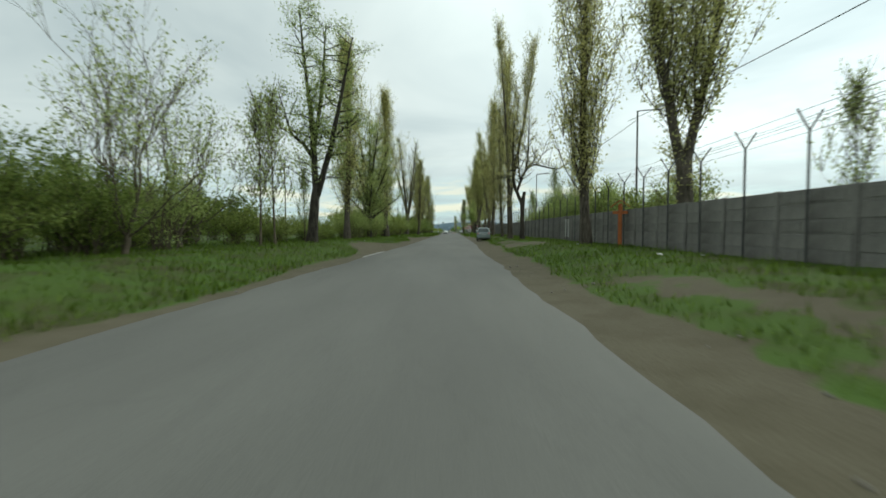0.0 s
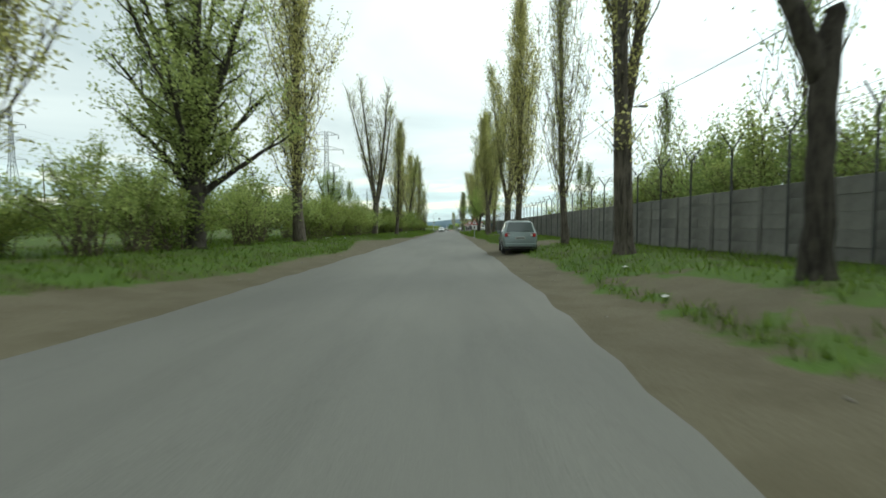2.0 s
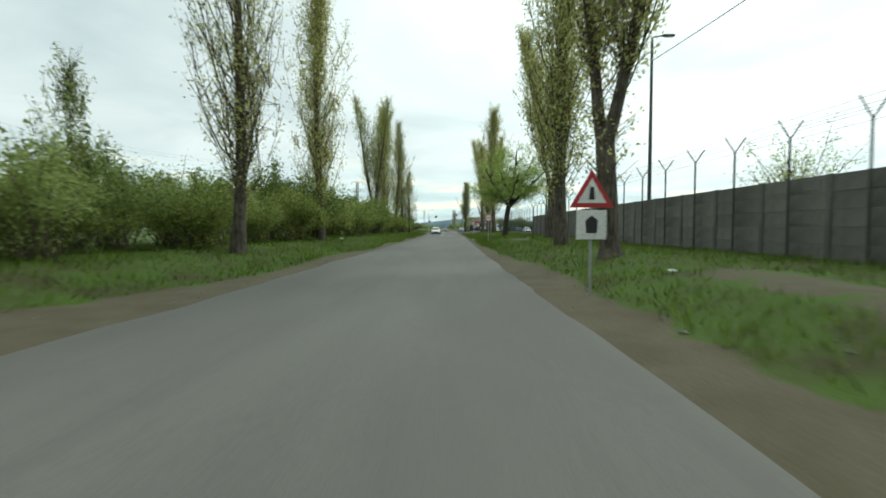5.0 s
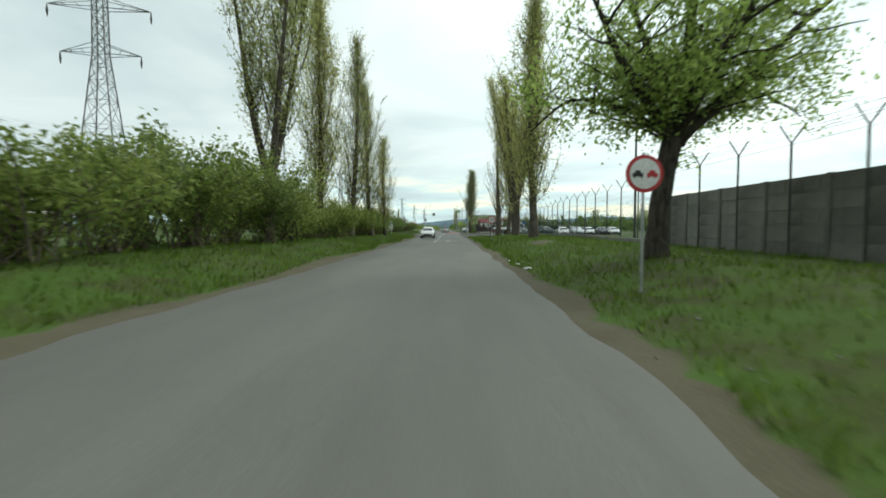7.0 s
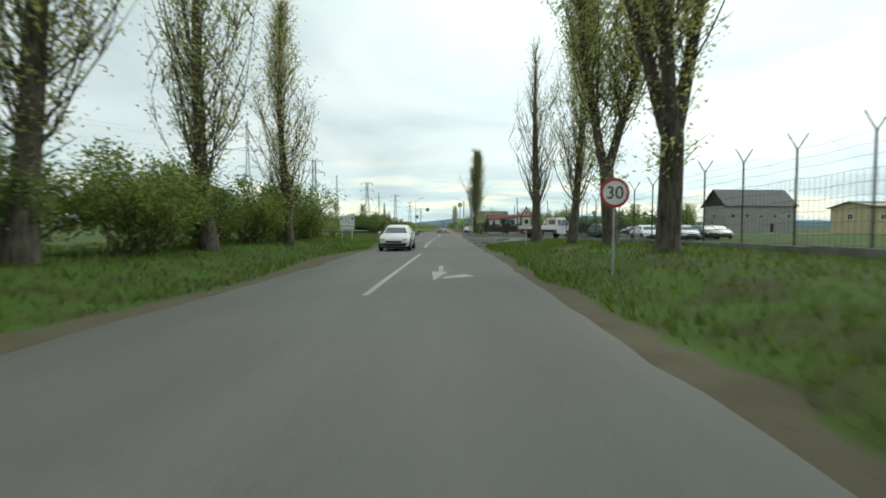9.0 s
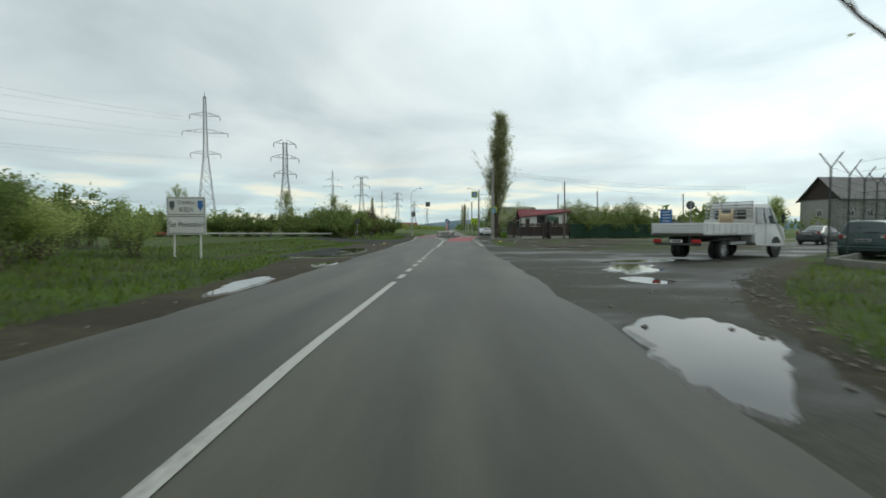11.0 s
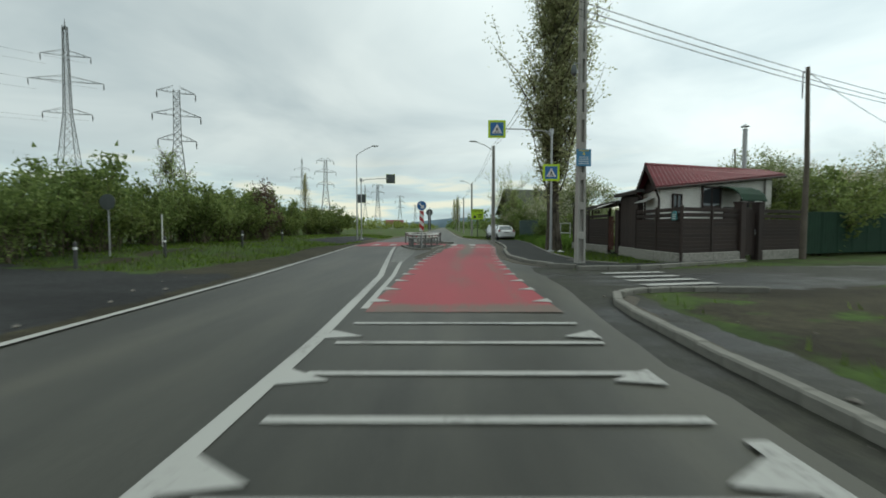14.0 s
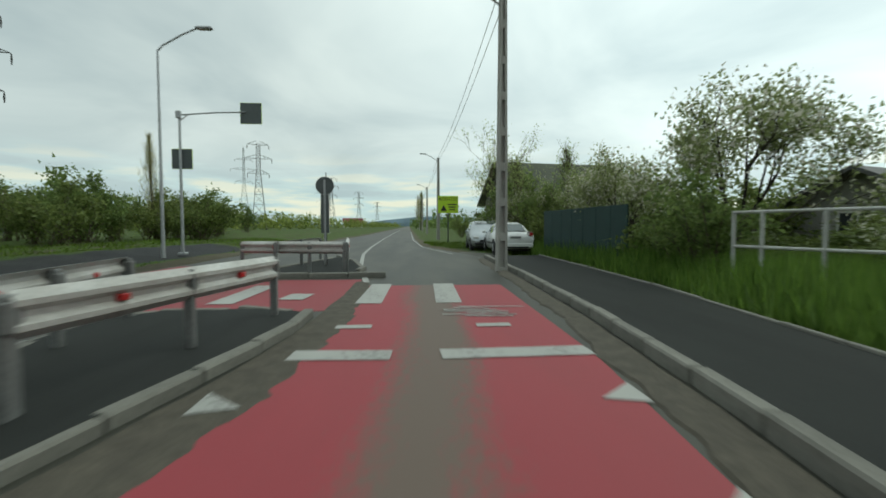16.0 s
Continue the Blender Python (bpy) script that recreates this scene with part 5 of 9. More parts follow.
POLLARD = limbed_tree("pollarded_tree", 37, (
    ((0, 0, -0.1, 0.36), (0, 0, 0.5, 0.25), (0, 0, 2.0, 0.215), (0.0, 0, 3.2, 0.225), (0.06, 0, 3.8, 0.22), (0.13, 0, 4.3, 0.175), (0.15, 0, 4.6, 0.16)),
    ((0, 0, 3.3, 0.19), (-0.35, 0, 4.2, 0.18), (-0.75, 0, 5.0, 0.165), (-0.9, 0.1, 5.8, 0.14), (-0.95, 0.1, 7.3, 0.115), (-0.9, 0.2, 9.0, 0.08), (-0.8, 0.2, 11.6, 0.03)),
    ((-0.6, 0, 4.6, 0.15), (-0.2, 0, 5.6, 0.13), (0.1, 0, 6.2, 0.12), (0.4, 0, 6.9, 0.11), (0.55, 0, 8.4, 0.09), (0.6, 0.1, 10, 0.06), (0.7, 0.2, 12, 0.03)),
    ((0.35, 0, 6.8, 0.1), (0.9, -0.1, 7.1, 0.09), (1.6, -0.15, 7.15, 0.075), (2.6, -0.2, 6.8, 0.055), (3.6, -0.2, 6.75, 0.04), (4.5, -0.1, 7.3, 0.02)),
    ((1.4, -0.1, 7.1, 0.055), (2.0, 0.3, 8.2, 0.04), (2.5, 0.4, 9.6, 0.02)),
    ((-0.85, 0, 5.4, 0.07), (-1.5, 0.1, 6.0, 0.055), (-2.2, 0.2, 6.0, 0.04), (-3.0, 0.2, 5.4, 0.018)),
    ((-0.2, 0, 5.6, 0.09), (-0.4, 0.2, 7.5, 0.07), (-0.45, 0.2, 10.2, 0.03))), 5.0, 1.5, 4200, 0.075, LEAF_POPLAR, "pollarded tree with leaning trunk, sawn stub and bare limbs", BARK_DARK, 4.2, twigs=6)
place(keep(POLLARD), 4.2, 40.2, 0, 0.86, 0.9)


def spreading(seed, base, top, wide, n):
    """Limbs that fan out from a trunk of height base to a round crown."""
    r = np.random.default_rng(seed)
    out = [((0, 0, -0.1, 0.42), (0.02, 0, 0.6, 0.31), (0.04, 0, base, 0.28), (0.05, 0, base + 0.5, 0.2))]
    for k in range(n):
        az, f = 2.4 * k + r.uniform(-0.4, 0.4), (k + 0.5) / n
        z0 = base * 0.7 + 0.9 * f * base
        reach, z1 = wide * (1.0 - 0.6 * f ** 1.5), base + (top - base) * (0.14 + 0.86 * f)
        c, q = math.cos(az), math.sin(az)
        out.append(((0.03, 0, z0, 0.16), (0.3 * reach * c, 0.3 * reach * q, z0 + 0.35 * (z1 - z0), 0.11), (0.7 * reach * c, 0.7 * reach * q, z0 + 0.75 * (z1 - z0), 0.07), (reach * c, reach * q, z1, 0.025)))
    out.append(((0.05, 0, base, 0.2), (0.15, 0.1, base + 0.4 * (top - base), 0.13), (0.1, 0.2, top - 0.6, 0.03)))
    return out


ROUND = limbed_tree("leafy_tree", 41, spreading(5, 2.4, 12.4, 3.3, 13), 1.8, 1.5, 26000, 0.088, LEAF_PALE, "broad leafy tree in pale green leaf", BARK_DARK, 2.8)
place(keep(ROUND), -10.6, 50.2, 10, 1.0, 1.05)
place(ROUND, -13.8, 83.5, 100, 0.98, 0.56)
WALNUT = limbed_tree("walnut_tree", 43, (
    ((0, 0, -0.1, 0.4), (0.05, 0, 0.6, 0.28), (0.15, 0, 2.0, 0.25), (0.4, 0, 3.5, 0.25)),
    ((0.5, 0, 3.3, 0.22), (0.8, 0.2, 5, 0.18), (1.0, 0.3, 7, 0.13), (1.2, 0.4, 9.6, 0.05)),
    ((0.5, 0, 3.4, 0.2), (1.6, -0.3, 4.6, 0.15), (2.9, -0.6, 6.2, 0.1), (4.0, -0.8, 7.2, 0.03)),
    ((0.45, 0, 3.3, 0.18), (-0.5, -0.3, 4.6, 0.14), (-1.4, -0.6, 6, 0.09), (-2.0, -0.8, 7.2, 0.04)),
    ((0.45, 0, 3.6, 0.12), (2.0, 0.6, 4.9, 0.08), (3.4, 0.9, 5.1, 0.05), (4.5, 1.1, 4.4, 0.02)),
    ((0.4, 0, 3.5, 0.1), (-0.9, 0.5, 4.7, 0.07), (-2.1, 0.8, 4.9, 0.045), (-3.1, 0.9, 3.9, 0.02)),
    ((0.5, 0, 3.4, 0.15), (0.6, -1.5, 5, 0.1), (0.8, -2.8, 6.2, 0.06), (0.8, -3.6, 6.6, 0.03)),
    ((0.5, 0, 3.4, 0.15), (0.8, 1.5, 5, 0.1), (1.0, 2.8, 6.4, 0.06), (1.0, 3.8, 7, 0.03)),
    ((0.7, 0.1, 4.6, 0.14), (2.0, 0.3, 6.6, 0.1), (2.9, 0.4, 8.8, 0.04)),
    ((0.6, 0, 4.4, 0.13), (-0.3, 0.4, 6.6, 0.09), (-0.8, 0.6, 9.0, 0.04))), 2.2, 2.0, 22000, 0.10, LEAF_WALNUT, "round walnut tree in fresh green leaf", BARK_DARK, 3.3, 0.35, 0.26, 6, "old roadside trees", 0.0)
place(keep(WALNUT), 5.7, 130.2, 0, 1.04, 0.93)
BLOSSOM = keep(broad_tree("blossom_tree", 47, 6.4, 0.16, 1.3, 0.8, 8000, 0.115, LEAF_BLOSSOM, "plum tree in white blossom and leaf", "garden trees", BARK_DARK, 4, (0, 0), 0.2, loose=0.3))
for x, y, tn, s in ((11.9, 265.5, 0, 1.22), (10.0, 268.5, 80, 0.85), (11.5, 273.5, 150, 0.95), (9.7, 279.0, 220, 0.8), (11.5, 258.5, 300, 0.62),
                    (17.2, 252.0, 10, 1.1), (20, 254, 100, 1.15), (10.2, 286, 200, 0.9), (24.5, 256, 50, 1.1), (28, 257.5, 160, 1.25)):
    place(BLOSSOM, x, y, tn, s * 0.72)
SAPLING = keep(poplar(53, 8.5, 1700, 1, 1.25, 0.07, LEAF_YOUNG, 0.11, "slim young tree in pale spring leaf", 0.2, 0.3, 0.6, 0.95, 8, 1.0, 0.45, "young_tree", "young trees", TWIG, 34))
for x, y, tn, s, sz in ((9.3, 13.5, 40, 0.6, 0.62), (-12.0, 24.1, 120, 0.85, 0.9), (-11.6, 25.2, 20, 0.9, 0.98), (-12.0, 31.8, 60, 0.55, 0.6), (-15, 100, 70, 0.8, 0.85)):
    place(SAPLING, x, y, tn, s, sz)

WILD = keep(broad_tree("wild_plum_tree", 57, 7.6, 0.13, 0.7, 0.75, 3000, 0.10, LEAF_YOUNG, "wild plum tree with arching branches in sparse pale leaf", "young trees", TWIG, 5, (0, 0), 0.3, loose=0.16, arms=8))
for x, y, tn, s, sz in ((-14.7, 21.6, 0, 0.86, 0.86), (-13.2, 15.8, 130, 0.85, 0.95)):
    place(WILD, x, y, tn, s, sz)

B1 = keep(bush(61, 3.4, 2.3, 5400, 0.097, LEAF_BUSH, "dense green bush on the verge"))
B2 = keep(bush(62, 2.6, 2.5, 5200, 0.097, LEAF_BUSH, "spreading green roadside bush"))
B3 = keep(bush(63, 4.4, 2.2, 5800, 0.099, LEAF_DEEP, "tall dark green bush in the hedge"))
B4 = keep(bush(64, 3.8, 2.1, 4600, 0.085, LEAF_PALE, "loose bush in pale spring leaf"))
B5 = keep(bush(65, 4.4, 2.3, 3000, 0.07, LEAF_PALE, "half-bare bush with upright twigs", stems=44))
B6 = keep(bush(66, 2.8, 1.6, 3250, 0.101, LEAF_RED, "dark purple-leaved plum bush in grass"))

F1 = keep(bush(67, 3.4, 2.4, 2150, 0.157, LEAF_HEDGE, "green bush in a far hedge", name="hedge_shrub", stems=16, group="hedge shrubs", category="shrub"))
F3 = keep(bush(68, 4.2, 2.3, 2150, 0.157, LEAF_DEEP, "tall dark green bush among gardens", name="hedge_shrub", stems=16, group="hedge shrubs", category="shrub"))
F4 = keep(bush(69, 3.8, 2.2, 1800, 0.145, LEAF_HEDGE, "pale green bush among gardens", name="hedge_shrub", stems=16, group="hedge shrubs", category="shrub"))


def hedge_run(y0, y1, step, near, depth, tall, kinds, seed):
    """Bushes scattered along the left roadside, near metres off the edge and depth metres deep."""
    r = np.random.default_rng(seed)
    y = y0
    while y < y1:
        off = near + depth * r.uniform(0, 1) ** 1.4
        s = tall * r.uniform(0.8, 1.2)
        place(kinds[r.integers(len(kinds))], float(edge_l(y)) - off, y, r.uniform(0, 360), s * r.uniform(0.9, 1.15), s)
        y += step * r.uniform(0.7, 1.3)


hedge_run(6, 19.5, 1.4, 7.5, 5, 0.85, (B1, B3, B4, B1), 1)
hedge_run(9, 27, 1.3, 7.6, 4.5, 0.78, (B1, B4, B2, B4), 14)
hedge_run(30, 46, 1.7, 5.6, 3.5, 0.6, (B1, B4, B2), 16)
hedge_run(12, 40, 2.2, 13, 6, 0.95, (F1, F3, F1, F4), 12)
hedge_run(46, 70, 1.6, 5.0, 4, 0.92, (B1, B4, B2, B4), 2)
hedge_run(70, 112, 1.6, 5.0, 3.5, 0.92, (B1, B2, B1, B4, B2), 3)
hedge_run(72, 140, 3.2, 9.0, 4.5, 1.05, (F4, B5, B5, F4), 4)
hedge_run(112, 152, 1.8, 5.2, 2.6, 1.12, (B1, B3, B2, B1), 5)
hedge_run(152, 186, 1.5, 4.6, 3, 0.8, (B1, B2, B3, B1), 6)
hedge_run(186, 204, 1.8, 8.0, 4.0, 0.62, (B1, B3, B4, B2), 8)
hedge_run(204, 213, 1.6, 11.5, 6, 0.8, (F1, F3, F3), 9)
hedge_run(247, 268, 0.75, 8.6, 5.5, 0.92, (F3, F1, F3), 11)
hedge_run(268, 300, 1.25, 10.5, 7, 0.95, (F1, F3, F1), 13)
r = np.random.default_rng(15)
for x in np.arange(-17, -62, -1.15):
    place((F1, F3, F3, F1)[r.integers(4)], x, 246.6 + 0.06 * (x + 17) + r.uniform(0, 4.5), r.uniform(0, 360), r.uniform(0.8, 1.15), r.uniform(0.6, 0.92))
for x, y, k in ((-22.3, 249.6, 1.45), (-18.9, 261.6, 1.5)):
    place(SAPLING, x, y, 31 * x, 0.75 * k, 0.5 * k)
hedge_run(264, 330, 2.8, 17, 9, 1.0, (F1, F3, F3), 10)
for x, y, s in ((-13.0, 242.5, 0.8), (-14.3, 243.8, 0.85), (-13.4, 244.6, 0.85), (-12.8, 288, 1.12), (-14.0, 290, 1.05)):
    place(F3 if s < 1 else F1, x, y, 40 * x, s, s * 0.85)
for x, y, k in ((-13.2, 264.9, 1.6), (-14.9, 266.4, 1.35)):
    place(B6, x, y, 10 * x, 0.85, k)
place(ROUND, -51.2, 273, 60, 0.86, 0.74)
# behind the wall and round the gardens on the right
r = np.random.default_rng(21)
for y in np.arange(26, 72, 1.9):
    place((B4, B5, B4, B1)[r.integers(4)], 6.9 + 0.029 * y + r.uniform(1.9, 4), y, r.uniform(0, 360), r.uniform(0.9, 1.15), r.uniform(0.85, 1.2) * (1.3 if 39 < y < 60 else 1.0))
for y in np.arange(36, 66, 3.1):
    place((B4, B5)[int(y) % 2], 6.9 + 0.029 * y + 2.6, y, 53 * y, 1.0, r.uniform(1.05, 1.35))
for x, y, k in ((11.2, 50, 1.15), (11.8, 61.5, 1.05), (12.0, 77, 0.8), (12.6, 82, 0.9)):
    place(SAPLING, x, y, 67 * y, k * 0.8, k)
for y in (84, 93, 101):
    place(B5, 6.9 + 0.029 * y + 4, y, y, 1.0, 1.2)
for x, y, k in ((9.6, 277.5, 1.0), (9.0, 282.0, 1.05), (10.6, 280.0, 1.15), (9.3, 286.0, 1.0)):
    place(F3, x, y, 31 * y, 0.9 * k, 0.95 * k)
for x, y in ((8.9, 262.5), (9.6, 264.8), (10.4, 270.5), (9.0, 275.5), (9.9, 277.0), (9.2, 283), (8.6, 290), (9.5, 297), (8.5, 306), (9.5, 318), (12, 330)):
    place((F1, F4, F3)[int(x * 10) % 3], x, y, 50 * x, 0.7, 0.6)
for k in range(14):
    place((F1, F3)[k % 2], 17.5 + 1.9 * k, 248.6 + 0.76 * k + 0.5 * (k % 3), 70 * k, 1.0, 0.86)
for k in range(7):
    place((F3, F1)[k % 2], 18.4 + 1.7 * k, 251.2 + 0.68 * k, 40 * k, 0.95, 1.05)
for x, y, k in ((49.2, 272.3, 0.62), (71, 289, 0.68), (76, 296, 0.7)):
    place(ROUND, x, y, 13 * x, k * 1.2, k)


# dense garden growth behind the pavement
r = np.random.default_rng(33)
for k in range(26):
    x, y = 11.2 + r.uniform(0, 7), 258.5 + r.uniform(0, 26)
    if not (14.5 < x < 23 and 259 < y < 268):
        low = 0.5 if x - 2.4 > 0.78 * (y - 252.5) else 1.0
        place((F3, F1, F1)[k % 3], x + (0.08 * (y - 258)), y, r.uniform(0, 360), r.uniform(0.75, 1.0), low * r.uniform(0.6, 0.9))
place(WILD, 8.9, 286.5, 70, 0.8, 1.0)
for x, y, k in ((8.6, 279, 0.62), (9.4, 283.5, 0.7), (10.6, 276.5, 0.66)):
    place(SAPLING, x, y, 47 * x, k, k * 0.95)


# grass on the verges
def make_grass():
    rng = np.random.default_rng(99)
    n = 300000
    y = rng.uniform(0, 290, n)
    side = rng.uniform(0, 1, n) < 0.5
    d = 0.2 + 11 * rng.uniform(0, 1, n) ** 1.5
    x = np.where(side, edge_l(y) - d, edge_r(y) + d)
    keepers = (bare_earth(x, y) < 0.35 + 0.25 * rng.uniform(0, 1, n)) & (side_road(x, y) < 0.05) & (tar_patch(x, y) < 0.05)
    keepers &= ~((~side) & (y > 203) & (y < 238) & (rng.uniform(0, 1, n) < 0.8))
    wall = (~side) & (x > 6.2 + 0.029 * y) & (y < 141)
    pave = (~side) & (y > 236) & (y < 272) & (x < np.interp(y, [236, 245, 249, 252.5, 256.7, 261, 265, 271], [9, 6.0, 6.0, 6.4, 6.85, 7.35, 7.6, 7.8]))
    house = (~side) & (x > 8.9) & (y > 243) & (y < 262)
    x, y = x[keepers & ~wall & ~pave & ~house], y[keepers & ~wall & ~pave & ~house]
    n = len(x)
    z = land(x, y) - 0.02
    a = rng.uniform(0, 6.283, n)
    tall = (0.5 + 0.5 * np.sin(x * 1.1 + y * 0.7) * np.sin(y * 0.45)) * 0.09 + rng.uniform(0.05, 0.17, n)
    w = rng.uniform(0.008, 0.018, n) * (1 + tall)
    lean = rng.normal(0, 0.35, (n, 2)) * tall[:, None]
    base = np.stack([x, y, z], 1)
    sx, sy = np.cos(a) * w, np.sin(a) * w
    v = np.stack([base + np.stack([-sx, -sy, 0 * z], 1), base + np.stack([sx, sy, 0 * z], 1), base + np.stack([lean[:, 0], lean[:, 1], tall], 1)], 1).reshape(-1, 3)
    me = bpy.data.meshes.new("grass")
    me.vertices.add(3 * n)
    me.vertices.foreach_set("co", v.reshape(-1).astype(np.float32))
    me.loops.add(3 * n)
    me.loops.foreach_set("vertex_index", np.arange(3 * n, dtype=np.int32))
    me.polygons.add(n)
    me.polygons.foreach_set("loop_start", np.arange(0, 3 * n, 3, dtype=np.int32))
    me.update(calc_edges=True)
    me.shade_smooth()
    up = np.repeat(np.stack([0.5 * lean[:, 0], 0.5 * lean[:, 1], np.ones(n)], 1), 3, axis=0)
    me.normals_split_custom_set_from_vertices((up / np.linalg.norm(up, axis=1)[:, None]).tolist())
    me.materials.append(GRASS)
    tagged(new("grass", me), "uneven green grass on the road verges", "grass", kind="stuff")


make_grass()


def tall_grass(x0, y0, x1, y1, n, seed, h=(0.45, 0.95)):
    """A strip of tall uncut grass between two lines of the plan."""
    rng = np.random.default_rng(seed)
    y = rng.uniform(y0, y1, n)
    inner = np.interp(y, [252.5, 256.7, 261, 265, 271, 280], [6.55, 7.0, 7.5, 7.7, 7.9, 7.5])
    x = inner + (x1 - x0) * rng.uniform(0, 1, n) ** 1.2
    a = rng.uniform(0, 6.283, n)
    tall = rng.uniform(*h, n) * (0.55 + 0.45 * smoothstep(0.0, 0.8, x - inner))
    base = np.stack([x, y, land(x, y) - 0.02], 1)
    w = np.stack([np.cos(a), np.sin(a), 0 * a], 1) * (0.012 + 0.016 * rng.uniform(0, 1, (n, 1)))
    lean = np.concatenate([rng.normal(0, 0.22, (n, 2)), np.ones((n, 1))], 1) * tall[:, None]
    v = np.stack([base - w, base + w, base + lean], 1).reshape(-1, 3)
    me = bpy.data.meshes.new("tall_grass")
    me.from_pydata(v.tolist(), [], np.arange(3 * n).reshape(-1, 3).tolist())
    me.shade_smooth()
    up = np.repeat(lean + np.array([0, 0, 0.5]), 3, axis=0)
    me.normals_split_custom_set_from_vertices((up / np.linalg.norm(up, axis=1)[:, None]).tolist())
    me.materials.append(GRASS_TALL)
    tagged(new("tall_grass", me), "tall bright uncut grass beside the pavement", "grass", kind="stuff")


tall_grass(0, 256.0, 4.2, 280.0, 26000, 17)


def far_wood(name, boxes, seed, label, mat, leaf=0.9, h=(3, 7), k=46):
    """A distant line of trees, as leafy clumps of one object."""
    rng = np.random.default_rng(seed)
    pts = []
    for x0, y0, x1, y1, n in boxes:
        for _ in range(n):
            f = rng.uniform()
            cx, cy = x0 + (x1 - x0) * f + rng.normal(0, 4), y0 + (y1 - y0) * f + rng.normal(0, 4)
            top, wd = rng.uniform(*h), rng.uniform(1.2, 3.0)
            q = rng.normal(0, 1, (k, 3))
            q /= np.linalg.norm(q, axis=1, keepdims=True)
            q *= rng.uniform(0.5, 1, (k, 1))
            pts.append(np.stack([cx + q[:, 0] * wd, cy + q[:, 1] * wd, 0.4 + top * 0.5 * (1 + q[:, 2])], 1))
    me = leaf_mesh(name, np.concatenate(pts), leaf, mat, rng)
    tagged(new(name, me), label, "far trees", kind="stuff")


far_wood("far_wood", [(-38, 30, -50, 125, 110)], 8, "loose line of bushes across the field", LEAF_BUSH, 0.24, (2.2, 4.5), 330)
far_wood("far_wood", [(-75, 20, -95, 230, 200), (-60, 250, -30, 420, 130), (-30, 420, -14, 900, 120), (-120, 250, -90, 600, 120)], 5, "distant line of green trees across the field", LEAF_BUSH, 0.6, (2.5, 5.5), 60)
far_wood("far_wood", [(40, 262, 75, 300, 70), (14, 340, 12, 800, 110), (60, 120, 90, 210, 90), (24, 300, 40, 420, 60)], 6, "distant garden trees and hedges", LEAF_DEEP, 0.7, (2.5, 6.0))

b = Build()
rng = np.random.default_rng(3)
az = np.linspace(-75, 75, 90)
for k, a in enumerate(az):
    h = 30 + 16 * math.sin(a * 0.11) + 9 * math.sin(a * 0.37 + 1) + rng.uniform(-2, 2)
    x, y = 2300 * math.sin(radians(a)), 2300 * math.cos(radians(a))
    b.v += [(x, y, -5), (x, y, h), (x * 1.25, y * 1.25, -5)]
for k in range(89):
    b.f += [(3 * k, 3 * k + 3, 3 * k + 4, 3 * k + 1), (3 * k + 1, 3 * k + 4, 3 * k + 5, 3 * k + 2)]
solo("hills", b, HAZE_HILL, "low hills on the horizon, coloured haze blue", "hills", kind="structure", smooth=True)

# ---- walls, fences ----
WALL_END = 140.4


def wall_x(y):
    return 6.45 + 0.0291 * y


def make_wall():
    w = thing("wall_right", (0, 0, 0), 0, "long weathered concrete slab wall behind the verge", "wall", kind="structure")
    bay = 2.6
    slab = Build().box((0, 0, 0), (0.07, bay - 0.17, 0.44), 0, 0.012).mesh("slab", CONCRETE)
    slab_b = Build().box((0, 0, 0), (0.07, bay - 0.17, 0.44), 0, 0.012)
    for k in (-1, 0, 1):
        slab_b.box((-0.04, k * 0.7, 0), (0.02, 0.62, 0.3), 0, 0.006)
    slab_b = slab_b.mesh("slab", CONCRETE)
    post = Build().box((0, 0, 0), (0.16, 0.17, 1.0), 0, 0.015).mesh("post", CONCRETE)
    y = WALL_END - bay * 56
    rng = random.Random(2)
    while y < WALL_END + 0.1:
        x = wall_x(y)
        z0 = lz(x, y) - 0.05
        top = float(np.interp(y, [0, 60, 140], [2.3, 2.55, 2.8]))
        p = part("post", post, None, w)
        p.matrix_basis = Matrix.Translation((x, y, (z0 + top) / 2)) @ Matrix.Diagonal((1, 1, top + 0.03 - z0, 1))
        if y < WALL_END - 0.1:
            h = (top - z0) / 5
            plain_bay = rng.random() < 0.8
            for k in range(5):
                s = part("slab", slab if plain_bay or k % 2 else slab_b, None, w)
                s.matrix_basis = Matrix.Translation((wall_x(y + bay / 2) + rng.uniform(-0.012, 0.012), y + bay / 2, z0 + h * (k + 0.5))) @ Matrix.Rotation(-0.029 + rng.uniform(-0.004, 0.004), 4, "Z") @ Matrix.Diagonal((1, 1, h / 0.4385, 1))
        y += bay


make_wall()
patch = thing("wall_sheet", (wall_x(38.0) - 0.085, 38.0, 1.5), -1.67, "pale grey sheet fixed over the concrete wall", "sheet")
part("sheet", Build().box((0, 0, 0), (0.03, 1.35, 1.5), 0, 0.008), PALE_SHEET, patch)
for dz in (-0.76, 0.76):
    part("batten", Build().box((-0.02, 0, dz), (0.04, 1.4, 0.06), 0, 0.008), WOOD, patch)


def y_post(height):
    """A steel post with two arms that spread for barbed wire."""
    t = thing("barbed_wire_post", label="slim steel post with forked arms for barbed wire", category="fence post", group="barbed wire posts")
    part("shaft", Build().tube([(0, 0, 0), (0, 0, height - 0.5)], 0.035, 6), DARK_STEEL, t)
    for s in (-1, 1):
        part("arm", Build().tube([(0, 0, height - 0.52), (s * 0.34, 0, height)], 0.024, 5), DARK_STEEL, t)
    return t


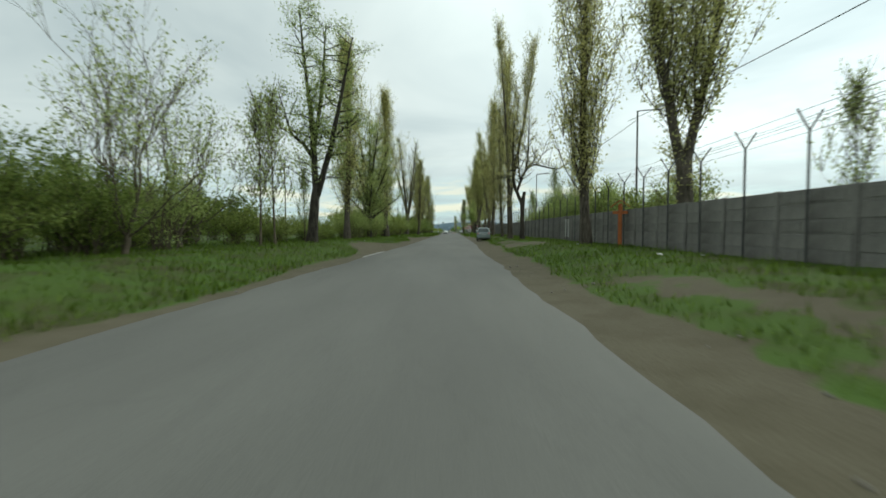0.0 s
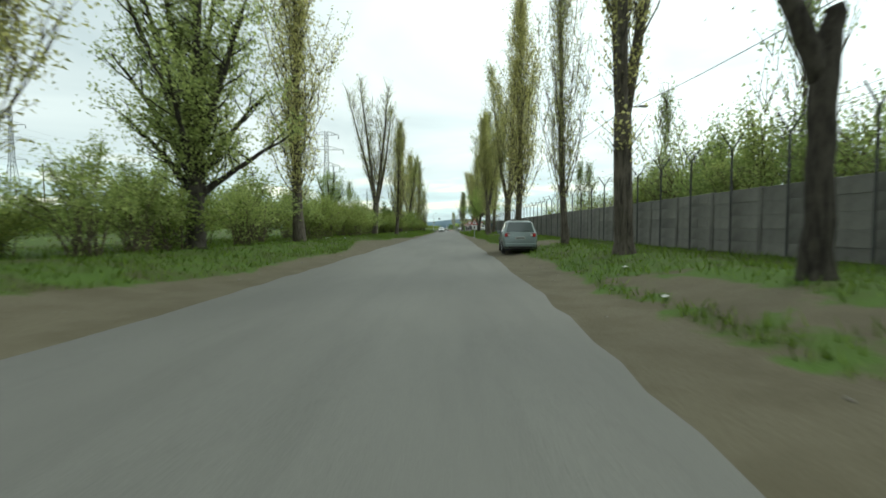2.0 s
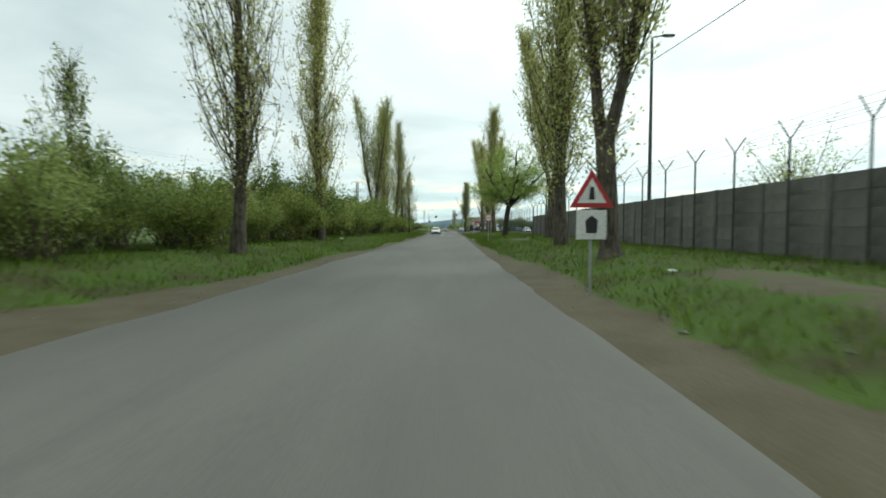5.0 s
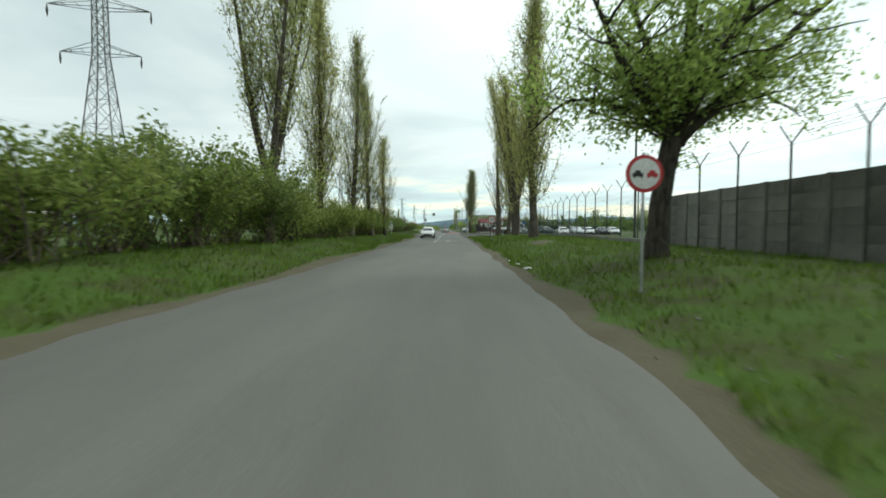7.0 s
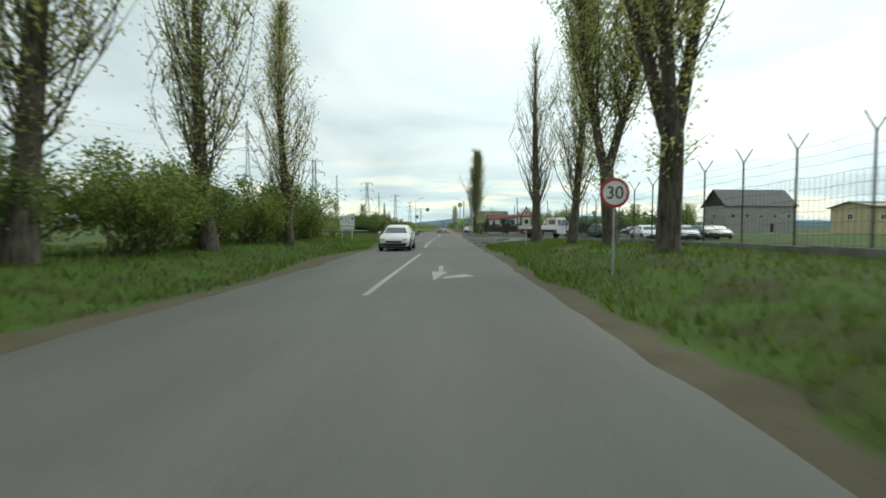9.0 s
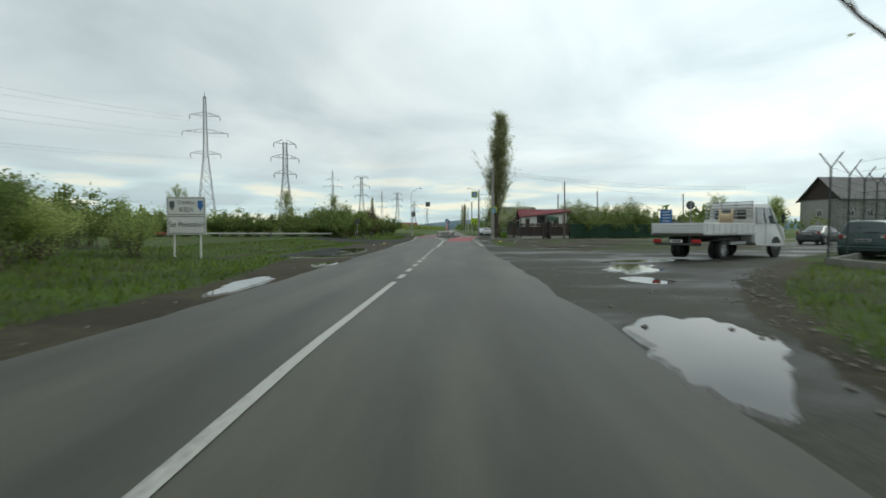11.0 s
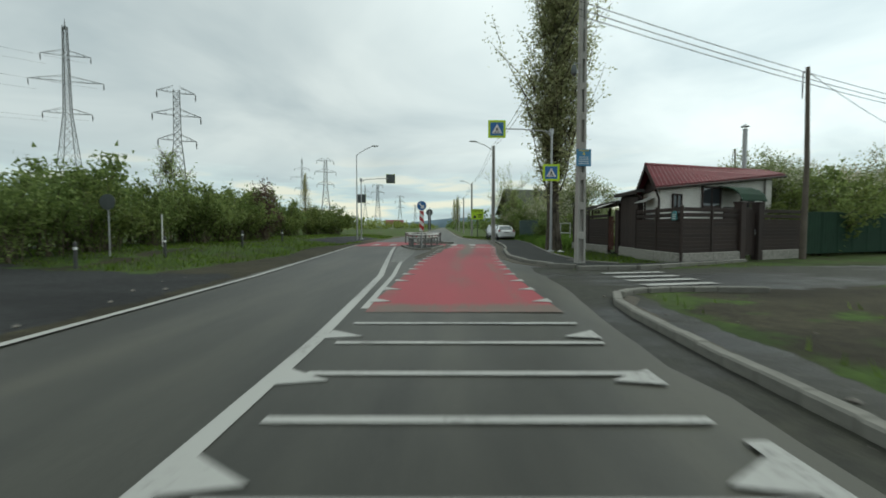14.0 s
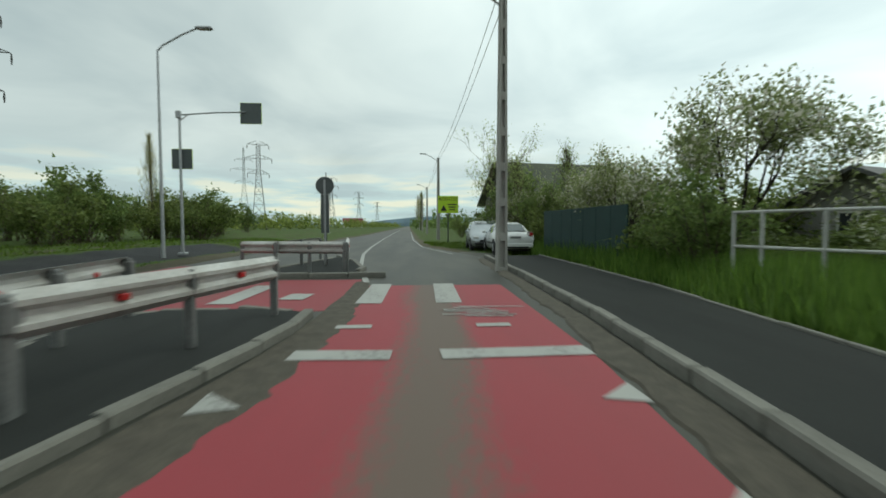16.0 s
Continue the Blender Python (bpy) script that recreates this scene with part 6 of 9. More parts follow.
YP = keep(y_post(3.85))
line = [(wall_x(y) - 0.16, y) for y in np.arange(WALL_END - 2.6 * 55 + 1.3, WALL_END, 2.6)]
for x, y in line:
    place(YP, x, y, random.Random(y).uniform(-6, 6), 1.0, 1.0, 0.05)
b = Build()
for dx, dz in ((-0.3, 3.77), (-0.15, 3.55), (0.3, 3.77), (0.15, 3.55), (0.0, 3.3)):
    b.tube([(x + dx, y, lz(x, y) + dz - 0.05) for x, y in line], 0.007, 3, False)
solo("barbed_wire", b, DARK_STEEL, "strands of barbed wire along the wall top", "barbed wire", kind="stuff", clean=False)

# wire fence from the wall to the side road, and along it
F_A, F_B, F_C = (wall_x(WALL_END), WALL_END + 0.2), (13.3, 201.2), (30.0, 215.6)


def wire_fence(pts, label):
    f = thing("wire_fence", (0, 0, 0), 0, label, "fence", kind="structure")
    for x, y, a in dist_pts(pts, 2.9):
        p = part("post", Build().tube([(0, 0, 0), (0, 0, 3.35)], 0.035, 6), DARK_STEEL, f)
        p.matrix_basis = pose(x, y, lz(x, y) - 0.05)
        for s in (-1, 1):
            arm = part("arm", Build().tube([(0, 0, 3.33), (s * 0.32 * math.sin(a), -s * 0.32 * math.cos(a), 3.85)], 0.022, 5), DARK_STEEL, f)
            arm.matrix_basis = pose(x, y, lz(x, y) - 0.05)
    b = Build()
    st = dist_pts(pts, 0.22)
    for x, y, a in st:
        z = lz(x, y)
        b.tube([(x, y, z + 0.25), (x, y, z + 2.35)], 0.0055, 3, False)
    for h in (0.27, 0.6, 0.95, 1.3, 1.65, 2.0, 2.35):
        b.tube([(x, y, lz(x, y) + h) for x, y, a in st[::6]], 0.006, 3, False)
    for h in (2.7, 3.0, 3.3):
        b.tube([(x, y, lz(x, y) + h) for x, y, a in st[::6]], 0.005, 3, False)
    tagged(part("wire_mesh", b, GREEN_STEEL, f, clean=False), kind="stuff")
    b = Build()
    for (x0, y0), (x1, y1) in zip(pts, pts[1:]):
        n = 12
        for k in range(n):
            xa, ya = x0 + (x1 - x0) * (k + 0.5) / n, y0 + (y1 - y0) * (k + 0.5) / n
            b.box((xa, ya, lz(xa, ya) + 0.08), (0.18, math.hypot(x1 - x0, y1 - y0) / n + 0.02, 0.36), math.atan2(-(x1 - x0), y1 - y0), 0.02)
    part("plinth", b, CONCRETE, f)


wire_fence([F_A, F_B], "green wire mesh fence with forked steel posts")
wire_fence([F_B, F_C], "green wire mesh fence along the side road")

# ---- house by the crossing, its fence and hedge ----
def tiled_slope(parent, a, c, d, e, mat, rows=7, n=12):
    """Pressed tiles, row by row, over a roof plane: a to c along the eave, e to d along the ridge."""
    a, c, d, e = (Vector(p) for p in (a, c, d, e))
    wide, deep = ((c - a).length + (d - e).length) / 2 / n, ((e - a).length + (d - c).length) / 2 / rows
    me = Build()
    for k in range(3):
        x0 = -wide / 2 + wide / 3 * k
        me.prism([(x0, 0.0), (x0 + wide / 6, 0.035), (x0 + wide / 3, 0.0), (x0 + wide / 6, 0.012)], "y", -deep * 0.54, deep * 0.54)
    tile = me.mesh("roof_tile", mat)
    for i in range(rows):
        for k in range(n):
            u, v = (k + 0.5) / n, (i + 0.5) / rows
            p = (a * (1 - u) + c * u) * (1 - v) + (e * (1 - u) + d * u) * v
            along = ((c - a) * (1 - v) + (d - e) * v).normalized()
            up = ((e - a) * (1 - u) + (d - c) * u).normalized()
            out = along.cross(up).normalized()
            up = out.cross(along)
            m = Matrix((along, up, out)).transposed()
            o = part("roof_tile", tile, None, parent)
            narrow = ((c - a).length * (1 - v) + (d - e).length * v) / n / wide
            short = ((e - a).length * (1 - u) + (d - c).length * u) / rows / deep
            o.matrix_basis = Matrix.Translation(p + out * 0.03) @ m.to_4x4() @ Matrix.Rotation(-0.03, 4, "X") @ Matrix.Diagonal((narrow, short, 1, 1))


def window_part(parent, c, w, h, axis="y", frame_mat=SIGN_WHITE, side=-1):
    """A window: frame, sill and pane, proud of its wall."""
    t = part("window", Build().box((c[0], c[1], c[2]), (w, 0.06, h) if axis == "y" else (0.06, w, h), 0, 0.008), PANE, parent)
    fw = 0.07
    for dx, dz, sx, sz in ((0, h / 2, w + fw, fw), (0, -h / 2, w + fw, fw), (-w / 2, 0, fw, h + fw), (w / 2, 0, fw, h + fw), (0, 0, fw * 0.7, h)):
        p = (c[0] + dx, c[1] + side * 0.03, c[2] + dz) if axis == "y" else (c[0] + side * 0.03, c[1] + dx, c[2] + dz)
        part("window_frame", Build().box(p, (sx, 0.07, sz) if axis == "y" else (0.07, sx, sz), 0, 0.01), frame_mat, t)
    p = (c[0], c[1] + side * 0.08, c[2] - h / 2 - 0.06) if axis == "y" else (c[0] + side * 0.08, c[1], c[2] - h / 2 - 0.06)
    part("sill", Build().box(p, (w + 0.2, 0.18, 0.04) if axis == "y" else (0.18, w + 0.2, 0.04), 0, 0.008), frame_mat, t)
    return t


def slab(corners, thick):
    """A flat plate under four corners."""
    b = Build()
    b.add([tuple(p) for p in corners] + [(p[0], p[1], p[2] - thick) for p in corners],
          [(0, 1, 2, 3), (7, 6, 5, 4), (0, 4, 5, 1), (1, 5, 6, 2), (2, 6, 7, 3), (3, 7, 4, 0)])
    return b


def cottage():
    """A small house with a skew gable towards the road; its front eave climbs towards the far end."""
    h = thing("house", (9.5, 245.98, 0), 26, "small white plastered house with a dark red tile roof", "house")
    inv = h.matrix_basis.inverted()

    def lo(x, y, z):
        return tuple(inv @ Vector((x, y, z)))
    A, B, C, D = (9.5, 246.0), (16.1, 249.2), (15.2, 251.6), (9.4, 247.5)
    wall = Build()
    wall.add([lo(*p, 0) for p in (A, B, C, D)] + [lo(*A, 2.85), lo(*B, 3.6), lo(*C, 3.0), lo(*D, 2.6), lo(9.42, 246.35, 3.6), lo(15.75, 250.0, 3.8)],
             [(0, 1, 5, 4), (1, 2, 6, 9, 5), (2, 3, 7, 6), (3, 0, 4, 8, 7), (4, 5, 9, 8), (7, 8, 9, 6), (3, 2, 1, 0)])
    part("wall", wall, PLASTER, h)
    front = math.atan2(B[1] - A[1], B[0] - A[0]) - radians(26)
    S, P, Nn = (9.2, 245.7, 2.86), (8.98, 246.15, 3.74), (9.04, 247.15, 2.74)
    S2, P2, N2 = (16.75, 249.25, 3.72), (16.5, 250.0, 3.92), (15.6, 251.9, 2.95)
    for q in ((S, S2, P2, P), (N2, Nn, P, P2)):
        c4 = [lo(*p) for p in q]
        roof = part("roof", slab(c4, 0.08), ROOF_RED, h, "dark red pressed metal tiles")
        tiled_slope(roof, c4[0], c4[1], c4[2], c4[3], ROOF_RED)
    part("ridge_cap", Build().tube([lo(P[0], P[1], P[2] + 0.03), lo(P2[0], P2[1], P2[2] + 0.03)], 0.07, 8), ROOF_RED, h)
    # boards and soffit of the gable
    for p in (S, Nn):
        v = Build()
        a, c = Vector(lo(*P)), Vector(lo(*p))
        v.add([a + Vector((-0.02, 0, 0.06)), c + Vector((-0.02, 0, 0.05)), c + Vector((-0.02, 0, -0.17)), a + Vector((-0.02, 0, -0.18)),
               a + Vector((0.03, 0, 0.06)), c + Vector((0.03, 0, 0.05)), c + Vector((0.03, 0, -0.17)), a + Vector((0.03, 0, -0.18))],
              [(0, 1, 2, 3), (4, 5, 6, 7), (0, 1, 5, 4), (1, 2, 6, 5), (2, 3, 7, 6), (3, 0, 4, 7)])
        part("verge_board", v, BROWN, h)
    g = Build()
    g.add([lo(9.33, 245.92, 2.8), lo(9.3, 247.3, 2.62), lo(9.32, 246.33, 3.56), lo(9.38, 245.92, 2.8), lo(9.35, 247.3, 2.62), lo(9.37, 246.33, 3.56)],
          [(0, 1, 2), (3, 5, 4), (0, 3, 4, 1), (1, 4, 5, 2), (2, 5, 3, 0)])
    part("gable_cladding", g, BROWN, h, "dark boarded gable triangle")
    part("gutter", Build().tube([lo(S[0] - 0.02, S[1] - 0.06, S[2] - 0.09), lo(S2[0], S2[1] - 0.06, S2[2] - 0.09)], 0.05, 8), BROWN, h)
    part("downpipe", Build().tube([lo(9.22, 245.72, 2.75), lo(9.33, 245.85, 2.6), lo(9.45, 245.93, 2.4), lo(9.45, 245.93, 0.1)], 0.045, 8), BROWN, h)
    part("downpipe", Build().tube([lo(9.1, 247.1, 2.62), lo(9.2, 246.98, 2.5), lo(9.33, 246.92, 2.35), lo(9.33, 246.92, 0.1)], 0.04, 8), BROWN, h)
    part("downpipe", Build().tube([lo(15.55, 248.85, 3.55), lo(15.55, 248.87, 0.1)], 0.04, 8), KERB, h)

    def on_front(s, out=0.0):
        d = Vector((B[0] - A[0], B[1] - A[1])).normalized()
        return A[0] + d.x * s + d.y * out, A[1] + d.y * s - d.x * out
    for s0, wide, z, tall in ((0.95, 0.5, 2.15, 0.9), (3.05, 1.15, 2.56, 0.8), (5.55, 0.75, 2.5, 0.75)):
        x, y = on_front(s0, 0.02)
        w = window_part(h, (0, 0, 0), wide, tall, frame_mat=BROWN)
        w.matrix_basis = Matrix.Translation(lo(x, y, z)) @ Matrix.Rotation(front, 4, "Z")
    x, y = on_front(4.35, 0.02)
    dr = part("door", Build().box((0, 0, 0), (0.9, 0.08, 2.05), 0, 0.01), BROWN, h)
    dr.matrix_basis = Matrix.Translation(lo(x, y, 1.15)) @ Matrix.Rotation(front, 4, "Z")
    # barrel hood over the door
    p = Build()
    arc = [(-1.05, 2.42), (-0.95, 2.66), (-0.7, 2.88), (-0.35, 3.0), (0.0, 3.04)]
    p.prism(arc + [(y_, z_ - 0.05) for y_, z_ in reversed(arc)], "x", -0.85, 0.85)
    hood = part("porch_roof", p, NET_GREEN, h, "dark curved hood over the door")
    x, y = on_front(4.35, 0.0)
    hood.matrix_basis = Matrix.Translation(lo(x, y, 0)) @ Matrix.Rotation(front, 4, "Z")
    for s0 in (3.6, 5.1):
        x, y = on_front(s0, 0.95)
        part("porch_post", Build().tube([lo(x, y, 0.1), lo(x, y, 2.45)], 0.045, 8), BROWN, h)
    # small sheet awning on the gable wall
    part("gable_awning", slab([lo(9.0, 246.25, 2.3), lo(8.9, 246.95, 2.3), lo(9.4, 247.0, 2.5), lo(9.45, 246.25, 2.5)], 0.02), PALE_SHEET, h, "small pale sheet awning")
    ch = part("chimney", Build().tube([lo(15.0, 249.5, 3.2), lo(15.0, 249.5, 5.85)], 0.1, 12), GALV, h, "tall bright steel flue")
    part("cowl", Build().tube([lo(15.0, 249.5, 5.93), lo(15.0, 249.5, 5.98), lo(15.0, 249.5, 6.06)], [0.19, 0.16, 0.03], 12), GALV, ch)


cottage()


def yard_shed():
    """Dark boarded shed on the fence line, and the long carport roof behind the fence."""
    t = thing("shed", (9.12, 247.25, 0), 0, "dark boarded yard shed standing on the fence line", "shed")
    part("wall", Build().box((1.05, 0.98, 1.38), (1.9, 1.92, 2.6), 0, 0.02), BROWN, t)
    plank = Build().box((0, 0, 0), (0.03, 0.225, 2.5), 0, 0.006).mesh("plank", BROWN)
    for k in range(8):
        part("plank", plank, None, t).matrix_basis = pose(0.07, 0.14 + 0.235 * k, 1.38)
    part("base_wall", Build().box((0.1, 0.98, 0.22), (0.2, 1.96, 0.4), 0, 0.02), STONE_BASE, t)
    part("roof", slab([(-0.16, -0.35, 2.86), (2.1, -0.35, 2.95), (2.1, 2.16, 2.9), (-0.16, 2.16, 2.78)], 0.12), ROOF_GREY, t)
    part("fascia", Build().box((-0.17, 0.9, 2.74), (0.03, 2.5, 0.16), 0, 0.008), BROWN, t)
    c = thing("carport", (9.12, 249.3, 0), 0, "dark carport roof on posts behind the fence", "carport")
    part("roof", slab([(-0.12, -0.05, 2.52), (2.6, -0.05, 2.75), (2.6, 4.0, 2.62), (-0.2, 3.9, 2.4)], 0.1), ROOF_GREY, c)
    part("fascia", Build().add([(-0.13, -0.05, 2.5), (-0.21, 3.9, 2.38), (-0.21, 3.9, 2.2), (-0.13, -0.05, 2.24), (-0.1, -0.05, 2.5), (-0.18, 3.9, 2.38), (-0.18, 3.9, 2.2), (-0.1, -0.05, 2.24)],
                               [(0, 1, 2, 3), (4, 5, 6, 7), (0, 1, 5, 4), (1, 2, 6, 5), (2, 3, 7, 6), (3, 0, 4, 7)]), BROWN, c)
    for x, y in ((0.1, 0.05), (0.05, 1.2), (0.0, 3.75), (2.4, 0.1), (2.4, 3.7)):
        part("post", Build().box((x, y, 1.22), (0.09, 0.09, 2.4), 0, 0.01), BROWN, c)
    for y0, y1 in ((2.4, 3.3),):
        for k in range(9):
            part("lattice_bar", Build().box((-0.06, y0 + (y1 - y0) * k / 8, 2.1), (0.02, 0.03, 0.2)), BROWN, c)
    part("awning", slab([(-0.62, 0.2, 2.28), (-0.1, 0.0, 2.47), (-0.12, 1.75, 2.4), (-0.6, 1.85, 2.2)], 0.015), PALE_SHEET, c, "pale sheet awning over the yard gate")
    part("side_panel", Build().box((0.02, 0.16, 1.1), (0.05, 0.42, 2.0), 0, 0.008), BROWN, c)
    # dark backing added to stand in for the shade inside the carport
    part("back_wall", Build().box((2.5, 1.95, 1.2), (0.06, 4.0, 2.4), 0, 0.01), BROWN, c)
    g = thing("gate", (9.08, 249.62, 0.12), 90, "red-brown picket gate in the dark fence", "gate")
    for z in (0.35, 1.45):
        part("rail", Build().box((0.36, 0, z), (0.7, 0.03, 0.08), 0, 0.006), RUST_GATE, g)
    for k in range(7):
        part("picket", Build().box((0.06 + 0.1 * k, 0.03, 0.9), (0.05, 0.02, 1.6), 0, 0.006), RUST_GATE, g)


yard_shed()


def slat_fence(pts, label, top=2.05, z0=0.1, mat=BROWN, base=True):
    f = thing("slat_fence", (0, 0, 0), 0, label, "fence", kind="structure")
    for (x0, y0), (x1, y1) in zip(pts, pts[1:]):
        L, a = math.hypot(x1 - x0, y1 - y0), math.atan2(y1 - y0, x1 - x0)
        n = max(1, round(L / 2.1))
        for k in range(n + 1):
            x, y = x0 + (x1 - x0) * k / n, y0 + (y1 - y0) * k / n
            part("post", Build().box((x, y, (z0 + top) / 2 + 0.05), (0.09, 0.09, top - z0 + 0.1), a, 0.01), mat, f)
        bay = L / n
        slat = Build().box((0, 0, 0), (bay - 0.1, 0.025, 0.135), 0, 0.006).mesh("slat", mat)
        for k in range(n):
            xc, yc = x0 + (x1 - x0) * (k + 0.5) / n, y0 + (y1 - y0) * (k + 0.5) / n
            z = z0 + (0.32 if base else 0.1)
            while z < top - 0.02:
                s = part("slat", slat, None, f)
                s.matrix_basis = pose(xc, yc, z + 0.06, 0, 0, math.degrees(a)) @ Matrix.Rotation(0.12, 4, "X")
                z += 0.132 if z < top - 0.5 else 0.19
            if base:
                part("base_wall", Build().box((xc, yc, z0 + 0.08), (bay, 0.2, 0.46), a, 0.02), STONE_BASE, f)
    return f


slat_fence([(8.9, 255.9), (8.95, 253.1)], "dark brown slatted fence on a pebbled base", 2.3)
slat_fence([(8.95, 253.1), (9.08, 250.4)], "dark brown slatted fence under the carport roof", 2.0)
slat_fence([(9.1, 247.2), (9.14, 243.55)], "dark brown slatted fence along the pavement", 1.95)
slat_fence([(9.14, 243.55), (12.05, 245.05)], "dark brown slatted fence facing the side street", 1.95)
slat_fence([(13.1, 245.55), (15.8, 246.85)], "dark brown slatted fence beyond the gate", 1.95)
gate = thing("gate", (12.1, 245.1, 0), 25, "closed dark brown slatted yard gate", "gate")
for x in (0.0, 1.05):
    part("gate_post", Build().box((x, 0, 1.12), (0.3, 0.3, 2.15), 0, 0.02), BROWN, gate)
    part("post_cap", Build().box((x, 0, 2.22), (0.36, 0.36, 0.07), 0, 0.02), BROWN, gate)
for k in range(9):
    part("board", Build().box((0.19 + 0.085 * k, 0.02, 1.02 + 0.12 * math.sin(math.pi * k / 8)), (0.075, 0.03, 1.75), 0, 0.006), BROWN, gate)
part("handle", Build().tube([(0.85, -0.03, 1.0), (0.85, -0.07, 1.1), (0.85, -0.03, 1.2)], 0.012, 6), GALV, gate)
plate = thing("name_plate", (9.06, 243.85, 1.68), -88, "small teal arched plate fixed to the fence", "plate")
b = Build()
b.prism([(0.17 * math.cos(a), 0.05 + 0.14 * math.sin(a)) for a in np.linspace(0, math.pi, 9)] + [(-0.17, -0.14), (0.17, -0.14)], "y", -0.03, -0.012)
part("face", b, plain("teal_plate", (0.04, 0.22, 0.24), 0.4), plate)
for k in range(3):
    part("print_bar", Build().box((0, -0.034, 0.06 - 0.07 * k), (0.2, 0.006, 0.025)), SIGN_WHITE, plate)

# green sheet fence and hedge further along the side street
hedge_fence = thing("sheet_fence", (0, 0, 0), 0, "dark green netted fence under garden bushes", "fence", kind="structure")
p0, p1 = (15.95, 246.95), (45.7, 258.8)
for k in range(30):
    f0 = (k + 0.5) / 30
    o = part("panel", Build().box((0, 0, 0.95), (1.05, 0.05, 1.75), 0, 0.01), NET_GREEN, hedge_fence)
    for j in range(6):
        part("rib", Build().box((-0.45 + 0.18 * j, -0.03, 0.95), (0.05, 0.015, 1.72), 0, 0.006), NET_GREEN, o)
    o.matrix_basis = pose(p0[0] + (p1[0] - p0[0]) * f0, p0[1] + (p1[1] - p0[1]) * f0, 0.12, 0, 0, math.degrees(math.atan2(p1[1] - p0[1], p1[0] - p0[0])))

blue_fence = thing("sheet_fence", (0, 0, 0), 0, "dark blue-green ribbed sheet fence beside parked cars", "fence", kind="structure")
for k in range(7):
    o = part("panel", Build().box((0, 0, 0.95), (0.98, 0.05, 1.75), 0, 0.01), GREEN_STEEL, blue_fence)
    for j in range(5):
        part("rib", Build().box((-0.4 + 0.2 * j, -0.035, 0.95), (0.06, 0.03, 1.72), 0, 0.008), GREEN_STEEL, o)
    o.matrix_basis = pose(8.75 - 0.06 * k, 266.2 + 1.0 * k, 0.12, 0, 0, 93.5)

# white pipe barrier in the grass
barrier = thing("pipe_barrier", (0, 0, 0), 0, "low white pipe barrier standing in tall grass", "barrier")
bp = [(8.6, 261.0), (8.74, 260.45), (9.0, 259.45), (9.37, 258.4)]
for x, y in bp:
    part("post", Build().box((x, y, 0.78), (0.06, 0.06, 1.62), 0.3, 0.01), KERB_WHITE, barrier)
for z in (0.92, 1.56):
    part("rail", Build().tube([(x, y, z) for x, y in bp], 0.028, 8), KERB_WHITE, barrier)


# ---- other buildings ----
def plain_house(place_, turn, L, D, eave, ridge, wall_mat, roof_mat, label, windows=3, timber=False):
    h = thing("house", place_, turn, label, "house", "background buildings")
    part("wall", Build().prism([(-D / 2, -0.3), (D / 2, -0.3), (D / 2, eave), (0, ridge - 0.12), (-D / 2, eave)], "x", 0, L), wall_mat, h)
    for s in (-1, 1):
        part("roof", Build().prism([(s * (D / 2 + 0.5), eave - 0.25), (0, ridge), (0, ridge - 0.14), (s * (D / 2 + 0.5), eave - 0.4)], "x", -0.6, L + 0.6), roof_mat, h)
    for k in range(windows):
        window_part(h, (L * (k + 0.5) / windows, -D / 2 - 0.02, eave * 0.58), 1.2, 1.1)
    window_part(h, (-0.02, 0, eave * 0.6), 1.1, 1.1, "x")
    if timber:
        part("gable_boarding", Build().prism([(-D / 2 + 0.1, eave - 0.1), (D / 2 - 0.1, eave - 0.1), (0, ridge - 0.3)], "x", -0.12, -0.01), BROWN, h, "dark timber gable boarding")
        for s in (-1, 1):
            part("barge_board", Build().prism([(s * (D / 2 + 0.5), eave - 0.4), (0, ridge), (0, ridge - 0.3), (s * (D / 2 + 0.5), eave - 0.7)], "x", -0.68, -0.6), BROWN, h)
    part("door", Build().box((L * 0.66, -D / 2 - 0.02, 1.0), (1.0, 0.08, 2.1), 0, 0.01), BROWN, h)
    return h


plain_house((75.6, 282.5, 0.2), 5, 20, 9.6, 7.2, 11.7, PLASTER_GREY, ROOF_GREY, "two-storey grey house with a timber gable and grey roof", 5, True)
plain_house((82, 246, 0.2), 4, 22, 9, 5.4, 6.4, PLASTER_YELLOW, ROOF_GREY, "low yellow yard building with a flat-pitched roof", 5)
plain_house((9.3, 287.5, 0), 9, 9, 7.0, 3.3, 6.1, PLASTER_GREY, surface("mossy_roof", (0.085, 0.095, 0.065), (0.05, 0.055, 0.04), 12, 0.8, 0.9, 0, 0.3, 0.6), "house with a mossy dark roof behind garden trees", 2)
plain_house((16.6, 266.3, 0), 20, 7, 4.6, 2.0, 3.2, PLASTER_GREY, ROOF_GREY, "low garden house with a dark gable roof", 2)
plain_house((33.4, 255.6, 0), 22, 3.0, 2.0, 2.0, 2.6, PLASTER, ROOF_GREY, "small white shed behind the green fence", 1)
plain_house((-40, 560, 0), 10, 12, 8, 4, 6.5, PLASTER, ROOF_RED, "distant white house with red roof", 2)

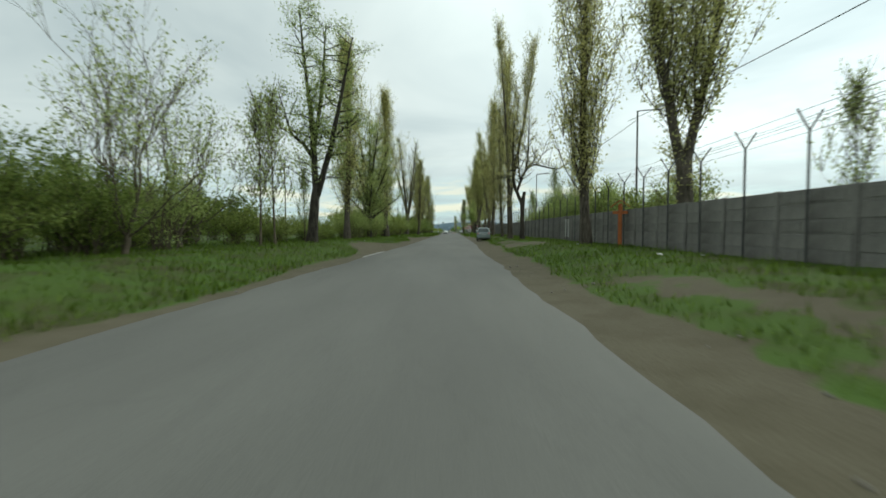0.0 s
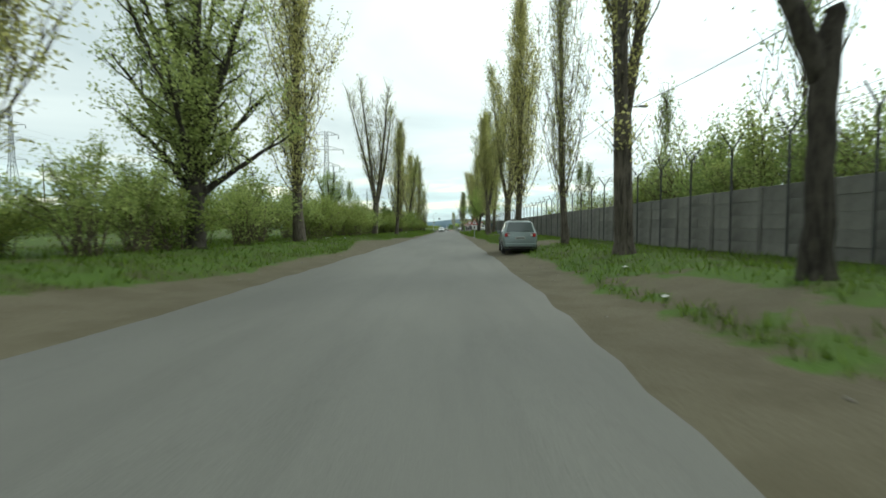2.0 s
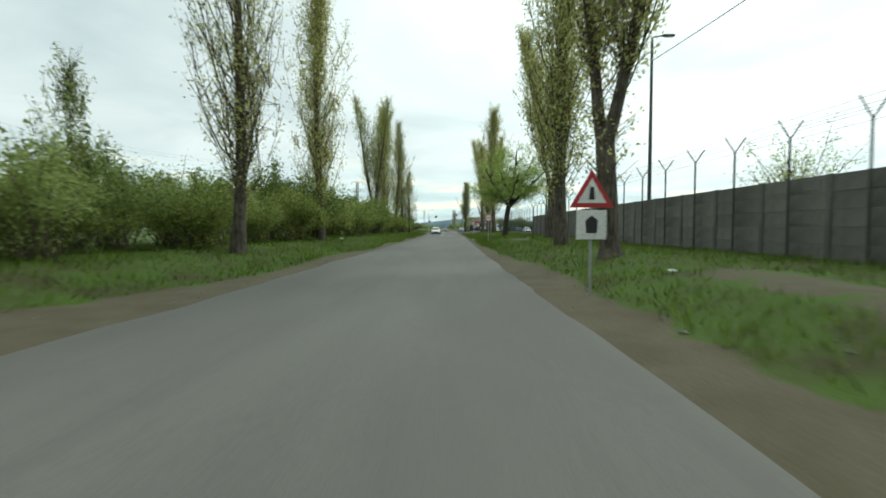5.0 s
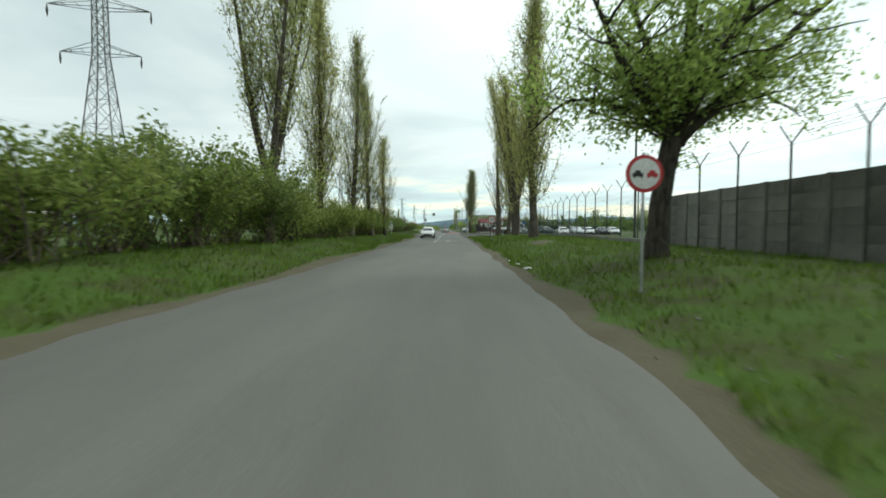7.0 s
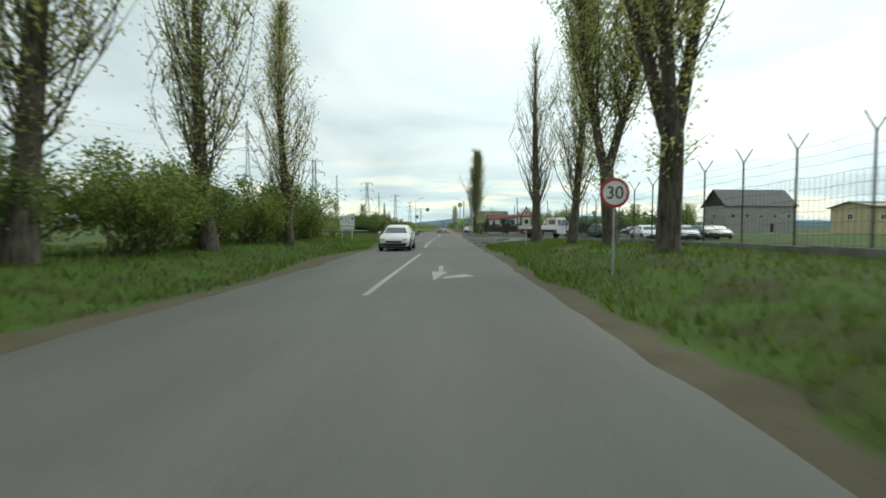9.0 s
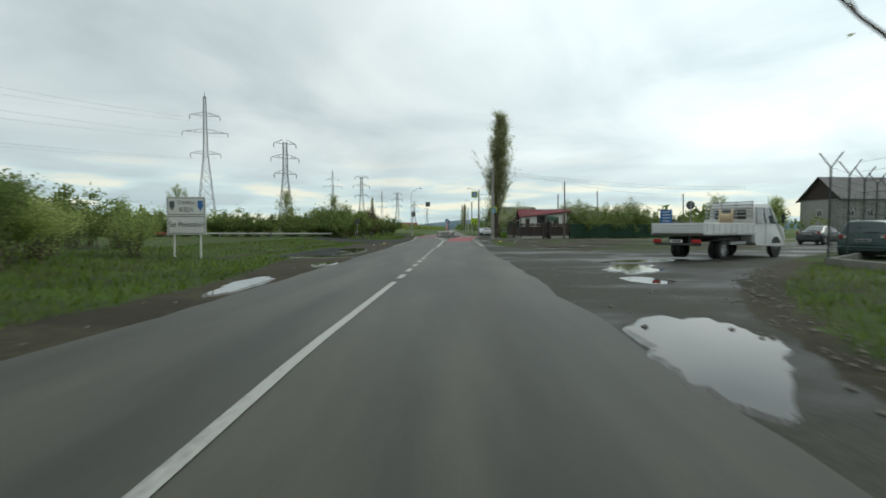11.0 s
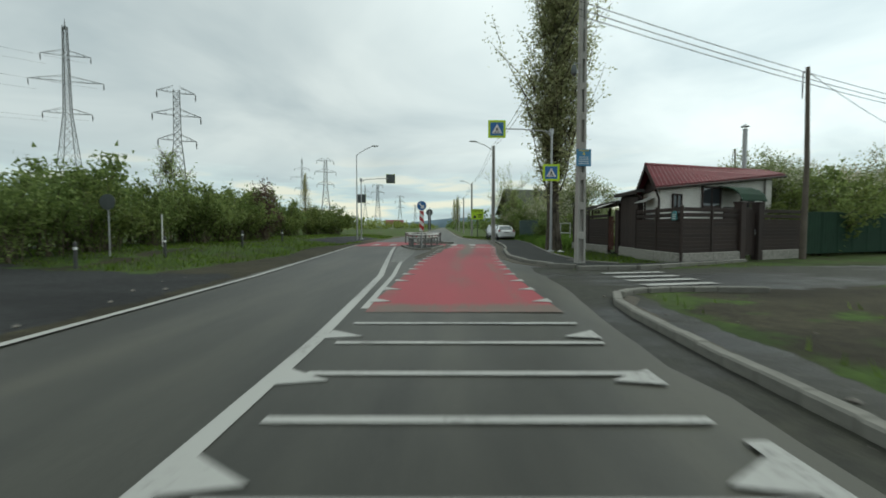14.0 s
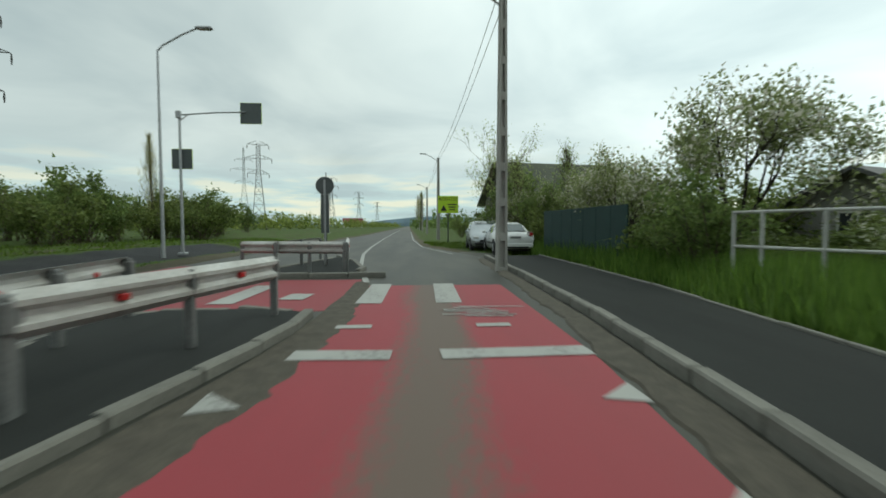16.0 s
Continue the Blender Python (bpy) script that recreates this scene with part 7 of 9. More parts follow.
# far pipeline and barrier over the field
pipe = thing("pipeline", (0, 0, 0), 0, "pale raised pipeline crossing the meadow", "pipeline")
part("pipe", Build().tube([(-60, 239, 0.75), (-34, 242, 0.75), (-14.5, 243.5, 0.7)], 0.09, 10), KERB_WHITE, pipe)
part("red_band", Build().tube([(-37, 241.66, 0.75), (-34, 242, 0.75), (-31.5, 242.2, 0.745)], 0.094, 10), SIGN_RED, pipe, "faded red band on the pipe")
for f in np.linspace(0.03, 0.97, 8):
    part("support", Build().box((-60 + 45.5 * f, 239.2 + 4.4 * f, 0.4), (0.25, 0.2, 0.75), 0.2, 0.02), CONCRETE, pipe)

# ---- pylons ----
def pylon(height, base, arms, label, peak=True):
    """A lattice tower: four legs, crossed bracing, arms and insulators. arms: height and half-width of each."""
    t = thing("pylon", label=label, category="pylon", group="power line pylons")
    waist = arms[-1][0]
    def half(z):
        return base / 2 + (0.55 - base / 2) * min(1, z / waist) if z < waist else 0.55 - (0.25 if peak else 0.1) * (z - waist) / (height - waist)
    legs = Build()
    for sx in (-1, 1):
        for sy in (-1, 1):
            legs.tube([(sx * half(z), sy * half(z), z) for z in (0, waist * 0.5, waist, height * 0.985)], 0.07, 4, False)
    part("leg_frame", legs, LATTICE, t)
    br = Build()
    z, k = 0.0, 0
    while z < height * 0.97:
        step = max(0.9, half(z) * 2.0)
        z1 = min(z + step, height * 0.985)
        a, c = half(z), half(z1)
        for s in (-1, 1):
            for p in (1, -1):
                br.tube([(-p * a, s * a, z), (p * c, s * c, z1)], 0.035, 3, False)
                br.tube([(s * a, -p * a, z), (s * c, p * c, z1)], 0.035, 3, False)
            br.tube([(-c, s * c, z1), (c, s * c, z1)], 0.03, 3, False)
            br.tube([(s * c, -c, z1), (s * c, c, z1)], 0.03, 3, False)
        z = z1
    part("bracing", br, LATTICE, t, clean=False)["kind"] = "stuff"
    if peak:
        part("peak", Build().tube([(0, 0, height * 0.97), (0, 0, height + 0.8)], [0.16, 0.03], 4), LATTICE, t)
    for z, w in arms:
        arm = Build()
        h = half(z)
        for s in (-1, 1):
            for q in (-1, 1):
                arm.tube([(s * h, q * h, z), (s * w, 0, z + 0.1)], 0.045, 3, False)
                arm.tube([(s * h, q * h, z + 1.0), (s * w, 0, z + 0.1)], 0.04, 3, False)
            for f in (0.3, 0.6):
                arm.tube([(s * (h + (w - h) * f), 0, z + 0.05), (s * (h + (w - h) * (f + 0.12)), 0, z + 0.75 * (1 - f))], 0.03, 3, False)
        o = tagged(part("arm", arm, LATTICE, t, clean=False), kind="stuff")
        for s in (-1, 1):
            part("insulator", Build().tube([(s * w, 0, z + 0.05), (s * w, 0, z - 0.5), (s * w, 0, z - 1.1)], [0.05, 0.11, 0.05], 6), DARK_STEEL, o)
    return t


PA = pylon(28.4, 4.6, ((27.0, 3.3), (22.9, 4.6), (18.4, 3.6)), "steel lattice pylon with three cross arms", False)
PA.matrix_basis = pose(-34.4, 164.8, 0.2, 0, 0, 12)
PB = pylon(38.0, 5.2, ((32.2, 3.8), (27.6, 5.7), (21.8, 3.8)), "tall lattice pylon with a pointed top")
PB.matrix_basis = pose(-67.6, 314, 0.2, 0, 0, 20)
PC = pylon(23.4, 3.8, ((22.6, 2.7), (19.0, 3.4), (15.0, 2.7)), "dark lattice pylon with a flat top", False)
PC.matrix_basis = pose(-41.8, 303.6, 0.2, 0, 0, 30)
copy_thing(PB, pose(-132, 175, 0.2, 0, 0, 15))
for x, y, tn in ((-37.5, 381, 20), (-33, 470, 25), (-30, 560, 15), (-27, 690, 20)):
    copy_thing(PC, pose(x, y, 0.2, 0, 0, tn))
for x, y, tn in ((-75, 480, 20), (-68, 640, 20)):
    copy_thing(PB, pose(x, y, 0.2, 0, 0, tn))


def cable(name, a, c, sag, r, label, n=14):
    pts = [tuple(a[k] + (c[k] - a[k]) * i / n - (sag * 4 * (i / n) * (1 - i / n) if k == 2 else 0) for k in range(3)) for i in range(n + 1)]
    solo(name, Build().tube(pts, r, 4, False), CABLE, label, "cable", "overhead cables", clean=False)


for dz, w in ((31.0, 3.8), (26.5, 5.6), (20.7, 3.8)):
    for s in (-1, 1):
        cable("power_cable", (-67.6 + s * w, 314, dz), (-132 + s * w, 175, dz), 4, 0.017, "sagging high-voltage power cable")

# ---- lamp posts, poles ----
def lamp_post(place_, height, reach, turn, label, mat=GALV, r=0.075, rise=0.9):
    t = thing("street_lamp", (*place_, lz(*place_) - 0.03), turn, label, "street lamp", "street lamps")
    part("pole", Build().tube([(0, 0, 0), (0, 0, 1.2), (0, 0, height)], [r * 1.4, r * 1.15, r * 0.7], 10), mat, t)
    part("arm", Build().tube([(0, 0, height - 0.05), (reach * 0.12, 0, height + rise * 0.18), (reach * 0.6, 0, height + rise * 0.68), (reach, 0, height + rise)], 0.035, 8), mat, t)
    hd = part("lamp_head", Build().box((reach + 0.22, 0, height + rise), (0.62, 0.22, 0.11), 0, 0.04), mat, t)
    part("lens", Build().box((reach + 0.24, 0, height + rise - 0.06), (0.42, 0.16, 0.03), 0, 0.01), LAMP_CLEAR, hd)
    return t


lamp_post((10.6, 32.0), 8.9, 1.1, 0, "grey street lamp standing behind the wall", DARK_STEEL, 0.07, 0.1)
lamp_post((9.7, 62.6), 8.3, 1.0, 0, "grey street lamp standing behind the wall", DARK_STEEL, 0.07, 0.1)
lamp_post((10.0, 106.0), 10.5, 0.6, 0, "tall dark lamp post behind the wall", DARK_STEEL, 0.09, 0.1)
lamp_post((15.6, 156.2), 14.0, 0.8, 0, "tall lamp post inside the fenced yard", DARK_STEEL, 0.09, 0.1)
lamp_post((-7.0, 271.2), 7.9, 1.5, 0, "tall galvanised street lamp with a curved arm", GALV, 0.06, 0.85)


def concrete_pole(place_, height, label, lamp=0.0):
    """A tapered concrete pole with a row of hollow recesses in two of its faces."""
    t = thing("concrete_pole", (*place_, lz(*place_) - 0.05), 8, label, "pole", "utility poles")
    n = int(height / 0.95)
    w0, w1 = 0.31, 0.18
    for k in range(n):
        z0, z1 = height * k / n, height * (k + 1) / n
        wa, wb = w0 + (w1 - w0) * z0 / height, w0 + (w1 - w0) * z1 / height
        for s in (-1, 1):
            b = Build()
            b.add([(s * wa / 2, -0.11, z0), (s * (wa / 2 - 0.07), -0.11, z0), (s * (wa / 2 - 0.07), 0.11, z0), (s * wa / 2, 0.11, z0),
                   (s * wb / 2, -0.11, z1), (s * (wb / 2 - 0.07), -0.11, z1), (s * (wb / 2 - 0.07), 0.11, z1), (s * wb / 2, 0.11, z1)],
                  [(0, 1, 2, 3), (4, 5, 6, 7), (0, 1, 5, 4), (1, 2, 6, 5), (2, 3, 7, 6), (3, 0, 4, 7)])
            part("flange", b, CONCRETE_POLE, t)
        hw = (wa / 2 - 0.068) * 2
        part("web", Build().box((0, 0, z0 + 0.11), (hw, 0.22, 0.24), 0, 0.01), CONCRETE_POLE, t)
        part("web_back", Build().box((0, 0.02, (z0 + z1) / 2), (hw, 0.05, z1 - z0), 0, 0.004), CONCRETE_POLE, t)
    if lamp:
        a = part("lamp_arm", Build().tube([(0, 0, height - 0.4), (-lamp * 0.5, 0, height + 0.05), (-lamp, 0, height + 0.3)], 0.03, 8), GALV, t)
        part("lamp_head", Build().box((-lamp - 0.25, 0, height + 0.33), (0.6, 0.2, 0.1), 0, 0.03), GALV, a)
    return t


cp = concrete_pole((5.55, 243.05), 8.7, "pale concrete pole with recesses and a blue notice plate")
part("camera_dome", Build().tube([(-0.32, -0.1, 6.55), (-0.32, -0.1, 6.4), (-0.32, -0.1, 6.28), (-0.32, -0.1, 6.2)], [0.06, 0.1, 0.09, 0.03], 12), SIGN_BACK, cp, "dark round camera dome")
part("camera_bracket", Build().tube([(-0.12, -0.08, 6.62), (-0.32, -0.1, 6.62), (-0.32, -0.1, 6.5)], 0.02, 6), GALV, cp)
pl = part("notice_plate", Build().box((0.02, -0.16, 3.6), (0.5, 0.015, 0.55), 0, 0.004), plain("pale_blue_plate", (0.07, 0.24, 0.42), 0.5), cp, "blue notice plate with a yellow triangle")
m_ = lettering("ATENTIE!", 0.085, SIGN_YELLOW)
o = part("heading", m_, None, pl)
o.location = (0.02, -0.172, 3.82)
part("warning_mark", Build().prism([(-0.035, 3.69), (0.075, 3.69), (0.02, 3.775)], "y", -0.176, -0.168), SIGN_YELLOW, pl)
for k in range(4):
    part("print_bar", Build().box((0.02, -0.171, 3.62 - 0.07 * k), (0.36 if k else 0.3, 0.006, 0.022)), SIGN_WHITE, pl)
concrete_pole((5.1, 265.9), 8.0, "grey concrete street pole with a lamp arm", 1.45)
for x, y in ((5.2, 297), (5.4, 330), (5.6, 365), (5.8, 405), (6, 450)):
    concrete_pole((x, y), 7.8, "grey concrete street pole down the road", 1.2)


def wood_pole(place_, height, label, arm=False):
    t = thing("wooden_pole", (*place_, lz(*place_) - 0.05), 0, label, "pole", "utility poles")
    part("shaft", Build().tube([(0, 0, 0), (0.05, 0, height * 0.5), (-0.04, 0, height)], [0.12, 0.095, 0.07], 9), WOOD, t)
    if arm:
        for z in (height - 0.5, height - 1.5):
            part("cross_arm", Build().box((0, 0, z), (1.7, 0.1, 0.12), 0, 0.015), WOOD, t)
            for x in (-0.75, 0.75):
                part("insulator", Build().tube([(x, 0, z + 0.06), (x, 0, z + 0.16), (x, 0, z + 0.28)], [0.03, 0.06, 0.035], 7), SIGN_BACK, t)
    else:
        part("bracket", Build().tube([(0, 0, height - 0.3), (-0.25, -0.05, height - 0.2), (-0.25, -0.05, height - 1.2)], 0.02, 5), DARK_STEEL, t)
    return t


wood_pole((15.0, 245.8), 7.4, "dark wooden pole by the house")
wood_pole((-30.5, 82), 12.4, "old wooden pole with cross arms in the bushes", True)
wood_pole((-71, 114.5), 12.0, "wooden pole standing in the far field", True)
wood_pole((38, 262), 7.0, "thin wooden pole among gardens")
wood_pole((26, 268), 8.0, "thin wooden pole among gardens")

TOPS = [(5.4, 242.9, 8.55), (5.1, 265.9, 7.9), (5.2, 297, 7.7), (5.4, 330, 7.7), (5.6, 365, 7.7)]
for dx in (-0.12, 0.12):
    for p, q in zip(TOPS, TOPS[1:]):
        cable("street_cable", (p[0] + dx, p[1], p[2]), (q[0] + dx, q[1], q[2]), 0.5, 0.012, "thin overhead cable between street poles")
for dz in (0, -0.25, -0.45):
    cable("street_cable", (5.4, 242.9, 8.5 + dz), (48, 262, 8.2 + dz), 0.7, 0.014, "thin overhead cable towards the gardens")
cable("street_cable", (15.0, 245.8, 7.2), (38, 262, 6.8), 0.4, 0.012, "thin overhead cable between wooden poles")
for y0, y1 in ((-10, 32), (32, 62.6), (62.6, 106)):
    cable("street_cable", (10.6 if y0 < 60 else 9.9, y0, 8.8), (10.0 if y1 < 150 else 15.6, y1, 8.7 if y1 < 100 else 9.8), 0.6, 0.018, "overhead cable behind the wall")

# ---- road signs ----
def sign_post(name, place_, height, label, turn=0.0, r=0.03, mat=GALV, z=None):
    t = thing(name, (*place_, (lz(*place_) if z is None else z) - 0.03), turn, label, "road sign", "road signs")
    part("post", Build().tube([(0, 0.05, 0), (0, 0.05, height)], r, 8), mat, t)
    return t


def round_face(t, z, r, rim=SIGN_RED, face=SIGN_WHITE, border=0.2):
    f = part("sign_plate", Build().disc((0, 0, z), r, "y", 0.02, 36), rim, t)
    part("sign_face", Build().disc((0, -0.013, z), r * (1 - border), "y", 0.008, 36), face, f)
    part("sign_back", Build().disc((0, 0.014, z), r * 0.985, "y", 0.008, 36), SIGN_BACK, f)
    return f


def car_mark(parent, cx, cz, s, mat):
    b = Build()
    b.prism([(cx - 0.5 * s, cz - 0.22 * s), (cx + 0.5 * s, cz - 0.22 * s), (cx + 0.5 * s, cz + 0.08 * s), (cx + 0.3 * s, cz + 0.12 * s), (cx + 0.22 * s, cz + 0.36 * s),
             (cx - 0.22 * s, cz + 0.36 * s), (cx - 0.3 * s, cz + 0.12 * s), (cx - 0.5 * s, cz + 0.08 * s)], "y", -0.024, -0.018)
    for k in (-0.33, 0.33):
        b.box((cx + k * s, -0.021, cz - 0.28 * s), (0.18 * s, 0.006, 0.16 * s))
    part("car_mark", b, mat, parent)


t = sign_post("no_overtaking_sign", (3.58, 125.9), 2.55, "round no-overtaking sign with red rim on a post", r=0.028)
f = round_face(t, 2.17, 0.335)
car_mark(f, -0.125, 2.16, 0.19, SIGN_BLACK)
car_mark(f, 0.13, 2.16, 0.19, SIGN_RED)

t = sign_post("speed_limit_sign", (4.43, 162.6), 2.35, "round speed limit sign with red rim on a post")
f = round_face(t, 1.98, 0.35)
o = part("number", lettering("30", 0.42, SIGN_BLACK), None, f)
o.location = (0, -0.021, 1.97)


def triangle_sign(place_, z, label, panel=True):
    t = sign_post("warning_sign", place_, z + 0.5, label)
    tri_ = [(-0.42, z - 0.25), (0.42, z - 0.25), (0, z + 0.47)]
    f = part("sign_plate", Build().prism(tri_, "y", -0.01, 0.01), SIGN_RED, t)
    part("sign_face", Build().prism([(x * 0.66, z + (w - z - 0.0) * 0.66) for x, w in tri_], "y", -0.016, -0.009), SIGN_WHITE, f)
    part("sign_mark", Build().prism([(-0.06, z - 0.1), (0.06, z - 0.1), (0.03, z + 0.14), (-0.03, z + 0.14)], "y", -0.022, -0.015), SIGN_BLACK, f)
    if panel:
        p = part("panel", Build().box((0, 0, z - 0.58), (0.58, 0.02, 0.56), 0, 0.006), SIGN_WHITE, t)
        part("panel_mark", Build().prism([(-0.1, z - 0.74), (0.1, z - 0.74), (0.12, z - 0.5), (0, z - 0.4), (-0.12, z - 0.5)], "y", -0.018, -0.01), SIGN_BLACK, p)
    return t


triangle_sign((2.25, 90.7), 1.95, "triangular warning sign above a white square panel")
triangle_sign((6.0, 183.5), 2.3, "triangular warning sign near the junction")

# settlement sign
t = thing("settlement_sign", (-10.68, 204.8, lz(-10.68, 204.8) - 0.1), 4, "white settlement name board on two posts", "road sign")
for x in (-0.55, 0.55):
    part("post", Build().box((x, 0.05, 0.75), (0.07, 0.05, 2.1), 0, 0.008), SIGN_WHITE, t)
bd = part("board", Build().box((0, 0, 1.6), (1.62, 0.03, 1.36), 0, 0.01), SIGN_WHITE, t)
for z, h in ((1.94, 0.6), (1.27, 0.6)):
    for dx, dz, sx, sz in ((0, h / 2, 1.52, 0.02), (0, -h / 2, 1.52, 0.02), (-0.76, 0, 0.02, h), (0.76, 0, 0.02, h)):
        part("border", Build().box((dx, -0.017, z + dz), (sx, 0.008, sz)), SIGN_BLACK, bd)
for text, size, x, z in (("Comuna", 0.21, 0.0, 2.08), ("BLEJOI", 0.21, 0.0, 1.82), ("Sat Ploie\u0219tiori", 0.25, 0, 1.28)):
    o = part("lettering", lettering(text, size, SIGN_BLACK), None, bd)
    o.location = (x, -0.018, z)
part("crest", Build().prism([(-0.68, 2.12), (-0.48, 2.12), (-0.48, 1.92), (-0.58, 1.78), (-0.68, 1.92)], "y", -0.022, -0.014), SIGN_BACK, bd)
part("crest", Build().prism([(0.48, 2.14), (0.7, 2.14), (0.7, 1.92), (0.59, 1.76), (0.48, 1.92)], "y", -0.022, -0.014), SIGN_BLUE, bd)
t.scale = (1.0, 1.0, 1.18)


# pedestrian crossing signs
def crossing_face(parent, c, s, name="crossing_plate"):
    f = part(name, Build().box(c, (s, 0.025, s), 0, 0.01), SIGN_NEON, parent, "blue pedestrian crossing sign on a neon-yellow plate")
    part("blue_field", Build().box((c[0], c[1] - 0.015, c[2]), (s * 0.74, 0.01, s * 0.74), 0, 0.003), SIGN_BLUE, f)
    k = s * 0.3
    part("white_triangle", Build().prism([(c[0] - k, c[2] - k * 0.85), (c[0] + k, c[2] - k * 0.85), (c[0], c[2] + k * 0.95)], "y", c[1] - 0.026, c[1] - 0.019), SIGN_WHITE, f)
    b = Build()
    b.prism([(c[0] - 0.02 * s, c[2] + 0.08 * s), (c[0] - 0.09 * s, c[2] - 0.2 * s), (c[0] - 0.05 * s, c[2] - 0.2 * s), (c[0], c[2] - 0.04 * s), (c[0] + 0.06 * s, c[2] - 0.2 * s), (c[0] + 0.1 * s, c[2] - 0.2 * s), (c[0] + 0.03 * s, c[2] + 0.08 * s)], "y", c[1] - 0.032, c[1] - 0.025)
    part("walking_mark", b, SIGN_BLACK, f)
    for j in range(4):
        part("zebra_mark", Build().box((c[0] + (j - 1.5) * 0.11 * s, c[1] - 0.028, c[2] - 0.22 * s), (0.05 * s, 0.006, 0.05 * s)), SIGN_BLACK, f)
    part("sign_back", Build().box((c[0], c[1] + 0.017, c[2]), (s * 0.97, 0.008, s * 0.97)), SIGN_BACK, f)


def crossing_mast(place_, height, reach, turn, label):
    t = thing("crossing_mast", (*place_, lz(*place_) + 0.08), turn, label, "road sign", "crossing masts")
    part("pole", Build().tube([(0, 0.06, 0), (0, 0.06, 2.0), (0, 0.06, height)], [0.07, 0.06, 0.05], 10), GALV, t)
    part("foot", Build().box((0, 0.06, 0.04), (0.3, 0.3, 0.1), 0, 0.02), GALV, t)
    part("arm", Build().tube([(0, 0.06, height - 0.1), (-reach * 0.5, 0.06, height + 0.02), (-reach + 0.3, 0.06, height + 0.05)], 0.03, 8), GALV, t)
    part("brace", Build().tube([(0, 0.06, height - 0.35), (-0.35, 0.06, height - 0.06)], 0.025, 6), GALV, t)
    crossing_face(t, (-0.03, -0.02, 3.9), 0.82)
    crossing_face(t, (-reach + 0.1, 0.0, height + 0.02), 0.86)
    part("control_box", Build().box((0, 0.14, height - 0.1), (0.2, 0.14, 0.3), 0, 0.02), GALV, t)
    return t


crossing_mast((6.36, 250.75), 6.0, 2.8, 0, "galvanised mast with two neon pedestrian crossing signs")
crossing_mast((-6.8, 272.4), 5.75, 2.9, 180, "galvanised mast whose crossing signs face away")

# island: keep-right sign on a striped post, and its twin seen from behind
def keep_right(place_, turn, label):
    t = thing("arrow_sign", (*place_, 0.0), turn, label, "road sign", "island signs")
    part("post", Build().tube([(0, 0.05, 0), (0, 0.05, 2.72)], 0.035, 8), GALV, t)
    bd = part("marker_board", Build().box((0, 0, 1.68), (0.25, 0.05, 1.2), 0, 0.01), SIGN_WHITE, t, "red and white striped marker board")
    for k in range(3):
        z = 1.19 + 0.44 * k
        part("stripe", Build().prism([(-0.125, z + 0.12), (0.125, z - 0.11), (0.125, z + 0.11), (-0.125, min(2.28, z + 0.34))] if k < 2 else [(-0.125, z + 0.12), (0.125, z - 0.11), (0.125, z + 0.11), (0.11, z + 0.15), (-0.125, z + 0.15)], "y", -0.032, -0.024), SIGN_RED, bd)
    part("board_back", Build().box((0, 0.029, 1.68), (0.25, 0.01, 1.18)), SIGN_BACK, bd)
    f = round_face(t, 2.54, 0.28, SIGN_WHITE, SIGN_BLUE, 0.07)
    b = Build()
    b.prism([(x, z + 0.38) for x, z in ((-0.17, 2.27), (-0.11, 2.33), (0.06, 2.15), (0.125, 2.22), (0.15, 2.0), (-0.07, 2.02), (0.0, 2.09))], "y", -0.024, -0.016)
    part("arrow", b, SIGN_WHITE, f)
    return t


keep_right((-0.22, 254.75), 0, "blue arrow sign above a striped marker board")
keep_right((-0.15, 267.2), 180, "dark back of a round sign on the far island")
solo("reflector_rod", Build().tube([(-0.13, 267.3, 0.1), (-0.13, 267.3, 2.95)], 0.014, 6), DARK_STEEL, "thin dark rod behind the island sign", "rod")


def w_rail(pts, label):
    """A steel guard rail of folded section on short posts."""
    t = thing("guard_rail", (0, 0, 0), 0, label, "guard rail", "island guard rails")
    sec = [(0.0, 0.0), (0.035, 0.03), (0.075, 0.06), (0.075, 0.10), (0.02, 0.14), (0.02, 0.18), (0.075, 0.22), (0.075, 0.26), (0.035, 0.29), (0.0, 0.32)]
    b = Build()
    n = len(pts)
    for i, (x, y) in enumerate(pts):
        q, p = pts[min(i + 1, n - 1)], pts[max(i - 1, 0)]
        d = Vector((q[0] - p[0], q[1] - p[1])).normalized()
        for o, z in sec:
            b.v.append((x + d.y * o, y - d.x * o, 0.58 + z))
        for o, z in reversed(sec):
            b.v.append((x + d.y * (o - 0.012), y - d.x * (o - 0.012), 0.58 + z))
    m = 2 * len(sec)
    for i in range(n - 1):
        for k in range(m):
            a, c = i * m + k, i * m + (k + 1) % m
            b.f.append((a, c, c + m, a + m))
    b.f += [tuple(range(m)), tuple(range((n - 1) * m, n * m))]
    part("beam", b, RAIL_STEEL, t)
    for i, (x, y) in enumerate(pts):
        if i % 2 == 0 or i == n - 1:
            part("post", Build().box((x, y, 0.45), (0.09, 0.1, 0.86), 0.1, 0.01), SHADED_POST_STEEL, t)
            part("spacer", Build().box((x + 0.02, y, 0.74), (0.1, 0.12, 0.2), 0.1, 0.01), SHADED_POST_STEEL, t)
        elif 0 < i < n - 1:
            d = Vector((pts[i + 1][0] - pts[i - 1][0], pts[i + 1][1] - pts[i - 1][1])).normalized()
            part("reflector", Build().box((x + 0.035 * d.y, y - 0.035 * d.x, 0.74), (0.09, 0.09, 0.06), math.atan2(d.y, d.x), 0.01), TAIL_RED, t, "small red reflector")
    return t


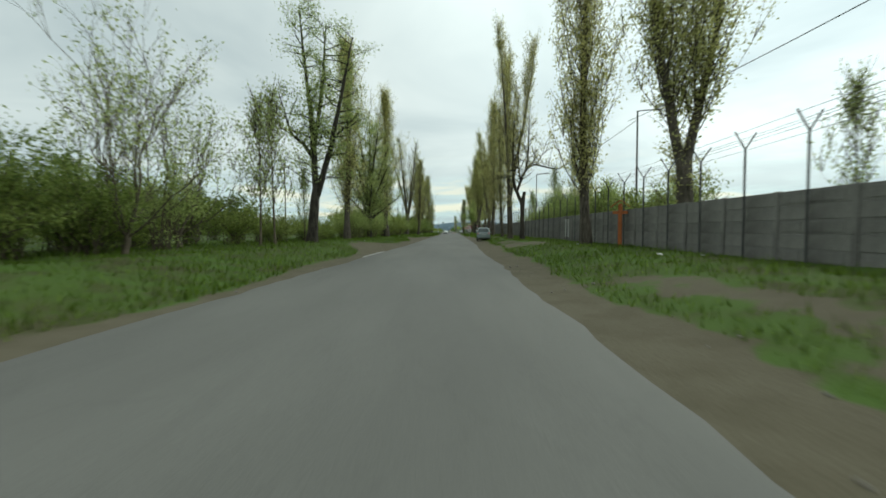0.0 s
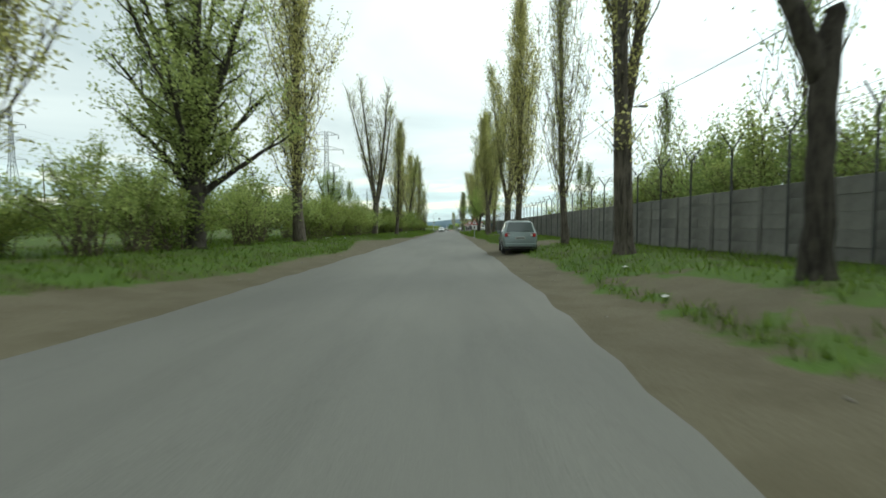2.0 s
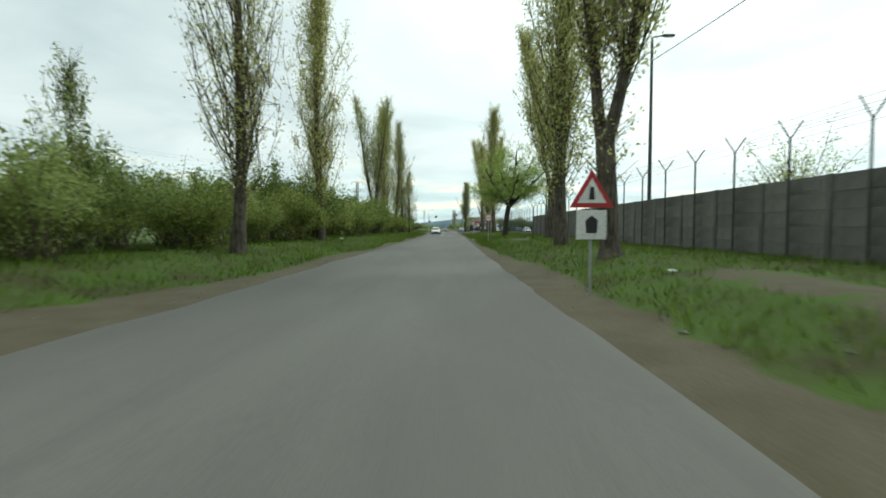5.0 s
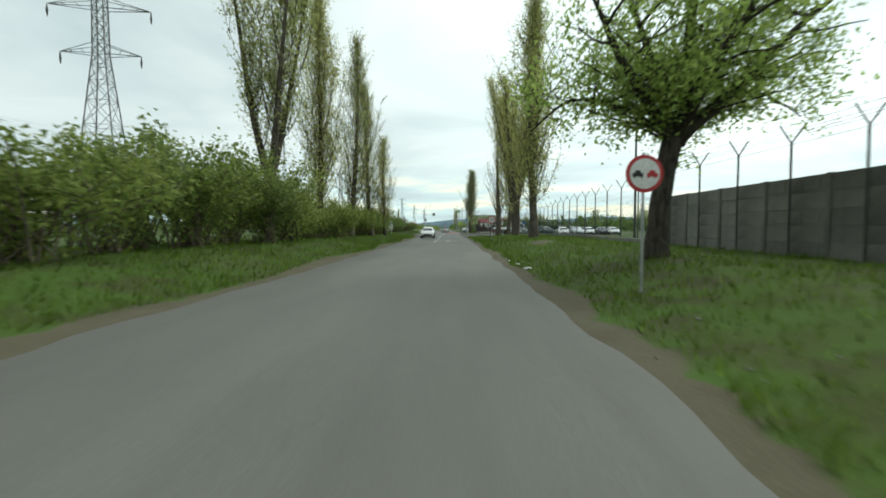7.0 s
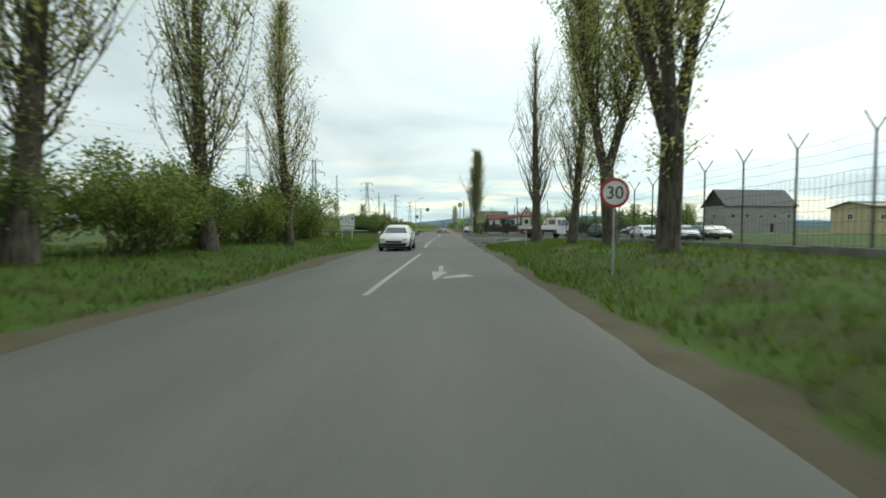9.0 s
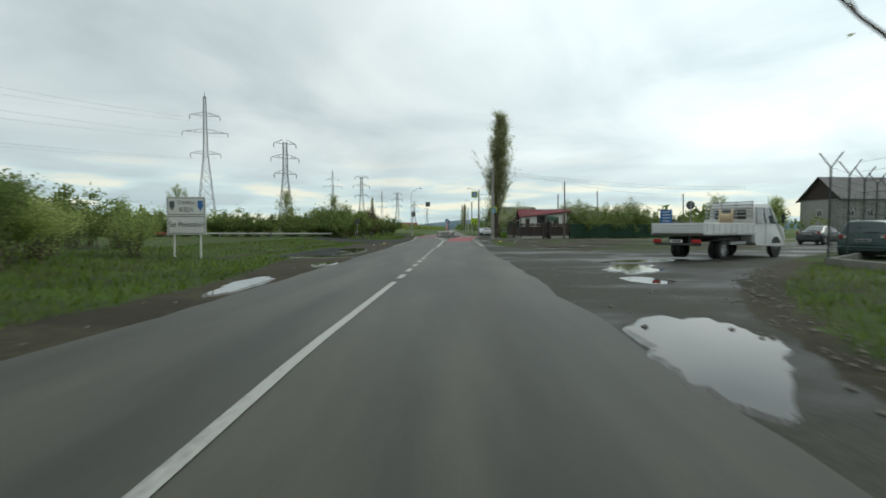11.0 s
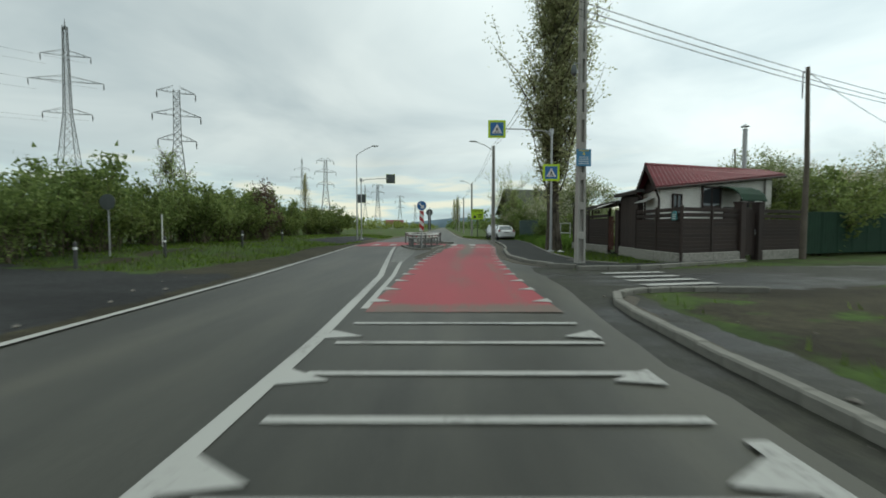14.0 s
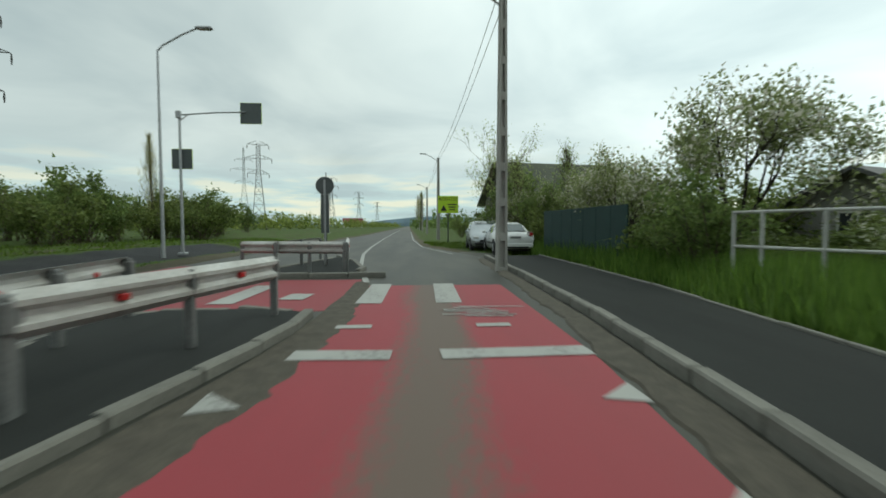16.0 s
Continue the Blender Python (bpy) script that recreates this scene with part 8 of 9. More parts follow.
def seg(a, c, n):
    return [(a[0] + (c[0] - a[0]) * k / n, a[1] + (c[1] - a[1]) * k / n) for k in range(n + 1)]


w_rail(seg((-0.05, 255.55), (0.62, 258.9), 4), "weathered steel guard rail along the island")
w_rail(list(reversed(seg((-0.8, 255.75), (-1.25, 258.9), 4))), "weathered steel guard rail on the island's far side")
w_rail([(-0.82, 255.7), (-0.55, 255.5), (-0.3, 255.45), (-0.05, 255.5)], "curved nose of the island guard rail")
w_rail(seg((-2.0, 265.3), (0.75, 264.75), 3), "guard rail across the end of the far island")
w_rail(seg((0.8, 264.8), (0.25, 269.3), 4), "guard rail along the far island")
w_rail(list(reversed(seg((-1.0, 264.8), (-0.7, 269.3), 4))), "guard rail along the outer side of the far island")

# neon board down the road
t = thing("warning_board", (5.5, 289.3, lz(5.5, 289.3)), 0, "neon-yellow warning board on a dark post", "road sign")
part("post", Build().tube([(0, 0.05, 0), (0, 0.05, 3.6)], 0.05, 8), DARK_STEEL, t)
bd = part("board", Build().box((0, 0, 3.0), (1.6, 0.03, 1.35), 0, 0.01), SIGN_NEON, t)
o = part("heading", lettering("ATEN\u021aIE!", 0.36, SIGN_BLACK), None, bd)
o.location = (0, -0.018, 3.42)
part("warning_mark", Build().prism([(-0.6, 2.5), (-0.1, 2.5), (-0.35, 2.95)], "y", -0.022, -0.014), SIGN_BLACK, bd)
for k in range(3):
    part("print_bar", Build().box((0.32, -0.018, 3.0 - 0.2 * k), (0.7 - 0.12 * k, 0.008, 0.09)), SIGN_BLACK, bd)

# blue board, stop sign from behind, small signs by the far verge
t = thing("information_board", (17.6, 222.8, lz(17.6, 222.8)), -14, "blue information board on two posts", "road sign")
for x in (-0.36, 0.36):
    part("post", Build().tube([(x, 0.05, 0), (x, 0.05, 2.85)], 0.03, 8), DARK_STEEL, t)
bd = part("board", Build().box((0, 0, 2.1), (0.85, 0.03, 1.35), 0, 0.01), SIGN_BLUE, t)
for k in range(5):
    part("print_bar", Build().box((0, -0.018, 2.6 - 0.24 * k), (0.6 - 0.06 * (k % 2), 0.008, 0.06)), SIGN_WHITE, bd)
t = thing("stop_sign", (19.8, 223.4, lz(19.8, 223.4)), 0, "grey back of an octagonal stop sign", "road sign")
part("post", Build().tube([(0, -0.04, 0), (0, -0.04, 3.5)], 0.03, 8), GALV, t)
part("sign_back", Build().prism([(0.36 * math.cos(radians(22.5 + 45 * k)), 3.15 + 0.36 * math.sin(radians(22.5 + 45 * k))) for k in range(8)], "y", -0.012, 0.0), SIGN_BACK, t)
part("sign_face", Build().prism([(0.36 * math.cos(radians(22.5 + 45 * k)), 3.15 + 0.36 * math.sin(radians(22.5 + 45 * k))) for k in range(8)], "y", 0.0, 0.012), SIGN_RED, t)
t = sign_post("road_sign", (-11.7, 245.4), 2.35, "dark back of a small round sign", mat=GALV)
part("sign_back", Build().disc((0, 0, 2.1), 0.3, "y", 0.02, 24), SIGN_BACK, t)
solo("marker_post", Build().tube([(-13.2, 251.3, 0.2), (-13.2, 251.3, 1.95)], 0.035, 8), SIGN_WHITE, "thin white marker post in the grass", "post")


def bollard(place_):
    t = thing("bollard", (*place_, lz(*place_) - 0.03), 0, "dark slim bollard with a pale band", "bollard", "bollards")
    part("shaft", Build().tube([(0, 0, 0), (0, 0, 0.78), (0, 0, 0.84), (0, 0, 0.88)], [0.06, 0.055, 0.045, 0.015], 10), DARK_STEEL, t)
    part("band", Build().tube([(0, 0, 0.62), (0, 0, 0.7)], 0.059, 10, False), SIGN_WHITE, t)


for p in ((-10.1, 246.3), (-9.4, 251.9), (-9.6, 258.5), (-10.3, 242.0)):
    bollard(p)

# wayside cross of rust-orange wood by the wall
t = thing("wayside_cross", (6.75, 24.5, lz(6.75, 24.5) - 0.03), -25, "rust-orange wooden wayside cross with a small roof", "wayside cross")
part("shaft", Build().box((0, 0, 1.1), (0.2, 0.14, 2.2), 0, 0.02), RUST, t)
part("cross_arm", Build().box((0, 0, 1.75), (0.75, 0.1, 0.16), 0, 0.02), RUST, t)
for s in (-1, 1):
    part("roof_board", Build().box((s * 0.24, 0, 2.22), (0.6, 0.3, 0.04), 0, 0.01, Matrix.Rotation(s * 0.65, 3, "Y")), RUST, t)

# ---- vehicles ----
def wheel(parent, x, y, r, width, rim_mat=ALLOY, name="wheel"):
    """A wheel on the side of x: tyre with rim, spokes and hub."""
    s = 1 if x > 0 else -1
    k = [(r * f, w) for f, w in ((0.62, -0.5), (0.93, -0.5), (1.0, -0.36), (1.0, 0.36), (0.93, 0.5), (0.62, 0.5))]
    b = Build()
    n = 28
    for i in range(n):
        a = 2 * math.pi * i / n
        for q, w in k:
            b.v.append((x + w * width, y + q * math.cos(a), r + q * math.sin(a)))
    for i in range(n):
        for j in range(len(k)):
            p, q = i * 6 + j, i * 6 + (j + 1) % 6
            b.f.append((p, q, ((i + 1) % n) * 6 + (j + 1) % 6, ((i + 1) % n) * 6 + j))
    t = part(name, b, RUBBER, parent, smooth=False)
    rim = Build().disc((x + s * width * 0.30, y, r), r * 0.63, "x", width * 0.2, 24)
    rim = part("rim", rim, PLASTIC, t)
    sp = Build()
    for i in range(7):
        a = 2 * math.pi * i / 7
        sp.box((x + s * width * 0.43, y + r * 0.34 * math.cos(a), r + r * 0.34 * math.sin(a)), (0.03, r * 0.52, r * 0.13), 0, 0.008, Matrix.Rotation(a, 3, "X"))
    sp.disc((x + s * width * 0.44, y, r), r * 0.15, "x", 0.05, 14)
    for i in range(24):
        a, c = 2 * math.pi * i / 24, 2 * math.pi * (i + 1) / 24
        sp.tube([(x + s * width * 0.42, y + r * 0.6 * math.cos(a), r + r * 0.6 * math.sin(a)), (x + s * width * 0.42, y + r * 0.6 * math.cos(c), r + r * 0.6 * math.sin(c))], 0.014, 4, False)
    part("spokes", sp, rim_mat, t)["kind"] = "stuff"


HATCH = ((0.00, .68, .72, .66, .36, .58, .64), (0.07, .80, .85, .78, .28, .78, .85), (0.16, .83, .87, .76, .24, .95, 1.01), (0.42, .85, .88, .63, .22, .98, 1.50),
         (0.8, .86, .88, .64, .2, .98, 1.565), (1.6, .86, .88, .65, .2, .98, 1.58), (2.3, .86, .88, .63, .2, .97, 1.54), (2.75, .86, .88, .61, .2, .96, 1.38),
         (3.2, .86, .87, .72, .2, .94, 1.03), (3.75, .84, .85, .7, .22, .82, .92), (4.08, .78, .8, .62, .26, .66, .76), (4.2, .64, .66, .52, .34, .55, .62))
SALOON = ((0.00, .66, .72, .64, .36, .66, .74), (0.08, .78, .84, .72, .28, .86, .95), (0.75, .83, .86, .68, .22, .92, 1.0), (1.35, .84, .86, .58, .2, .93, 1.40),
          (1.9, .84, .86, .6, .2, .93, 1.46), (2.5, .84, .86, .59, .2, .92, 1.43), (2.95, .84, .86, .57, .2, .91, 1.28), (3.4, .84, .85, .7, .2, .90, .98),
          (3.9, .83, .84, .68, .22, .80, .88), (4.25, .76, .78, .6, .26, .62, .70), (4.35, .62, .64, .5, .34, .5, .58))


def car(paint, shape, label, glass_from=3, glass_to=7, name="car"):
    """A car whose back stands at y = 0 and whose nose points along +y. shape: cross sections from back to front."""
    t = thing(name, label=label, category="car", group="parked cars")
    b = Build()
    ring = []
    for y, wl, wb, wt, zl, zb, zt in shape:
        h = [(0.0, zl), (wl * 0.9, zl), (wl, zl + 0.14), (wb, (zl + zb) * 0.55), (wb * 0.985, zb), (wt + 0.03, zt - 0.07), (wt * 0.82, zt), (0.0, zt + 0.012)]
        row = [(x, y, z) for x, z in h] + [(-x, y, z) for x, z in h[-2:0:-1]]
        ring.append(row)
        b.v += row
    m = len(ring[0])
    for i in range(len(shape) - 1):
        for k in range(m):
            a, c = i * m + k, i * m + (k + 1) % m
            b.f.append((a, c, c + m, a + m))
    b.f += [tuple(range(m)), tuple(range((len(shape) - 1) * m, len(shape) * m))]
    body = part("body", b, paint, t, smooth=True)
    # side windows between belt and roof, door seams, handles, mirrors
    for s in (1, -1):
        for i in range(glass_from, glass_to - 1):
            p, q = shape[i], shape[i + 1]
            f0, f1 = 0.08, 0.94
            y0, y1 = p[0] + (q[0] - p[0]) * f0, p[0] + (q[0] - p[0]) * f1
            def edge(st, up):
                return (s * (st[2] * 0.985 * (1 - up) + (st[3] + 0.03) * up + 0.012), st[5] * (1 - up) + (st[6] - 0.07) * up)
            (xa, za), (xb, zb_) = edge(p, 0.08), edge(q, 0.08)
            (xc, zc), (xd, zd) = edge(q, 0.93), edge(p, 0.93)
            w = Build()
            w.add([(xa, y0, za), (xb, y1, zb_), (xc, y1, zc), (xd, y0, zd), (xa - s * 0.02, y0, za), (xb - s * 0.02, y1, zb_), (xc - s * 0.02, y1, zc), (xd - s * 0.02, y0, zd)],
                  [(0, 1, 2, 3), (4, 5, 6, 7), (0, 1, 5, 4), (1, 2, 6, 5), (2, 3, 7, 6), (3, 0, 4, 7)])
            part("side_window", w, GLASS, t)
        mid = shape[glass_from + 2][0]
        for yy in (mid - 0.55, mid + 0.35, mid + 1.2):
            part("door_seam", Build().box((s * 0.883, yy, 0.62), (0.008, 0.012, 0.66)), PLASTIC, body)
        for yy in (mid - 0.3, mid + 0.65):
            part("door_handle", Build().box((s * 0.885, yy, 0.86), (0.03, 0.18, 0.035), 0, 0.01), paint, body)
        part("side_moulding", Build().box((s * 0.885, shape[0][0] + 2.0, 0.5), (0.02, 1.7, 0.06), 0, 0.008), PLASTIC, body)
        mi = part("mirror", Build().box((s * 0.97, shape[glass_to][0] - 0.35, 1.0), (0.18, 0.1, 0.14), 0, 0.03), paint, t)
        part("mirror_arm", Build().box((s * 0.87, shape[glass_to][0] - 0.34, 0.96), (0.1, 0.05, 0.05), 0, 0.01), PLASTIC, mi)
    # windscreen and rear window
    p, q = shape[glass_from - 1], shape[glass_from]
    w = Build()
    w.add([(-p[3] * 0.92, p[0] + 0.03, p[6] + 0.04), (p[3] * 0.92, p[0] + 0.03, p[6] + 0.04), (q[3] * 0.92, q[0] - 0.03, q[6] - 0.03), (-q[3] * 0.92, q[0] - 0.03, q[6] - 0.03)], [(0, 1, 2, 3)])
    w.add([(x, y - 0.02, z + 0.012) for x, y, z in w.v[:4]], [(0, 1, 2, 3)])
    w.f += [(0, 1, 5, 4), (1, 2, 6, 5), (2, 3, 7, 6), (3, 0, 4, 7)]
    part("rear_window", w, GLASS, t)
    p, q = shape[glass_to], shape[glass_to - 1]
    w = Build()
    w.add([(-p[3] * 0.9, p[0] - 0.04, p[6] + 0.025), (p[3] * 0.9, p[0] - 0.04, p[6] + 0.025), (q[3] * 0.9, q[0] + 0.02, q[6] + 0.0), (-q[3] * 0.9, q[0] + 0.02, q[6] + 0.0)], [(0, 1, 2, 3)])
    w.add([(x, y + 0.02, z + 0.02) for x, y, z in w.v[:4]], [(0, 1, 2, 3)])
    w.f += [(0, 1, 5, 4), (1, 2, 6, 5), (2, 3, 7, 6), (3, 0, 4, 7)]
    part("windscreen", w, GLASS, t)
    L = shape[-1][0]
    zt = shape[1][6]
    lift = 0.07 if shape is HATCH else 0.0
    for s in (1, -1):
        lamp = part("tail_lamp", Build().box((s * 0.66, 0.075 + 0.3 * lift, zt - 0.03 + lift), (0.27, 0.1, 0.22), -s * 0.25, 0.05), SMOKED_LAMP, t)
        part("red_lens", Build().disc((s * 0.71, 0.02 + 0.3 * lift, zt - 0.03 + lift), 0.075, "y", 0.04, 18), TAIL_RED, lamp)
        part("clear_lens", Build().disc((s * 0.575, 0.03 + 0.3 * lift, zt - 0.03 + lift), 0.055, "y", 0.04, 16), LAMP_CLEAR, lamp)
        part("headlamp", Build().box((s * 0.60, L - 0.13, shape[-2][6] - 0.06), (0.3, 0.18, 0.14), -s * 0.3, 0.04), LAMP_CLEAR, t)
    part("rear_bumper", Build().box((0, 0.06, 0.42), (1.62, 0.18, 0.24), 0, 0.06), paint, t)
    part("bumper_insert", Build().box((0, -0.015, 0.34), (1.2, 0.05, 0.09), 0, 0.02), PLASTIC, t)
    pl = part("number_plate", Build().box((0, 0.02 if shape is HATCH else 0.0, zt - 0.17 + lift), (0.52, 0.03, 0.11), 0, 0.006), PALE_SHEET, t)
    part("print_bar", Build().box((0, 0.003 if shape is HATCH else -0.017, zt - 0.17 + lift), (0.4, 0.004, 0.05)), SIGN_BACK, pl)
    part("grille", Build().box((0, L - 0.02, 0.52), (0.9, 0.06, 0.14), 0, 0.02), PLASTIC, t)
    part("front_bumper", Build().box((0, L - 0.08, 0.38), (1.4, 0.2, 0.2), 0, 0.06), PLASTIC, t)
    part("underside", Build().box((0, L / 2, 0.24), (1.5, L - 0.5, 0.16), 0, 0.03), PLASTIC, t)
    for y in (0.78, L - 0.82):
        for s in (1, -1):
            part("wheel_arch", Build().disc((s * 0.80, y, 0.34), 0.37, "x", 0.165, 24), PLASTIC, t)
            wheel(t, s * 0.80, y, 0.315, 0.2)
    part("wiper", Build().tube([(0.05, 0.12, shape[2][6] + 0.06), (0.42, 0.15, shape[2][6] + 0.09)], 0.012, 5), PLASTIC, t)
    part("aerial", Build().tube([(0, shape[4][0], shape[4][6]), (0, shape[4][0] - 0.12, shape[4][6] + 0.16)], 0.006, 4), PLASTIC, t)
    return t


c = car(PAINT_TEAL, HATCH, "grey-green hatchback parked on the dirt shoulder")
c.matrix_basis = pose(2.06, 54.8, lz(1.98, 56.5) + 0.02, 0, 0, -4.0)
c.scale = (0.91, 1.0, 1.0)
w1 = car(PAINT_WHITE, SALOON, "white saloon waiting on the road", glass_from=3, glass_to=7)
w1.matrix_basis = pose(-2.3, 181.5, 0.0, 0, 0, 179)
copy_thing(w1, pose(7.15, 273.0, lz(7.15, 274) + 0.02, 0, 0, -1))["label"] = "white saloon parked half on the pavement"
s1 = car(PAINT_SILVER, HATCH, "silver hatchback parked before the fence")
s1.matrix_basis = pose(6.75, 280.8, lz(6.75, 282) + 0.02, 0, 0, 177)
d1 = car(PAINT_DARK, SALOON, "dark saloon standing on the side road", glass_from=3, glass_to=7)
d1.matrix_basis = pose(28.5, 222.5, lz(28.5, 222.5) + 0.05, 0, 0, -60)
g1 = car(PAINT_GREEN, HATCH, "dark green car parked beside the wire fence")
g1.matrix_basis = pose(17.2, 204.4, lz(17, 205) + 0.02, 0, 0, -52)
copy_thing(w1, pose(39.8, 244.2, lz(39.8, 244.2) + 0.02, 0, 0, 62))["label"] = "white saloon parked beyond the grass mound"
for src, x, y, a, word in ((w1, 19.6, 198.0, 176, "white"), (s1, 22.4, 199.8, 178, "silver"), (w1, 25.2, 201.6, 172, "white"), (d1, 28.0, 203.8, 180, "dark"), (w1, 30.8, 205.8, 175, "white")):
    copy_thing(src, pose(x, y, lz(x, y) + 0.02, 0, 0, a))["label"] = word + " car parked inside the fenced yard"


def flatbed():
    """A double-cab flatbed lorry: tail at y = 0, nose along +y."""
    t = thing("flatbed_truck", label="white double-cab flatbed truck loaded with boards", category="truck")
    bed = part("bed", Build().box((0, 1.9, 0.98), (2.1, 3.8, 0.1), 0, 0.02), WOOD, t)
    for s in (-1, 1):
        side = part("drop_side", Build().box((s * 1.06, 1.9, 1.22), (0.035, 3.8, 0.4), 0, 0.01), PAINT_WHITE, t)
        for k in range(9):
            part("rib", Build().box((s * 1.085, 0.2 + 0.43 * k, 1.22), (0.025, 0.05, 0.38), 0, 0.006), PAINT_WHITE, side)
        part("side_rave", Build().box((s * 1.07, 1.9, 0.98), (0.05, 3.82, 0.08), 0, 0.01), GALV, side)
    tail = part("tailboard", Build().box((0, 0.0, 1.22), (2.12, 0.035, 0.4), 0, 0.01), PAINT_WHITE, t)
    for z in (1.1, 1.22, 1.34):
        part("rib", Build().box((0, -0.02, z), (2.05, 0.02, 0.05), 0, 0.006), PAINT_WHITE, tail)
    hb = part("headboard", Build().box((0, 3.82, 1.3), (2.1, 0.05, 0.6), 0, 0.01), PAINT_WHITE, t)
    for z in (1.75, 1.9, 2.05, 2.2, 2.33):
        part("bar", Build().tube([(-0.95, 3.82, z), (0.95, 3.82, z)], 0.022, 6), GALV, hb)
    for x in (-0.95, -0.3, 0.3, 0.95):
        part("upright", Build().tube([(x, 3.82, 1.55), (x, 3.82, 2.36)], 0.025, 6), GALV, hb)
    for s in (-1, 1):
        part("chassis_rail", Build().box((s * 0.42, 3.0, 0.78), (0.09, 5.6, 0.2), 0, 0.01), DARK_STEEL, t)
        part("side_guard", Build().box((s * 0.98, 2.6, 0.62), (0.04, 1.3, 0.12), 0, 0.01), GALV, t)
        lamp = part("tail_lamp", Build().box((s * 0.8, -0.02, 0.72), (0.34, 0.06, 0.14), 0, 0.01), TAIL_RED, t)
    part("rear_bar", Build().box((0, 0.05, 0.6), (1.9, 0.08, 0.1), 0, 0.02), DARK_STEEL, t)
    pl = part("number_plate", Build().box((0, -0.01, 0.72), (0.5, 0.02, 0.11)), SIGN_WHITE, t)
    part("print_bar", Build().box((0, -0.023, 0.72), (0.38, 0.004, 0.05)), SIGN_BLACK, pl)
    prof = [(3.95, 0.62), (3.95, 2.12), (4.05, 2.3), (5.35, 2.34), (5.55, 2.26), (6.1, 1.42), (6.55, 1.25), (6.68, 0.95), (6.68, 0.5), (6.3, 0.42), (4.1, 0.5)]
    b = Build()
    n = len(prof)
    for x, k in ((-1.0, 1.0), (-0.9, 1), (0.9, 1), (1.0, 1.0)):
        for y, z in prof:
            inn = 0.06 if abs(x) > 0.95 else 0.0
            zz = z - (inn if z > 1.5 else 0)
            xx = x if z < 1.3 else x * (1 - 0.14 * (z - 1.3))
            b.v.append((xx, y + (inn if y < 4 else -inn if y > 6 else 0), zz))
    for k in range(3):
        for i in range(n):
            a, c = k * n + i, k * n + (i + 1) % n
            b.f.append((a, c, c + n, a + n))
    b.f += [tuple(range(n)), tuple(range(3 * n, 4 * n))]
    cab = part("cab", b, PAINT_WHITE, t)
    for s in (-1, 1):
        for ya, yb, yc, yd in ((4.15, 4.8, 4.75, 4.2), (4.92, 5.85, 5.45, 4.92)):
            def wx(z):
                return s * (1.008 * (1 - 0.14 * (z - 1.3)))
            w = Build()
            w.add([(wx(1.42), ya, 1.42), (wx(1.42), yb, 1.42), (wx(2.1), yc, 2.1), (wx(2.1), yd, 2.1)], [(0, 1, 2, 3)])
            w.add([(x - s * 0.02, y, z) for x, y, z in w.v[:4]], [(0, 1, 2, 3)])
            w.f += [(0, 1, 5, 4), (1, 2, 6, 5), (2, 3, 7, 6), (3, 0, 4, 7)]
            part("side_window", w, GLASS, cab)
        part("mirror", Build().box((s * 1.2, 5.95, 1.65), (0.12, 0.1, 0.4), 0, 0.03), PLASTIC, cab)
        part("mirror_arm", Build().tube([(s * 1.0, 5.85, 1.45), (s * 1.18, 5.95, 1.5)], 0.018, 5), PLASTIC, cab)
        part("door_seam", Build().box((s * 1.003, 4.86, 1.1), (0.008, 0.014, 1.1)), PLASTIC, cab)
        part("headlamp", Build().box((s * 0.78, 6.6, 0.92), (0.3, 0.16, 0.26), 0, 0.05), LAMP_CLEAR, cab)
        part("wheel_arch", Build().disc((s * 0.92, 5.85, 0.4), 0.46, "x", 0.15, 24), PLASTIC, cab)
        wheel(t, s * 0.88, 5.85, 0.36, 0.22, GALV)
        wheel(t, s * 0.90, 1.55, 0.36, 0.2, GALV)
        wheel(t, s * 0.66, 1.55, 0.36, 0.2, GALV)
        part("mudguard", Build().box((s * 0.8, 1.55, 0.80), (0.5, 0.95, 0.04), 0, 0.01), PLASTIC, t)
    rw = Build().box((0, 3.94, 1.78), (1.3, 0.03, 0.44), 0, 0.01)
    part("rear_window", rw, GLASS, cab)
    part("windscreen", Build().box((0, 5.86, 1.86), (1.62, 0.03, 0.86), 0, 0.01, Matrix.Rotation(0.58, 3, "X")), GLASS, cab)
    return t


TRUCK = pose(9.35, 203.6, lz(10, 204.5) + 0.06, 0, 0, -57)
tr = flatbed()
tr.matrix_basis = TRUCK


def on_bed(ob, m):
    ob.matrix_basis = TRUCK @ m
    return ob


drum = thing("cable_drum", label="round timber drum lying on the truck bed", category="drum")
part("drum_side", Build().disc((0.22, 0, 0.5), 0.48, "x", 0.06, 28), CRATE, drum)
part("drum_side", Build().disc((-0.22, 0, 0.5), 0.48, "x", 0.06, 28), CRATE, drum)
part("drum_core", Build().disc((0, 0, 0.5), 0.3, "x", 0.4, 20), CRATE, drum)
on_bed(drum, pose(0.35, 2.9, 1.03, 0, 0, 30))
boards = thing("board_stack", label="loose pile of pale boards and sacks on the truck", category="boards")
for k in range(6):
    part("board", Build().box((0.05 * math.sin(k), 0, 0.03 + 0.05 * k), (1.3 - 0.1 * k, 2.2 - 0.2 * k, 0.045), 0.06 * math.sin(3 * k), 0.008), CRATE if k % 2 else LITTER, boards)
on_bed(boards, pose(-0.15, 1.5, 1.03, 0, 0, 4))

# ---- litter, stones, tufts ----
rng = random.Random(77)


